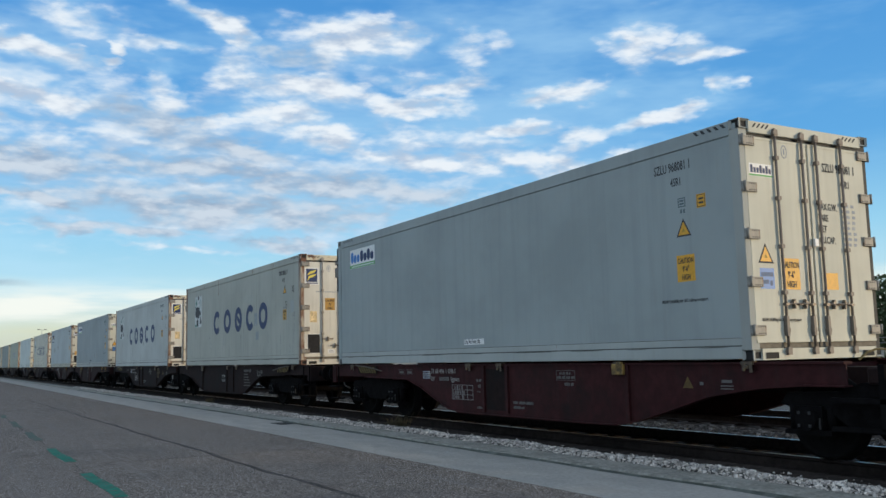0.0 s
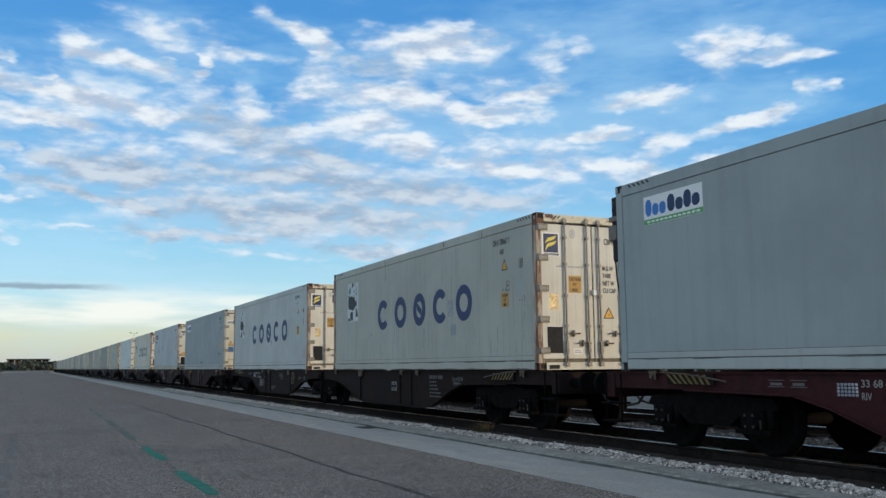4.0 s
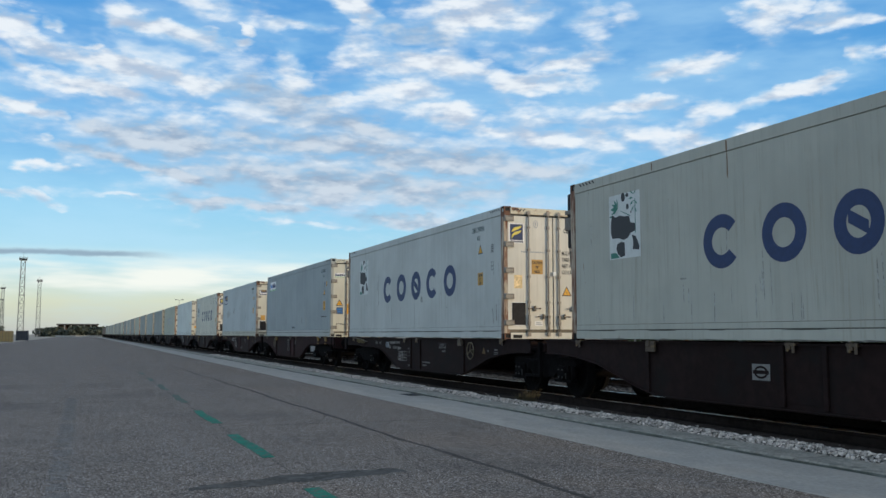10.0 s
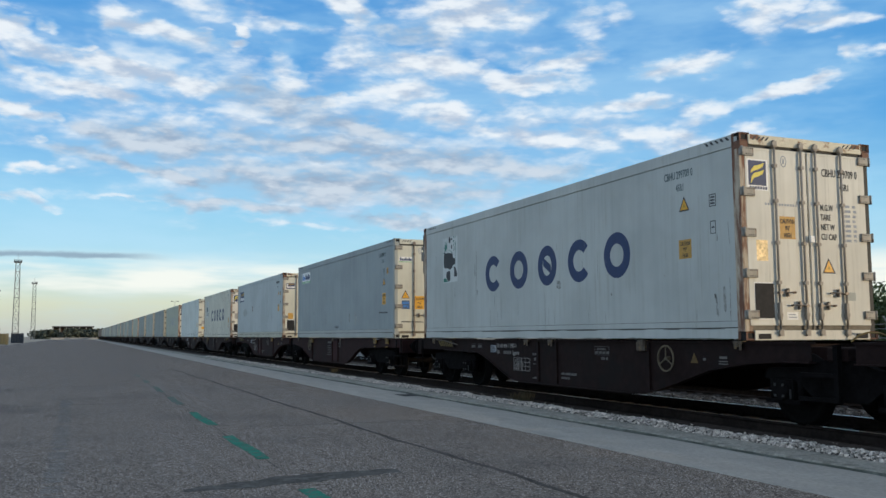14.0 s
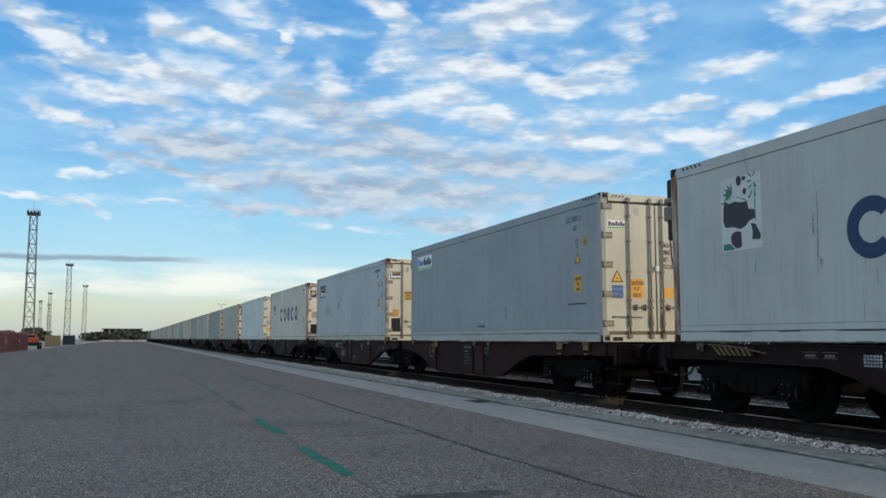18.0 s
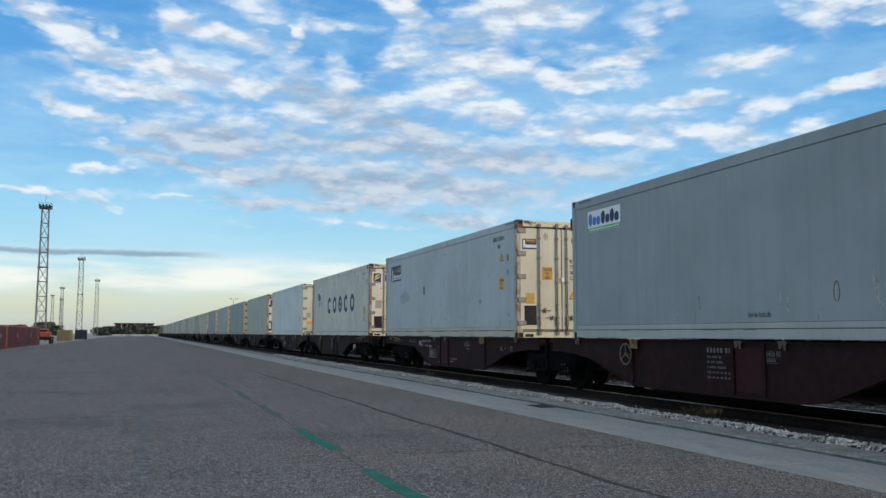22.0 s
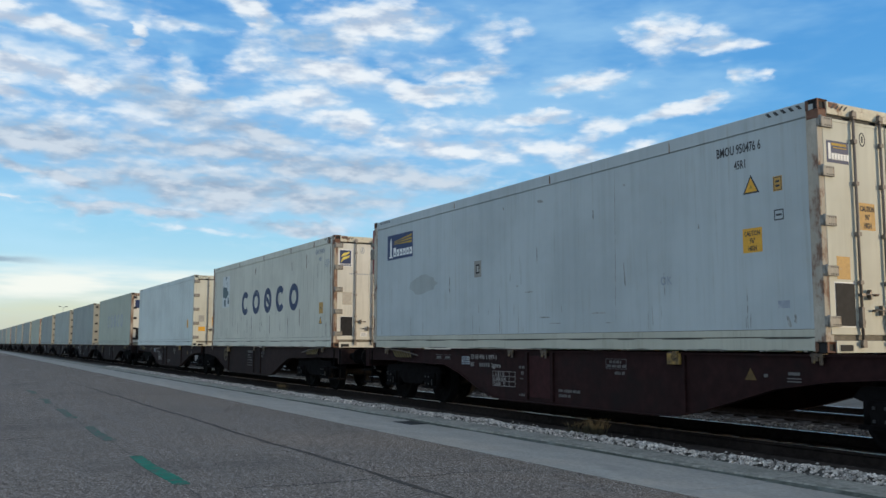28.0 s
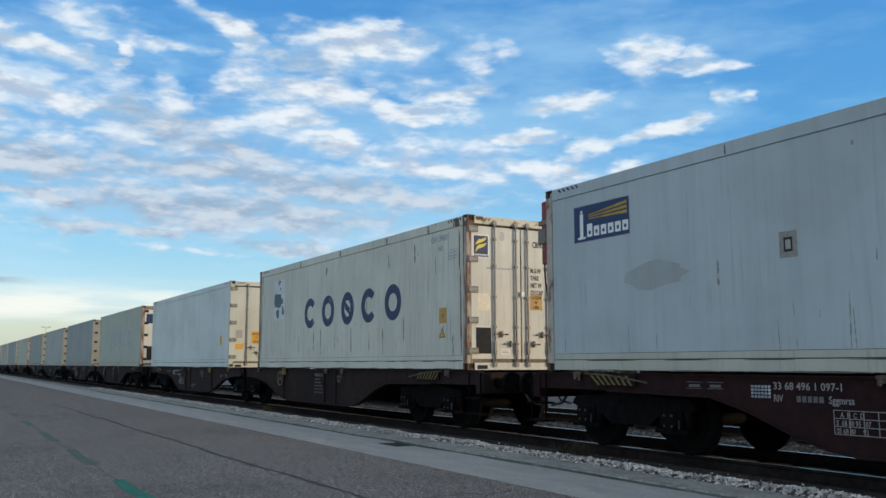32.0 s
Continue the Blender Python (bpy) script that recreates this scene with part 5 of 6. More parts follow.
def style(brand, label, body, doors, number="", rail=None, post=None, far_post=None, cap=None, frame_mat=None, hinge_mat=HINGE, bar_mat=BAR_PAINT,
          unit=None, ink=NAVY, field=PICTURE, square=0.56, worn=False, printing=BLACK, foil=PATCH, detail=True, panels=20, bare=False, foot=None):
    return dict(brand=brand, label=label, body=body, doors=doors, number=number, rail=rail or body, foot=foot or rail or body, post=post or doors, far_post=far_post or rail or body,
                cap=cap or post or doors, header=cap and RUST_HEAD or doors, frame=frame_mat or doors, hinge=hinge_mat, bars=bar_mat, unit=unit, ink=ink, field=field, square=square, worn=worn, print=printing,
                foil=foil, detail=detail, panels=panels, ghost=GHOST, bare=bare, seed=len(label) + 7 * panels)


SCUFF = material("scuff_mark", (0.25, 0.25, 0.235), 0.8, grain=0.4, grain_scale=20, stain=(0.40, 0.42, 0.41), stain_scale=14, stain_at=(0.48, 0.6))
RUN = material("rust_run", (0.16, 0.12, 0.09), 0.8, grain=0.4, grain_scale=20, stain=(0.50, 0.49, 0.44), stain_scale=12, stain_at=(0.48, 0.6), stretch=(1, 1, 0.3))


def build_containers():
    def wear(c, face_rows, mat, name, at=-HALF + 0.0089):
        """Hand-sized dents, smears and patches: y, z, width, height, slant."""
        for y, z, w, h, lean in face_rows:
            bm = bmesh.new()
            slab(bm, [(y - w / 2, z), (y - w * 0.1, z - h * 0.1), (y + w / 2, z + h * 0.1), (y + w * 0.4 + lean, z + h), (y + lean, z + h * 1.1), (y - w * 0.45 + lean, z + h * 0.85)], 0.0008, "x", at)
            part(name, bm, mat, c)

    rows = [
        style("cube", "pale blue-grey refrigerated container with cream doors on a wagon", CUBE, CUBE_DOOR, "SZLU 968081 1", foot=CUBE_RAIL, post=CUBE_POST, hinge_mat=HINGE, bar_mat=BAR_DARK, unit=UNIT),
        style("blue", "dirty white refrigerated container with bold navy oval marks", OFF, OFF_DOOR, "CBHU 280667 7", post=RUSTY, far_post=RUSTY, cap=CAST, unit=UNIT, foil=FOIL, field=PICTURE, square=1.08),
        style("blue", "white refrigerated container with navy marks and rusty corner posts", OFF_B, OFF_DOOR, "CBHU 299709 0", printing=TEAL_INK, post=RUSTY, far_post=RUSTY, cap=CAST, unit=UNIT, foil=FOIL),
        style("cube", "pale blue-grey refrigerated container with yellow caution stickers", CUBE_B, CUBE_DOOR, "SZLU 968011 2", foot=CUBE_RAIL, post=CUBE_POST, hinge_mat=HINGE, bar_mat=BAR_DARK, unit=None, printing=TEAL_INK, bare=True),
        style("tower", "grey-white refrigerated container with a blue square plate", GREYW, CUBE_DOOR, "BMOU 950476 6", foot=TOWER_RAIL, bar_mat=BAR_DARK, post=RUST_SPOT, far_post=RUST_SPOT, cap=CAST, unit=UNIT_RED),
        style("blue", "weathered white refrigerated container with navy marks and rust runs", WORN, OFF_DOOR, "CBHU 290488 5", post=RUSTY, far_post=RUSTY, cap=CAST, ink=NAVY_WORN, field=PICTURE, worn=True, printing=FADED),
        style("plain", "plain white ribbed refrigerated container", paint("clean_white_paint", (0.58, 0.63, 0.61), 0.15, shift=30.0), CUBE_DOOR, panels=28),
    ]
    made = [container(st, STARTS[k]) for k, st in enumerate(rows)]
    plate(made[1], "side", 3.63, 3.92, 1.17, 1.54, PATCH, "patch_plate", 2)
    frame_sign(made[1], 3.67, 3.88, 1.20, 1.42, FADED, 0.016, 1, 3)
    plate(made[1], "side", 3.51, 3.79, 0.75, 0.99, PATCH, "patch_plate")
    plate(made[1], "side", 0.55, 0.82, 1.39, 1.72, GHOST, "patch_plate")
    wear(made[1], [(0.80, 1.58, 0.10, 0.03, 0.0), (0.50, 0.90, 0.04, 0.22, 0.02), (0.56, 0.55, 0.03, 0.40, 0.03), (0.50, 1.20, 0.05, 0.2, 0.0), (0.62, 1.30, 0.16, 0.03, 0.02), (8.86, 0.93, 0.16, 0.025, 0.0), (8.88, 1.0, 0.012, 0.05, 0.0),
                   (1.25, 1.535, 0.28, 0.05, 0.0), (7.14, 0.6, 0.02, 0.6, 0.01), (5.3, 0.45, 0.02, 0.5, 0.0), (5.0, 0.38, 0.025, 0.9, 0.0), (7.3, 0.35, 0.02, 0.4, 0.0), (2.6, 0.5, 0.02, 0.4, 0.0), (1.9, 0.3, 0.03, 0.3, 0.0)], SCUFF, "scuff")
    wear(made[2], [(0.42, 0.42, 0.06, 0.32, 0.0), (0.58, 0.35, 0.05, 0.28, 0.02), (0.62, 0.60, 0.05, 0.06, 0.0), (8.89, 1.0, 0.025, 0.95, -0.03), (8.95, 1.45, 0.05, 0.25, 0.0), (8.83, 1.0, 0.06, 0.12, 0.0), (5.1, 0.96, 0.16, 0.14, 0.0),
                   (0.54, 1.42, 0.02, 0.10, 0.0), (0.28, 1.35, 0.015, 0.3, 0.02), (7.6, 0.45, 0.02, 0.6, 0.0), (6.8, 0.4, 0.015, 0.5, 0.0), (3.3, 0.75, 0.05, 0.05, 0.0), (10.89, 1.33, 0.04, 0.012, 0.0), (11.3, 1.32, 0.05, 0.012, 0.0)], SCUFF, "scuff")
    part("unit_bracket", boxes((-1.20, -1.06, LONG - 0.02, LONG + 0.12, 2.30, 2.56), (-1.17, -1.10, LONG + 0.10, LONG + 0.17, 2.34, 2.46), bevel=0.01), UNIT, made[3])
    bm = bmesh.new()
    ring_arc(bm, 4.66, 0.66, 0.06, 0.15, 0.022, -60, 250, 0.0008, "x", -HALF + 0.0086, 18)
    part("scratch", bm, GRIME, made[3])
    wear(made[3], [(4.66, 0.52, 0.07, 0.30, 0.02), (7.70, 0.50, 0.05, 0.22, 0.02), (3.95, 0.45, 0.10, 0.42, 0.06), (3.80, 0.52, 0.05, 0.25, 0.03), (3.55, 0.50, 0.05, 0.22, 0.02), (5.6, 0.42, 0.05, 0.22, 0.02), (5.75, 0.50, 0.04, 0.18, 0.0)], SCUFF, "scuff")
    wear(made[4], [(3.60, 0.56, 0.010, 1.95, -0.03), (3.38, 0.95, 0.03, 0.3, 0.02), (3.36, 2.40, 0.05, 0.03, 0.0), (4.09, 2.0, 0.03, 0.14, 0.0), (6.63, 2.47, 0.04, 0.05, 0.0), (5.47, 2.45, 0.16, 0.05, 0.05), (5.85, 0.96, 0.26, 0.02, 0.0), (5.1, 0.42, 0.30, 0.015, 0.0), (3.74, 0.40, 0.22, 0.015, 0.0), (6.2, 1.08, 0.08, 0.02, 0.0), (5.6, 1.45, 0.03, 0.25, 0.0), (8.6, 1.1, 0.04, 0.3, 0.0), (4.0, 0.55, 0.35, 0.02, 0.0), (5.4, 0.52, 0.3, 0.02, 0.0), (0.50, 0.30, 0.05, 0.12, 0.03), (0.42, 0.34, 0.04, 0.09, 0.0), (1.9, 1.6, 0.03, 0.06, 0.0)], SCUFF, "scuff")
    wear(made[1], [(7.80, 2.715, 0.04, 0.15, 0.0), (4.1, 2.76, 0.05, 0.10, 0.0), (9.6, 2.74, 0.03, 0.12, 0.0), (2.2, 2.715, 0.03, 0.14, 0.01)], DRIP, "rust_run", -HALF - 0.0006)
    wear(made[1], [(7.80, 2.35, 0.025, 0.33, 0.0)], DRIP, "rust_run")
    wear(made[4], [(5.2, 2.73, 0.04, 0.12, 0.0), (8.4, 2.74, 0.03, 0.11, 0.0), (2.4, 2.715, 0.03, 0.13, 0.0)], DRIP, "rust_run", -HALF - 0.0006)
    wear(made[5], [(1.5, 2.72, 0.10, 0.14, 0.0), (3.4, 2.72, 0.08, 0.13, 0.0), (6.0, 2.73, 0.12, 0.12, 0.0), (8.7, 2.72, 0.07, 0.14, 0.0), (0.4, 2.715, 0.25, 0.15, 0.0)], DRIP, "rust_run", -HALF - 0.0006)
    wear(made[5], [(0.24, 0.35, 0.06, 1.4, 0.02), (0.30, 1.9, 0.05, 0.7, 0.0), (11.95, 0.5, 0.06, 1.6, 0.0), (11.9, 2.2, 0.06, 0.5, 0.0), (2.1, 2.2, 0.05, 0.35, 0.0)], DRIP, "rust_run")
    wear(made[5], [(7.7, 0.45, 0.05, 0.45, 0.0), (7.2, 0.40, 0.06, 0.55, 0.02), (6.3, 0.5, 0.04, 0.4, 0.0), (5.3, 0.42, 0.05, 0.5, 0.02), (4.3, 0.45, 0.04, 0.35, 0.0), (3.6, 0.35, 0.05, 0.5, 0.0), (2.6, 0.6, 0.05, 0.45, 0.0), (8.8, 0.45, 0.05, 0.4, 0.0), (6.9, 2.35, 0.10, 0.2, -0.05), (3.3, 2.2, 0.05, 0.25, 0.03)], RUN, "rust_run")
    rng = random.Random(31)
    for c, n, mat in ((made[1], 38, SCUFF), (made[2], 18, SCUFF), (made[4], 24, SCUFF), (made[5], 30, RUN), (made[3], 9, SCUFF)):
        rows = []
        for _ in range(n):
            tall = rng.uniform(0.12, 0.62) * rng.uniform(0.5, 1.0)
            low = rng.choice((0.30, 0.30, rng.uniform(0.3, 1.2), rng.uniform(0.5, 2.0)))
            rows.append((rng.uniform(0.3, LONG - 0.4), low, rng.uniform(0.008, 0.022), min(tall, 2.55 - low), rng.uniform(-0.01, 0.015)))
        wear(c, rows, mat, "dirt_run")
    for c in made[:6]:
        bm = bmesh.new()
        line = [(0.62, -0.05, -0.03), (0.72, -0.10, 0.06), (0.86, -0.14, 0.10), (1.02, -0.20, 0.09), (1.12, -0.32, 0.03), (1.16, -0.50, -0.04)]
        for p, q in zip(line, line[1:]):
            rod(bm, p, q, 0.014, 6)
        part("cable", bm, STRAW, c)
    far = [
        style("blue", "yellowed white refrigerated container with faded marks", CREAM, OFF_DOOR, post=RUSTY, ink=FADED, detail=False),
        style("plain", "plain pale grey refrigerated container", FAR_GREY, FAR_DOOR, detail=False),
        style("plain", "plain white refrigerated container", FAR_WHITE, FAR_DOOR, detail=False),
        style("plain", "yellowed white refrigerated container", CREAM, CREAM, post=RUSTY, detail=False),
        style("plain", "dark brown freight container at the far end of the train", paint("brown_paint", (0.10, 0.075, 0.06), 0.2), paint("brown_door_paint", (0.13, 0.09, 0.07), 0.2), detail=False),
    ]
    base = []
    for k in range(7, 30):
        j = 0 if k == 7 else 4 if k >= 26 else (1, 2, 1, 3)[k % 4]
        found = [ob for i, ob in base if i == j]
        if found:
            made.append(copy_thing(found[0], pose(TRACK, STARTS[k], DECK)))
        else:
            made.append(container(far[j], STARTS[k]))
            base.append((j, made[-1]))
    return made


def sole_outline():
    """Side view of one half of an articulated wagon, y from the joint (0) to the buffers; z from the deck."""
    e = 14.05
    return [(0.35, -0.045), (e, -0.045), (e, -0.27), (12.3, -0.27), (10.30, -0.30), (9.75, -0.44), (9.15, -0.66), (8.65, -0.82), (8.2, -0.87),
            (4.6, -0.87), (4.0, -0.86), (3.55, -0.78), (2.95, -0.62), (2.25, -0.42), (1.5, -0.31), (0.9, -0.27), (0.35, -0.27)]


def wheelset_mesh():
    bm = bmesh.new()
    rod(bm, (-1.05, 0, 0), (1.05, 0, 0), 0.08, 12)
    for side in (-1, 1):
        prof = [(0.68, 0.490), (0.71, 0.490), (0.722, 0.462), (0.82, 0.455), (0.82, 0.40), (0.775, 0.385), (0.765, 0.16), (0.83, 0.14), (0.83, 0.09), (0.67, 0.09), (0.67, 0.14), (0.735, 0.17), (0.725, 0.385), (0.68, 0.40)]
        n = 28
        rings = [[bm.verts.new((side * x, r * math.cos(2 * math.pi * k / n), r * math.sin(2 * math.pi * k / n))) for k in range(n)] for x, r in prof]
        for a, b in zip(rings, rings[1:] + rings[:1]):
            for k in range(n):
                bm.faces.new((a[k], a[(k + 1) % n], b[(k + 1) % n], b[k])).smooth = True
        for k in range(6):
            a = k * math.pi / 3
            rod(bm, (side * 0.76, 0.28 * math.cos(a), 0.28 * math.sin(a)), (side * 0.778, 0.28 * math.cos(a), 0.28 * math.sin(a)), 0.03, 6)
    return bm


def bogie(parent, y):
    """A two-axle bogie; its origin is on the rail heads."""
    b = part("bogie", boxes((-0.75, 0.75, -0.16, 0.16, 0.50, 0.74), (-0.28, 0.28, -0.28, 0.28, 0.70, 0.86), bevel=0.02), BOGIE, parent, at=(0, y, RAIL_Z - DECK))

    def side_frame():
        bm = bmesh.new()
        slab(bm, [(-1.30, 0.62), (-1.20, 0.74), (-0.55, 0.76), (-0.25, 0.86), (0.25, 0.86), (0.55, 0.76), (1.20, 0.74), (1.30, 0.62), (1.12, 0.56),
                  (0.68, 0.56), (0.40, 0.36), (-0.40, 0.36), (-0.68, 0.56), (-1.12, 0.56)], 0.11, "x", -0.055)
        for y0 in (-0.9, 0.9):
            box(bm, -0.10, 0.10, y0 - 0.17, y0 + 0.17, 0.32, 0.60)
            rod(bm, (-0.17, y0, 0.46), (0.0, y0, 0.46), 0.13, 14)
            for dy in (-0.24, 0.24):
                rod(bm, (-0.02, y0 + dy, 0.34), (-0.02, y0 + dy, 0.60), 0.055, 10)
            box(bm, -0.13, 0.02, y0 - 0.30, y0 + 0.30, 0.29, 0.34)
        return bm

    def bolts():
        bm = bmesh.new()
        for y0 in (-0.9, 0.9):
            for dy, dz in ((-0.07, 0.07), (0.07, 0.07), (-0.07, -0.07), (0.07, -0.07)):
                box(bm, -0.185, -0.168, y0 + dy - 0.016, y0 + dy + 0.016, 0.46 + dz - 0.016, 0.46 + dz + 0.016)
            box(bm, -0.18, -0.16, y0 - 0.20, y0 - 0.185, 0.36, 0.48)
        return bm

    for side in (-1, 1):
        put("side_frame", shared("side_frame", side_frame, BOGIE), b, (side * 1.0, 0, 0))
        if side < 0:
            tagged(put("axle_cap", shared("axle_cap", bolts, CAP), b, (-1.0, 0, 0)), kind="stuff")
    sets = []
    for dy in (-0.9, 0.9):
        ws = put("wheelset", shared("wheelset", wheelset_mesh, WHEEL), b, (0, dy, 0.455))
        sets.append(ws)
        shoe = shared("brake_shoe", lambda: boxes((-0.80, -0.70, -0.05, 0.05, -0.16, 0.16), (0.70, 0.80, -0.05, 0.05, -0.16, 0.16), (-0.8, 0.8, -0.02, 0.02, -0.03, 0.03), bevel=0.01), BOGIE)
        put("brake_shoe", shoe, b, (0, dy - math.copysign(0.55, dy), 0.46))
    return sets


def wagon(at_y, mat, wheel_y, owner_y, emblem, side_red, number):
    """An articulated container wagon on three bogies; its origin lies over the middle bogie, on the deck."""
    w = thing("container_wagon", "articulated container wagon in dark maroon paint, grimy" if mat is not SOOT else "articulated container wagon in sooty brown paint",
              "wagon", "wagons of the train", (TRACK, at_y, DECK))
    sets = []
    for s in (-1, 1):
        pts = [(s * y, z) for y, z in sole_outline()]
        for side in (-1, 1):
            bm = bmesh.new()
            slab(bm, pts, 0.02, "x", side * 1.15 - 0.01)
            sole = part("sole_bar", bm, mat, w)
            # top and bottom flanges follow the outline
            bm = bmesh.new()
            a, b = sorted((s * 0.35, s * 14.05))
            x0, x1 = sorted((side * 1.19, side * 1.06))
            box(bm, x0, x1, a, b, -0.045, -0.018)
            part("top_flange", bm, mat, sole)
            bm = bmesh.new()
            low = [q for q in pts[3:]]
            for (ya, za), (yb, zb) in zip(low, low[1:]):
                v = [bm.verts.new(c) for c in ((side * 1.20, ya, za), (side * 1.20, yb, zb), (side * 1.07, yb, zb), (side * 1.07, ya, za))]
                t = [bm.verts.new((q.co.x, q.co.y, q.co.z - 0.018)) for q in v]
                for f in (v, t[::-1], (v[0], t[0], t[1], v[1]), (v[2], t[2], t[3], v[3]), (v[1], t[1], t[2], v[2]), (v[3], t[3], t[0], v[0])):
                    bm.faces.new(f)
            part("bottom_flange", bm, mat, sole)
            rib = shared(("stiffener", mat.name), lambda: boxes((-0.030, 0.030, -0.04, 0.04, -0.84, -0.05), bevel=0.006), mat)
            for y in (2.85, 3.75, 6.72, 7.45):
                if y > 3:
                    put("stiffener", rib, sole, (side * 1.165, s * y, 0))
            a, b = sorted((s * 6.78, s * 7.39))
            x0, x1 = sorted((side * 1.165, side * 1.10))
            part("side_box", boxes((x0, x1, a, b, -0.80, -0.10), bevel=0.01), (REDDISH if side_red else SOOT), sole)
        for k, y in enumerate((1.6, 4.6, 7.6, 10.6, 13.4)):
            part("cross_beam", boxes((-1.14, 1.14, s * y - 0.09, s * y + 0.09, -0.26, -0.06)), mat, w)
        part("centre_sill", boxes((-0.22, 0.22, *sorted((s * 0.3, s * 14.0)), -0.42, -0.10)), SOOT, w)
        part("end_beam", boxes((-1.18, 1.18, *sorted((s * 13.95, s * 14.2)), -0.42, -0.045), bevel=0.01), mat, w)
        # container spigots and flap brackets along the edge
        for y in (1.62, 3.9, 6.9, 7.9, 12.95):
            for side in (-1, 1):
                put("spigot_bracket", shared("spigot_bracket", spigot, BRACKET), w, (side * 1.16, s * y, -0.02))
        bm = boxes((-1.235, -1.19, *sorted((s * 3.76, s * 4.0)), -0.18, -0.03), (-1.25, -1.20, *sorted((s * 3.79, s * 3.88)), -0.10, 0.0), bevel=0.008)
        part("stop_flap", bm, GOLD if mat is not SOOT else BRACKET, w, "worn yellow stop flap" if mat is not SOOT else "grimy steel stop flap")
        for x in (-0.875, 0.875):
            bm = bmesh.new()
            rod(bm, (x, s * 14.2, -0.22), (x, s * 14.62, -0.22), 0.085, 12)
            rod(bm, (x, s * 14.62, -0.22), (x, s * 14.70, -0.22), 0.19, 16)
            part("buffer", bm, BOGIE, w)
        bm = bmesh.new()
        rod(bm, (0, s * 14.2, -0.2), (0, s * 14.88, -0.26), 0.05, 8)
        box(bm, -0.06, 0.06, *sorted((s * 14.5, s * 14.9)), -0.36, -0.14)
        part("coupling", bm, BOGIE, w)
        for x in (-0.35, 0.35):
            bm = bmesh.new()
            for a, b in (((x, 14.2, -0.3), (x, 14.45, -0.55)), ((x, 14.45, -0.55), (x, 14.75, -0.6))):
                rod(bm, (a[0], s * a[1], a[2]), (b[0], s * b[1], b[2]), 0.022, 6)
            part("brake_hose", bm, RUBBER, w)
        # step and grab rail at the end corner
        bm = bmesh.new()
        for a, b in (((-1.2, 13.75, -0.05), (-1.2, 13.75, -0.78)), ((-1.2, 14.15, -0.05), (-1.2, 14.15, -0.78))):
            rod(bm, (a[0], s * a[1], a[2]), (b[0], s * b[1], b[2]), 0.016, 6)
        box(bm, -1.28, -1.05, *sorted((s * 13.72, s * 14.18)), -0.80, -0.77)
        box(bm, -1.28, -1.05, *sorted((s * 13.72, s * 14.18)), -0.52, -0.49)
        part("step", bm, BOGIE, w)
        if mat is DULL and s < 0:
            # this end carries two worn yellow flaps and a row of pale bolts where the others have a striped lever
            for y in (-11.82, -12.96):
                bm = boxes((-1.235, -1.19, y - 0.10, y + 0.10, -0.17, -0.03), (-1.245, -1.20, y - 0.06, y + 0.05, -0.27, -0.235), (-1.25, -1.20, y + 0.02, y + 0.10, -0.06, 0.0), bevel=0.008)
                part("stop_flap", bm, GOLD, w, "worn yellow stop flap")
            head = shared("bolt_head", lambda: boxes((-0.012, 0.0, -0.012, 0.012, -0.008, 0.008)), FADED)
            for k in range(11):
                put("bolt_head", head, w, (-1.191, -11.63 - 0.052 * k, -0.03))
            sets += bogie(w, s * 11.97)
            continue
        # striped lever: slanted bars under a thin worn strap
        lever = part("lever_plate", boxes((-1.205, -1.19, *sorted((s * 11.66, s * 12.62)), -0.20, -0.05)), SOOT, w)
        bm = bmesh.new()
        for k in range(7):
            y0 = 11.72 + 0.115 * k
            lean = 0.10 + 0.012 * k
            slab(bm, [(s * y0, -0.192), (s * (y0 + 0.055), -0.192), (s * (y0 + 0.055 + lean), -0.058), (s * (y0 + lean), -0.058)][::s], 0.004, "x", -1.210)
        tagged(part("lever_warning", bm, DULL_YELLOW, lever), kind="stuff")
        bm = bmesh.new()
        line = [(11.40, -0.15), (11.75, -0.105), (12.2, -0.055), (12.75, -0.03)]
        for (ya, za), (yb, zb) in zip(line, line[1:]):
            rod(bm, (-1.215, s * ya, za), (-1.215, s * yb, zb), 0.013, 6)
        part("strap", bm, BRACKET, lever)
        sets += bogie(w, s * 11.97)
    # the joint over the shared bogie
    part("joint_casting", boxes((-0.3, 0.3, -0.5, 0.5, -0.5, -0.12), (-1.1, 1.1, -0.16, 0.16, -0.26, -0.08), bevel=0.02), SOOT, w)
    part("joint_post", boxes((-1.19, -1.12, -0.10, -0.03, -0.72, -0.05), (-1.19, -1.12, -0.10, 0.55, -0.75, -0.70), (-1.19, -1.12, -0.10, 0.55, -0.45, -0.40)), BOGIE, w)
    sets += bogie(w, 0.0)
    # hand wheel with three spokes
    hy = wheel_y
    hw = bmesh.new()
    ring_arc(hw, hy, -0.285, 0.205, 0.205, 0.022, 0, 360, 0.02, "x", -1.25, 24)
    for k in range(3):
        a = radians(90 + 120 * k)
        rod(hw, (-1.24, hy, -0.285), (-1.24, hy + 0.19 * math.cos(a), -0.285 + 0.19 * math.sin(a)), 0.011, 6)
    rod(hw, (-1.25, hy, -0.285), (-1.15, hy, -0.285), 0.03, 8)
    part("hand_wheel", hw, WHEEL_PAINT, w, "dull yellow hand brake wheel")
    wagon_writing(w, owner_y, emblem, number)
    return w, sets


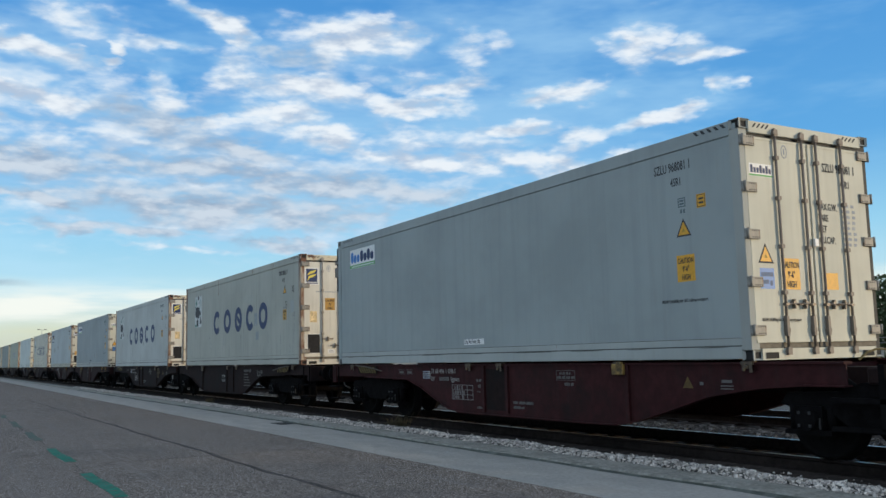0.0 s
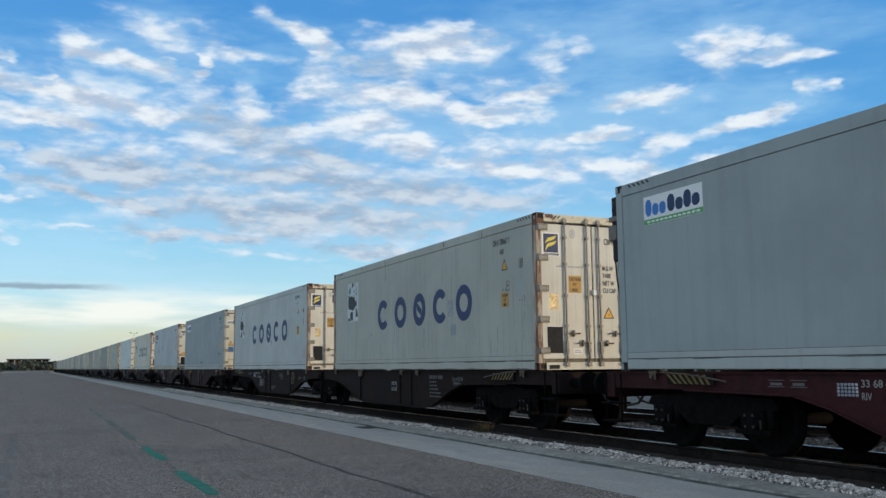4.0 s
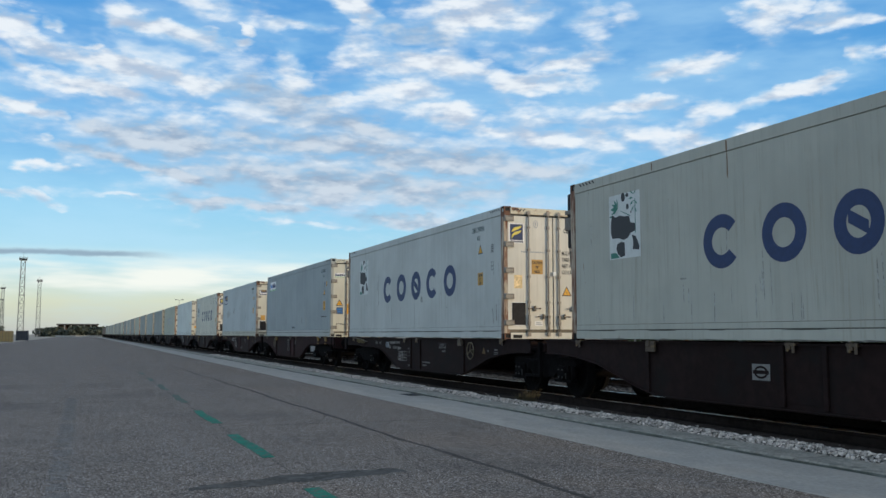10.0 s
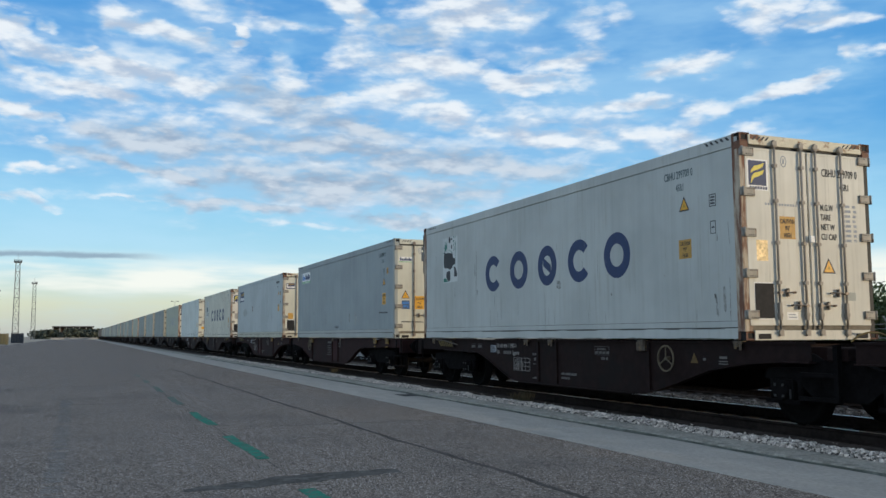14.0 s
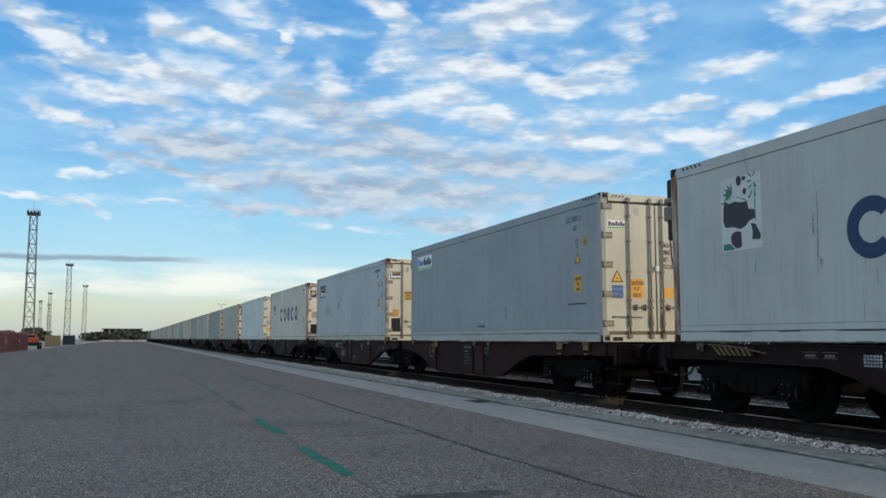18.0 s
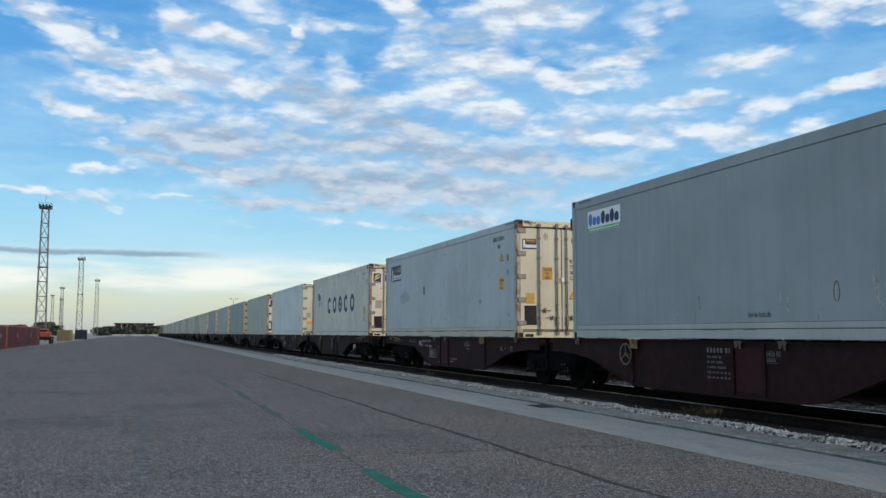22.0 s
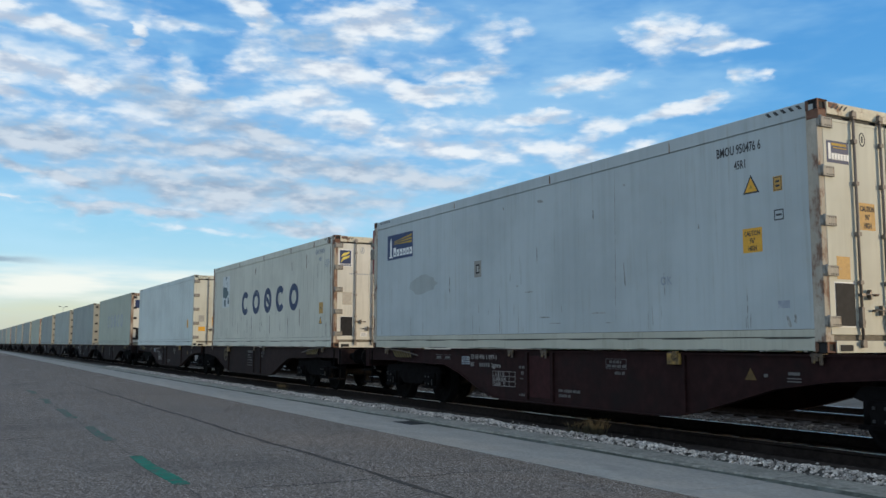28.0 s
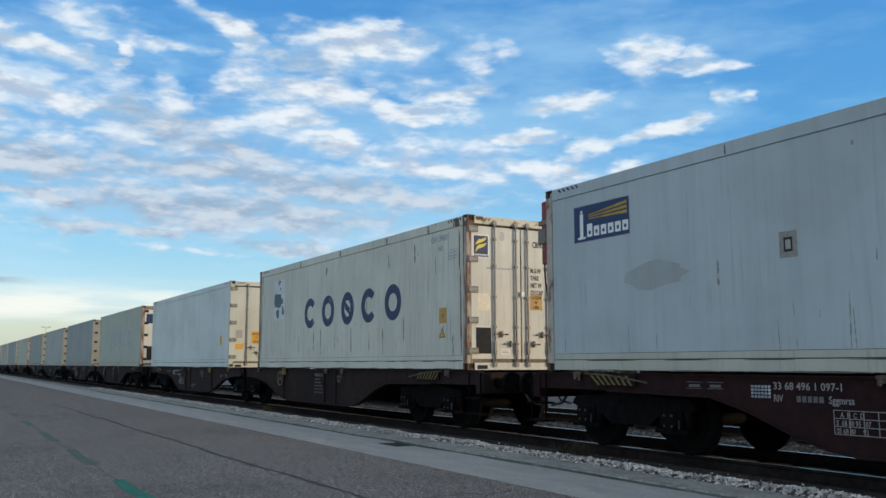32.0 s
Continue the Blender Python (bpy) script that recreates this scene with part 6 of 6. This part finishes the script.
def spigot():
    bm = boxes((-0.06, 0.035, -0.09, 0.09, -0.03, 0.012), (-0.062, -0.045, -0.085, -0.035, -0.12, -0.02), (-0.062, -0.045, 0.02, 0.07, -0.10, -0.02), (-0.075, -0.05, -0.03, 0.03, -0.075, -0.03), bevel=0.006)
    return bm


def wagon_writing(w, owner_y, emblem, number):
    def line(rows, mat=BAR_INK, name="small_print"):
        bm = bmesh.new()
        for y0, y1, z, h in rows:
            box(bm, -1.1635, -1.1605, y0, y1, z, z + h)
        tagged(part(name, bm, mat, w), kind="stuff")

    write_on(number, 0.12, WHITE, w, "side", (-1.163, 9.34, -0.185), 1.05)
    write_on("RIV", 0.115, WHITE, w, "side", (-1.163, 9.34, -0.325), 0.8)
    line([(9.02 - 0.075 * k - 0.055, 9.02 - 0.075 * k, -0.322, 0.07) for k in range(5)])
    write_on("Sggmrss", 0.115, WHITE, w, "side", (-1.163, 8.60, -0.325), 0.85)
    for k, word in enumerate(("   A  B  C  D", "S  68 80 95 107", "SS 68 80     92")):
        write_on(word, 0.078, WHITE, w, "side", (-1.163, 8.52, -0.465 - 0.085 * k), 0.84)
    rim = [(7.82, 8.55, -0.395 - 0.085 * k, 0.008) for k in range(4)] + [(y, y + 0.008, -0.65, 0.255) for y in (7.82, 8.01, 8.18, 8.35, 8.542)]
    line(rim, WHITE, "load_table")
    def word(y, z, h, counts, mat=BAR_INK):
        """Groups of letter-sized strokes from y towards -y."""
        rows = []
        for n in counts:
            rows += [(y - 0.72 * h * (k + 1) + 0.2 * h, y - 0.72 * h * k, z, h * (1.0 if k % 3 else 0.86)) for k in range(n)]
            y -= 0.72 * h * n + 0.4 * h
        line(rows, mat)

    word(7.70, -0.325, 0.048, (2, 5))
    word(7.64, -0.43, 0.062, (2, 1))
    word(7.68, -0.505, 0.018, (3, 1, 3))
    word(7.70, -0.79, 0.040, (1, 5))
    word(6.56, -0.670, 0.046, (4, 6, 6))
    word(6.56, -0.748, 0.046, (7, 2))
    line([(4.91, 5.37, -0.128, 0.006), (4.91, 5.37, -0.272, 0.006), (4.91, 4.917, -0.272, 0.15), (5.363, 5.37, -0.272, 0.15)])
    word(5.29, -0.188, 0.044, (2, 2, 2, 1))
    word(5.345, -0.250, 0.044, (3, 3, 3, 3))
    word(5.17, -0.352, 0.048, (4, 2))
    line([(1.88, 2.08, -0.31, 0.014), (1.88, 2.08, -0.345, 0.014), (1.90, 2.06, -0.265, 0.035), (2.36, 2.42, -0.30, 0.04)])
    line([(10.10, 10.36, -0.205, 0.008), (10.10, 10.36, -0.125, 0.008), (10.14, 10.32, -0.185, 0.035), (10.45, 10.72, -0.205, 0.008), (10.45, 10.72, -0.125, 0.008), (10.49, 10.68, -0.185, 0.035)])
    line([(9.38 + 0.05 * k, 9.415 + 0.05 * k, -0.29 + 0.04 * j, 0.028) for k in range(6) for j in range(4)], FADED, "data_plate")
    # owner's block: plain bars
    o = owner_y
    line([(o - 0.088 * k - 0.052 - 0.04 * (k > 4), o - 0.088 * k - 0.04 * (k > 4), -0.205, 0.078) for k in range(8)])
    for j, words in enumerate(((3, 4, 2), (2, 3, 5), (1, 5, 6), (3, 2, 2, 2, 2, 2), (3, 2, 2, 2, 2, 2))):
        u = o
        for n in words:
            line([(u - 0.036 * k - 0.024, u - 0.036 * k, -0.292 - 0.082 * j, 0.034) for k in range(n)])
            u -= 0.036 * n + 0.03
    write_on("Type 6436 00", 0.125, BAR_INK, w, "side", (-1.163, o - 1.22, -0.235), 0.78)
    line([(o - 1.30 - 0.052 * k - 0.036, o - 1.30 - 0.052 * k, -0.315, 0.04) for k in range(7)])
    line([(o - 1.70, o - 1.26, -0.335, 0.006), (o - 1.70, o - 1.26, -0.262, 0.006)])
    if emblem:
        part("emblem_plate", boxes((-1.164, -1.1605, -6.48, -6.14, -0.52, -0.30)), EMBLEM, w)
        bm = bmesh.new()
        ring_arc(bm, -6.31, -0.41, 0.13, 0.088, 0.03, 0, 360, 0.002, "x", -1.167, 20)
        box(bm, -1.1665, -1.164, -6.46, -6.16, -0.435, -0.385)
        part("emblem", bm, SOOT, w)
    bm = bmesh.new()
    slab(bm, [(2.71, -0.34), (2.53, -0.34), (2.62, -0.19)], 0.003, "x", -1.164)
    part("warning_sign", bm, FADED_AMBER, w)


DULL = material("wagon_dull_maroon", (0.023, 0.0088, 0.0088), 0.78, spec=0.13, grain=0.3, grain_scale=6, stain=(0.013, 0.008, 0.008), stain_scale=1.4, stain_at=(0.48, 0.72), bump=0.1)
GOLD = material("worn_golden_paint", (0.24, 0.145, 0.035), 0.7, grain=0.4, grain_scale=14, stain=(0.07, 0.045, 0.02), stain_scale=9, stain_at=(0.45, 0.62))
UMBER = material("wagon_umber", (0.024, 0.0135, 0.0125), 0.8, spec=0.12, grain=0.3, grain_scale=6, stain=(0.013, 0.009, 0.009), stain_scale=1.4, stain_at=(0.48, 0.72), bump=0.1)
REDDISH = material("faded_red_paint", (0.036, 0.0105, 0.0115), 0.75, grain=0.3, grain_scale=6, stain=(0.03, 0.012, 0.012), stain_scale=1.8, spec=0.15)


def build_wagons():
    made = []
    mats = [MAROON, SOOT, DULL, UMBER, SOOT]
    for k in range(16):
        # wagon k carries containers 2k - 1 and 2k
        if k == 0:
            y = STARTS[0] - 1.5
        elif 2 * k < 30:
            y = (STARTS[2 * k - 1] + LONG + STARTS[2 * k]) / 2
        else:
            y = STARTS[29] + LONG + 1.5
        if k < 5:
            made.append(wagon(y, mats[k], 3.21 if k == 1 else -3.62, -8.55 if k == 1 else -6.05, k == 1, k == 2, "33 68 496 1 078-1" if k == 0 else "33 68 496 1 097-1"))
        else:
            made.append((copy_thing(made[1 if k % 3 else 3][0], pose(TRACK, y, DECK)), []))
    return made


CONTAINERS = build_containers()
WAGONS = build_wagons()

# ---- the yard ----


def light_tower(at, tall, label="tall lattice floodlight tower of grey steel"):
    """A four-legged lattice mast with a lamp platform."""
    t = thing("light_tower", label, "light tower", "floodlight towers", at)
    half = lambda z: 1.02 - 0.36 * z / tall
    for sx in (-1, 1):
        for sy in (-1, 1):
            bm = bmesh.new()
            rod(bm, (sx * half(0), sy * half(0), 0), (sx * half(tall), sy * half(tall), tall), 0.085, 6)
            part("leg", bm, TOWER, t)
    bays = 9
    for k in range(bays):
        z0, z1 = tall * k / bays, tall * (k + 1) / bays
        a, b = half(z0), half(z1)
        bm = bmesh.new()
        for p0, p1 in (((-a, -a), (b, -b)), ((a, -a), (-b, -b)), ((-a, a), (b, b)), ((a, a), (-b, b)), ((-a, -a), (-b, b)), ((-a, a), (-b, -b)), ((a, -a), (b, b)), ((a, a), (b, -b))):
            rod(bm, (*p0, z0), (*p1, z1), 0.034, 4)
        for p0, p1 in (((-b, -b), (b, -b)), ((b, -b), (b, b)), ((b, b), (-b, b)), ((-b, b), (-b, -b))):
            rod(bm, (*p0, z1), (*p1, z1), 0.06, 4)
        tagged(part("bracing", bm, TOWER, t), kind="stuff")
    part("platform", boxes((-1.2, 1.2, -1.2, 1.2, tall, tall + 0.12)), TOWER, t)
    bm = bmesh.new()
    for x in (-1.2, 1.2):
        for y in (-1.2, 0, 1.2):
            rod(bm, (x, y, tall), (x, y, tall + 1.1), 0.03, 4)
    for z in (tall + 0.55, tall + 1.1):
        for p0, p1 in (((-1.2, -1.2), (1.2, -1.2)), ((1.2, -1.2), (1.2, 1.2)), ((1.2, 1.2), (-1.2, 1.2)), ((-1.2, 1.2), (-1.2, -1.2))):
            rod(bm, (*p0, z), (*p1, z), 0.03, 4)
    part("railing", bm, TOWER, t)
    for k in range(4):
        for y in (-1.35, 1.35):
            part("floodlight", boxes((-1.15 + 0.62 * k, -0.8 + 0.62 * k, y - 0.2, y + 0.2, tall + 0.1, tall + 0.75), bevel=0.05), UNIT, t)
    part("mid_platform", boxes((-1.05, 1.05, -1.05, 1.05, tall * 0.55, tall * 0.55 + 0.1)), TOWER, t)
    bm = bmesh.new()
    rod(bm, (0, 0, tall), (0, 0, tall + 3.0), 0.03, 4)
    part("lightning_rod", bm, TOWER, t)
    return t


TOWER = material("tower_steel", (0.12, 0.13, 0.13), 0.6, metal=0.3, grain=0.2, grain_scale=3)


def box_container(at, long, tall, mat, label, name="freight_container"):
    """A corrugated dry container; y runs along it from its doors."""
    c = thing(name, label, "container", "containers in the yard", at)
    for side in (-1, 1):
        bm = bmesh.new()
        n = int(long / 0.28)
        line = []
        for k in range(n):
            y = 0.1 + (long - 0.2) * k / n
            d = (long - 0.2) / n
            for f, o in ((0.0, 0.0), (0.25, 0.0), (0.40, 0.035), (0.75, 0.035), (0.90, 0.0)):
                line.append((side * (HALF - 0.012 - o), y + f * d))
        line.append((side * (HALF - 0.012), long - 0.1))
        slab(bm, line + [(side * (HALF - 0.09), long - 0.1), (side * (HALF - 0.09), 0.1)], tall - 0.3, "z", 0.15)
        part("side_wall", bm, mat, c)
        a, b = sorted((side * HALF, side * (HALF - 0.1)))
        part("bottom_rail", boxes((a, b, 0.1, long - 0.1, 0.0, 0.16)), mat, c)
        part("top_rail", boxes((a, b, 0.1, long - 0.1, tall - 0.16, tall)), mat, c)
        for y0 in (0.0, long - 0.12):
            a, b = sorted((side * HALF, side * (HALF - 0.15)))
            part("corner_post", boxes((a, b, y0, y0 + 0.12, 0, tall)), mat, c)
        x0, x1 = sorted((side * 0.01, side * 1.07))
        d = part("door", boxes((x0, x1, 0.03, 0.08, 0.14, tall - 0.14), bevel=0.01), mat, c)
        for bx in (0.3, 0.8):
            put("locking_bar", shared("yard_bar", lambda: boxes((-0.025, 0.025, -0.03, 0.03, 0.1, 2.3)), STEEL), d, (side * bx, 0, 0))
    part("roof", boxes((-1.15, 1.15, 0.05, long - 0.05, tall - 0.08, tall - 0.02)), mat, c)
    part("end_wall", boxes((-1.15, 1.15, long - 0.08, long - 0.03, 0.1, tall - 0.1)), mat, c)
    part("floor", boxes((-1.15, 1.15, 0.05, long - 0.05, 0.1, 0.16)), mat, c)
    return c


TAN = material("tan_paint", (0.38, 0.25, 0.10), 0.6, grain=0.12, grain_scale=4, stain=(0.31, 0.19, 0.08), stain_scale=1.2)
REDP = material("oxide_red_paint", (0.17, 0.034, 0.028), 0.6, grain=0.15, grain_scale=4, stain=(0.10, 0.025, 0.022), stain_scale=1.2)
NIGHT = material("dark_blue_paint", (0.02, 0.025, 0.04), 0.6, grain=0.2, grain_scale=4)
ORANGE = material("orange_paint", (0.55, 0.09, 0.02), 0.5, grain=0.1, grain_scale=5)
for k, (x, y, z) in enumerate(((-19.6, 204, 28.3), (-20.4, 343, 28.3), (-20.7, 480, 28.3), (-43.3, 566, 28.3), (-58.8, 690, 28.4), (-58.5, 759, 28.4), (-114.6, 770, 28.2))):
    light_tower((x, y, -0.16), z - 0.9)


for x, y, long, tall, mat, label in ((-13.0, 75.2, 12.19, 2.45, TAN, "tan steel freight container at the edge of the apron"),
                                     (-14.1, 96.5, 12.19, 2.35, REDP, "oxide red freight container in a row"),
                                     (-14.15, 109.5, 12.19, 2.35, REDP, "oxide red freight container in a row"),
                                     (-14.2, 122.5, 12.19, 2.35, REDP, "oxide red freight container in a row"),
                                     (-14.1, 190.0, 6.06, 2.2, TAN, "small tan container beside the apron"),
                                     (-13.5, 232.0, 6.06, 2.4, NIGHT, "small dark blue container beside the apron")):
    c = box_container((x, y, -0.16), long, tall, mat, label)
    if long > 12:
        part("dark_print" if mat is TAN else "pale_print", boxes((HALF - 0.012, HALF - 0.006, *((4.2, 5.3, 0.6, 1.9) if mat is TAN else (1.2, 1.7, 1.1, 1.5)))), BLACK if mat is TAN else FADED, c)


def loader(at):
    """An orange yard tractor: chassis, cab, engine hood, counterweight, wheels."""
    v = thing("yard_tractor", "orange yard tractor parked beside red containers", "tractor", "", at)
    part("chassis", boxes((-1.1, 1.1, 0, 4.6, 0.55, 0.95), bevel=0.05), UNIT, v)
    part("hood", boxes((-0.95, 0.95, 0.1, 1.9, 0.95, 1.75), bevel=0.12), ORANGE, v)
    part("cab", boxes((-0.9, 0.5, 1.9, 3.3, 0.95, 2.2), bevel=0.1), ORANGE, v)
    part("windscreen", boxes((-0.8, 0.4, 1.87, 1.92, 1.5, 2.08)), DARK, v)
    part("side_window", boxes((-0.93, -0.89, 2.05, 3.15, 1.5, 2.08)), DARK, v)
    part("coupling_plate", boxes((-0.8, 0.8, 3.4, 4.6, 0.95, 1.15), bevel=0.04), STEEL, v)
    for x in (-1.0, 1.0):
        for y in (0.8, 3.8):
            bm = bmesh.new()
            rod(bm, (x - 0.18, y, 0.52), (x + 0.18, y, 0.52), 0.52, 18)
            tyre = part("tyre", bm, RUBBER, v)
            bm = bmesh.new()
            rod(bm, (x - 0.2, y, 0.52), (x + 0.2, y, 0.52), 0.26, 12)
            part("rim", bm, ORANGE, tyre)


loader((-13.7, 146.0, -0.16))
BARK = material("bark", (0.07, 0.055, 0.04), 0.9, grain=0.3, grain_scale=8)
LEAF = material("foliage", (0.045, 0.075, 0.022), 0.7, grain=0.4, grain_scale=1.5, vary=0.15)
LEAF_HAZY = material("hazy_dark_foliage", (0.065, 0.075, 0.055), 0.8, grain=0.4, grain_scale=0.6, vary=0.15)


def tree(at, tall, wide, seed, mat, leaf, count, label, name="tree"):
    """A trunk with limbs, and a crown of many small leaf clumps with gaps."""
    rng = random.Random(seed)
    t = thing(name, label, "tree", "", at)
    bm = bmesh.new()
    rod(bm, (0, 0, 0), (rng.uniform(-0.1, 0.1), 0, tall * 0.45), 0.05 * tall ** 0.8, 8, 0, 0.03 * tall ** 0.8)
    ends = []
    for k in range(7):
        a = k * 2.4 + rng.random()
        e = Vector((math.cos(a) * wide * 0.33, math.sin(a) * wide * 0.33, tall * rng.uniform(0.5, 0.82)))
        rod(bm, (0, 0, tall * rng.uniform(0.2, 0.42)), e, 0.02 * tall ** 0.8, 5, 0, 0.006 * tall ** 0.8)
        ends.append(e)
    part("trunk", bm, BARK, t)
    verts, faces = [], []
    lumps = ends + [Vector((rng.uniform(-0.3, 0.3) * wide, rng.uniform(-0.3, 0.3) * wide, tall * rng.uniform(0.12, 0.9))) for _ in range(14)]
    for _ in range(count):
        c = rng.choice(lumps)
        d = Vector((rng.gauss(0, 1), rng.gauss(0, 1), rng.gauss(0, 0.8))) * wide * 0.13
        p = c + d
        p.z = min(max(p.z, tall * 0.06), tall)
        a, b = Vector((rng.gauss(0, 1), rng.gauss(0, 1), rng.gauss(0, 1))).normalized(), Vector((rng.gauss(0, 1), rng.gauss(0, 1), rng.gauss(0, 1))).normalized()
        a, b = a * leaf * rng.uniform(0.6, 1.3), b * leaf * rng.uniform(0.4, 0.8)
        n = len(verts)
        verts += [tuple(p - a), tuple(p + b), tuple(p + a), tuple(p - b)]
        faces.append((n, n + 1, n + 2, n + 3))
    me = bpy.data.meshes.new("crown")
    me.from_pydata(verts, [], faces)
    me.materials.append(mat)
    me.update()
    put("crown", me, t)
    return t


for k in range(13):
    rng = random.Random(k)
    tree((44 + rng.uniform(-1.5, 3), 14 + 4.4 * k, -0.16), rng.uniform(3.5, 4.8) + (1.0 if k < 4 else 0), rng.uniform(5, 6.5), k, LEAF, 0.17, 4500, "dense green bush behind the railway fence", "bush")
far_trees = [tree((-2.4, 560, -0.16), 5.9, 9.0, 50, LEAF_HAZY, 0.9, 900, "dark green tree on the horizon"),
             tree((3.6, 575, -0.16), 5.4, 11.0, 51, LEAF_HAZY, 0.9, 900, "dark green tree on the horizon")]
for k, (x, y) in enumerate([(-13, 565), (-8, 570), (-3.5, 560), (3.5, 566), (10, 560), (14, 570), (17, 562), (21, 575), (-37, 420), (-60, 520), (-47, 600), (-19, 590)]):
    copy_thing(far_trees[k % 2], pose(x - 2.4, y, -0.16 - (0.7 if k in (0, 11) else 2.2 if -10 < x < 12 else 0), 0, 0, 40 * k))


def open_shed():
    """A low open-fronted shed on the horizon, behind the trees."""
    h = thing("freight_shed", "long brown open-fronted shed on the horizon", "shed", "", (-14.5, 588, -0.16))
    dun = material("dun_sheet_steel", (0.085, 0.062, 0.05), 0.8, grain=0.2, grain_scale=0.8)
    slate = material("slate_roof_sheet", (0.06, 0.058, 0.06), 0.8, grain=0.2, grain_scale=0.8)
    part("roof", boxes((-0.5, 23.5, -0.6, 9.0, 7.2, 7.8), bevel=0.05), slate, h)
    part("back_wall", boxes((0, 23, 8.3, 8.5, 0, 7.2)), dun, h)
    part("side_wall", boxes((0, 0.2, 0, 8.3, 0, 7.2)), dun, h)
    part("side_wall", boxes((22.8, 23, 0, 8.3, 0, 7.2)), dun, h)
    column = shared("shed_column", lambda: boxes((-0.22, 0.22, -0.22, 0.22, 0, 7.2)), GALV)
    for k in range(7):
        put("column", column, h, (0.4 + 3.7 * k, -0.2, 0))
    for k, tall in enumerate((3.4, 4.2, 3.6, 4.6, 3.2, 4.0)):
        part("door_panel", boxes((0.75 + 3.7 * k, 3.75 + 3.7 * k, 0.4, 0.5, 0, tall)), dun, h)


open_shed()


def fence():
    f = thing("railway_fence", "wire fence with pale concrete posts behind the tracks", "fence", "", (40, 14, -0.16))
    def post():
        bm = boxes((-0.06, 0.06, -0.06, 0.06, 0, 2.1), bevel=0.01)
        rod(bm, (0, 0, 2.08), (-0.28, 0, 2.45), 0.05, 6)
        return bm
    me = shared("post", post, CONCRETE)
    for k in range(17):
        put("post", me, f, (0, 3 * k, 0))
    for z in (0.3, 0.8, 1.3, 1.8, 2.05):
        bm = bmesh.new()
        rod(bm, (-0.07, 0, z), (-0.07, 48, z), 0.012, 4)
        part("wire", bm, GALV, f)


fence()


def barrier(at, long, mat):
    """A low precast wall block."""
    bm = bmesh.new()
    slab(bm, [(-0.3, 0), (0.3, 0), (0.28, 0.12), (0.12, 0.35), (0.09, 1.0), (-0.09, 1.0), (-0.12, 0.35), (-0.28, 0.12)], long, "y", -long / 2)
    ob = new("concrete_barrier", mesh_of("concrete_barrier", bm, mat))
    ob.location, ob.rotation_euler = at, (0, 0, radians(90))
    tagged(ob, "low pale concrete barrier closing the apron", "barrier", "barriers at the end of the apron")


for k in range(5):
    barrier((-9.9 + 4.1 * k, 445 + 2 * (k % 2), -0.16), 4.0, CONCRETE)


def lamp_mast(at, tall):
    m = thing("lamp_mast", "slim street lamp mast with two arms", "street lamp", "", at)
    bm = bmesh.new()
    rod(bm, (0, 0, 0), (0, 0, tall), 0.12, 8, 0, 0.06)
    part("pole", bm, GALV, m)
    for s in (-1, 1):
        bm = bmesh.new()
        rod(bm, (0, 0, tall - 0.1), (s * 0.7, 0, tall + 0.05), 0.05, 6)
        arm = part("arm", bm, GALV, m)
        part("lamp_head", boxes((*sorted((s * 0.6, s * 1.3)), -0.2, 0.2, tall, tall + 0.18), bevel=0.04), UNIT, arm)


lamp_mast((28.7, 300.0, -0.16), 12.7)


def grass_tuft(at, tall, seed, count=90):
    rng = random.Random(seed)
    verts, faces = [], []
    for _ in range(count):
        a, r = rng.uniform(0, 6.28), rng.uniform(0, 0.12)
        lean, h = rng.uniform(0.1, 0.6), tall * rng.uniform(0.5, 1.0)
        x, y = r * math.cos(a), r * math.sin(a) * 1.6
        dx, dy = math.cos(a) * lean * h, math.sin(a) * lean * h
        w = 0.006
        n = len(verts)
        verts += [(x - w, y, 0), (x + w, y, 0), (x + dx * 0.4 + w * 0.8, y + dy * 0.4, h * 0.65), (x + dx * 0.4 - w * 0.8, y + dy * 0.4, h * 0.65), (x + dx, y + dy, h)]
        faces += [(n, n + 1, n + 2, n + 3), (n + 3, n + 2, n + 4)]
    me = bpy.data.meshes.new("grass_tuft")
    me.from_pydata(verts, [], faces)
    me.materials.append(DRY)
    me.update()
    ob = new("grass_tuft", me)
    ob.location = at
    tagged(ob, "dry yellow-green grass tuft in the gravel", "grass", kind="stuff")


DRY = material("dry_grass", (0.062, 0.052, 0.028), 0.9, grain=0.3, grain_scale=12)
grass_tuft((8.20, 16.05, 0.055), 0.33, 3, 70)
grass_tuft((8.20, 16.5, 0.055), 0.22, 4, 50)
grass_tuft((8.20, 30.4, 0.055), 0.26, 5, 60)


def drain(x, y):
    d = thing("drain_grate", "small dark iron drain grate in the concrete strip", "drain", "", (x, y, 0.006))
    part("frame", boxes((-0.2, 0.2, -0.35, 0.35, -0.02, 0.006), bevel=0.004), UNIT, d)
    for k in range(6):
        part("slot", boxes((-0.15, 0.15, -0.30 + 0.105 * k, -0.25 + 0.105 * k, 0.002, 0.008)), DARK, d)


drain(7.08, 19.9)


# ---- the train rolls past ----
def motions():
    times = [t for t, _ in ROLLED]
    run = [d for _, d in ROLLED]
    for ob in CONTAINERS + [w for w, _ in WAGONS]:
        start = ob.location.copy()
        walk(ob, [(t, pose(start.x, start.y - d, start.z)) for t, d in ROLLED])
    steps = [32.0 * k / 96 for k in range(97)]
    angles = [math.degrees(float(np.interp(t, times, run)) / 0.455) for t in steps]
    for _, sets in WAGONS:
        for ws in sets:
            at = ws.location.copy()
            walk(ws, [(t, pose(at.x, at.y, at.z, a)) for t, a in zip(steps, angles)])


motions()
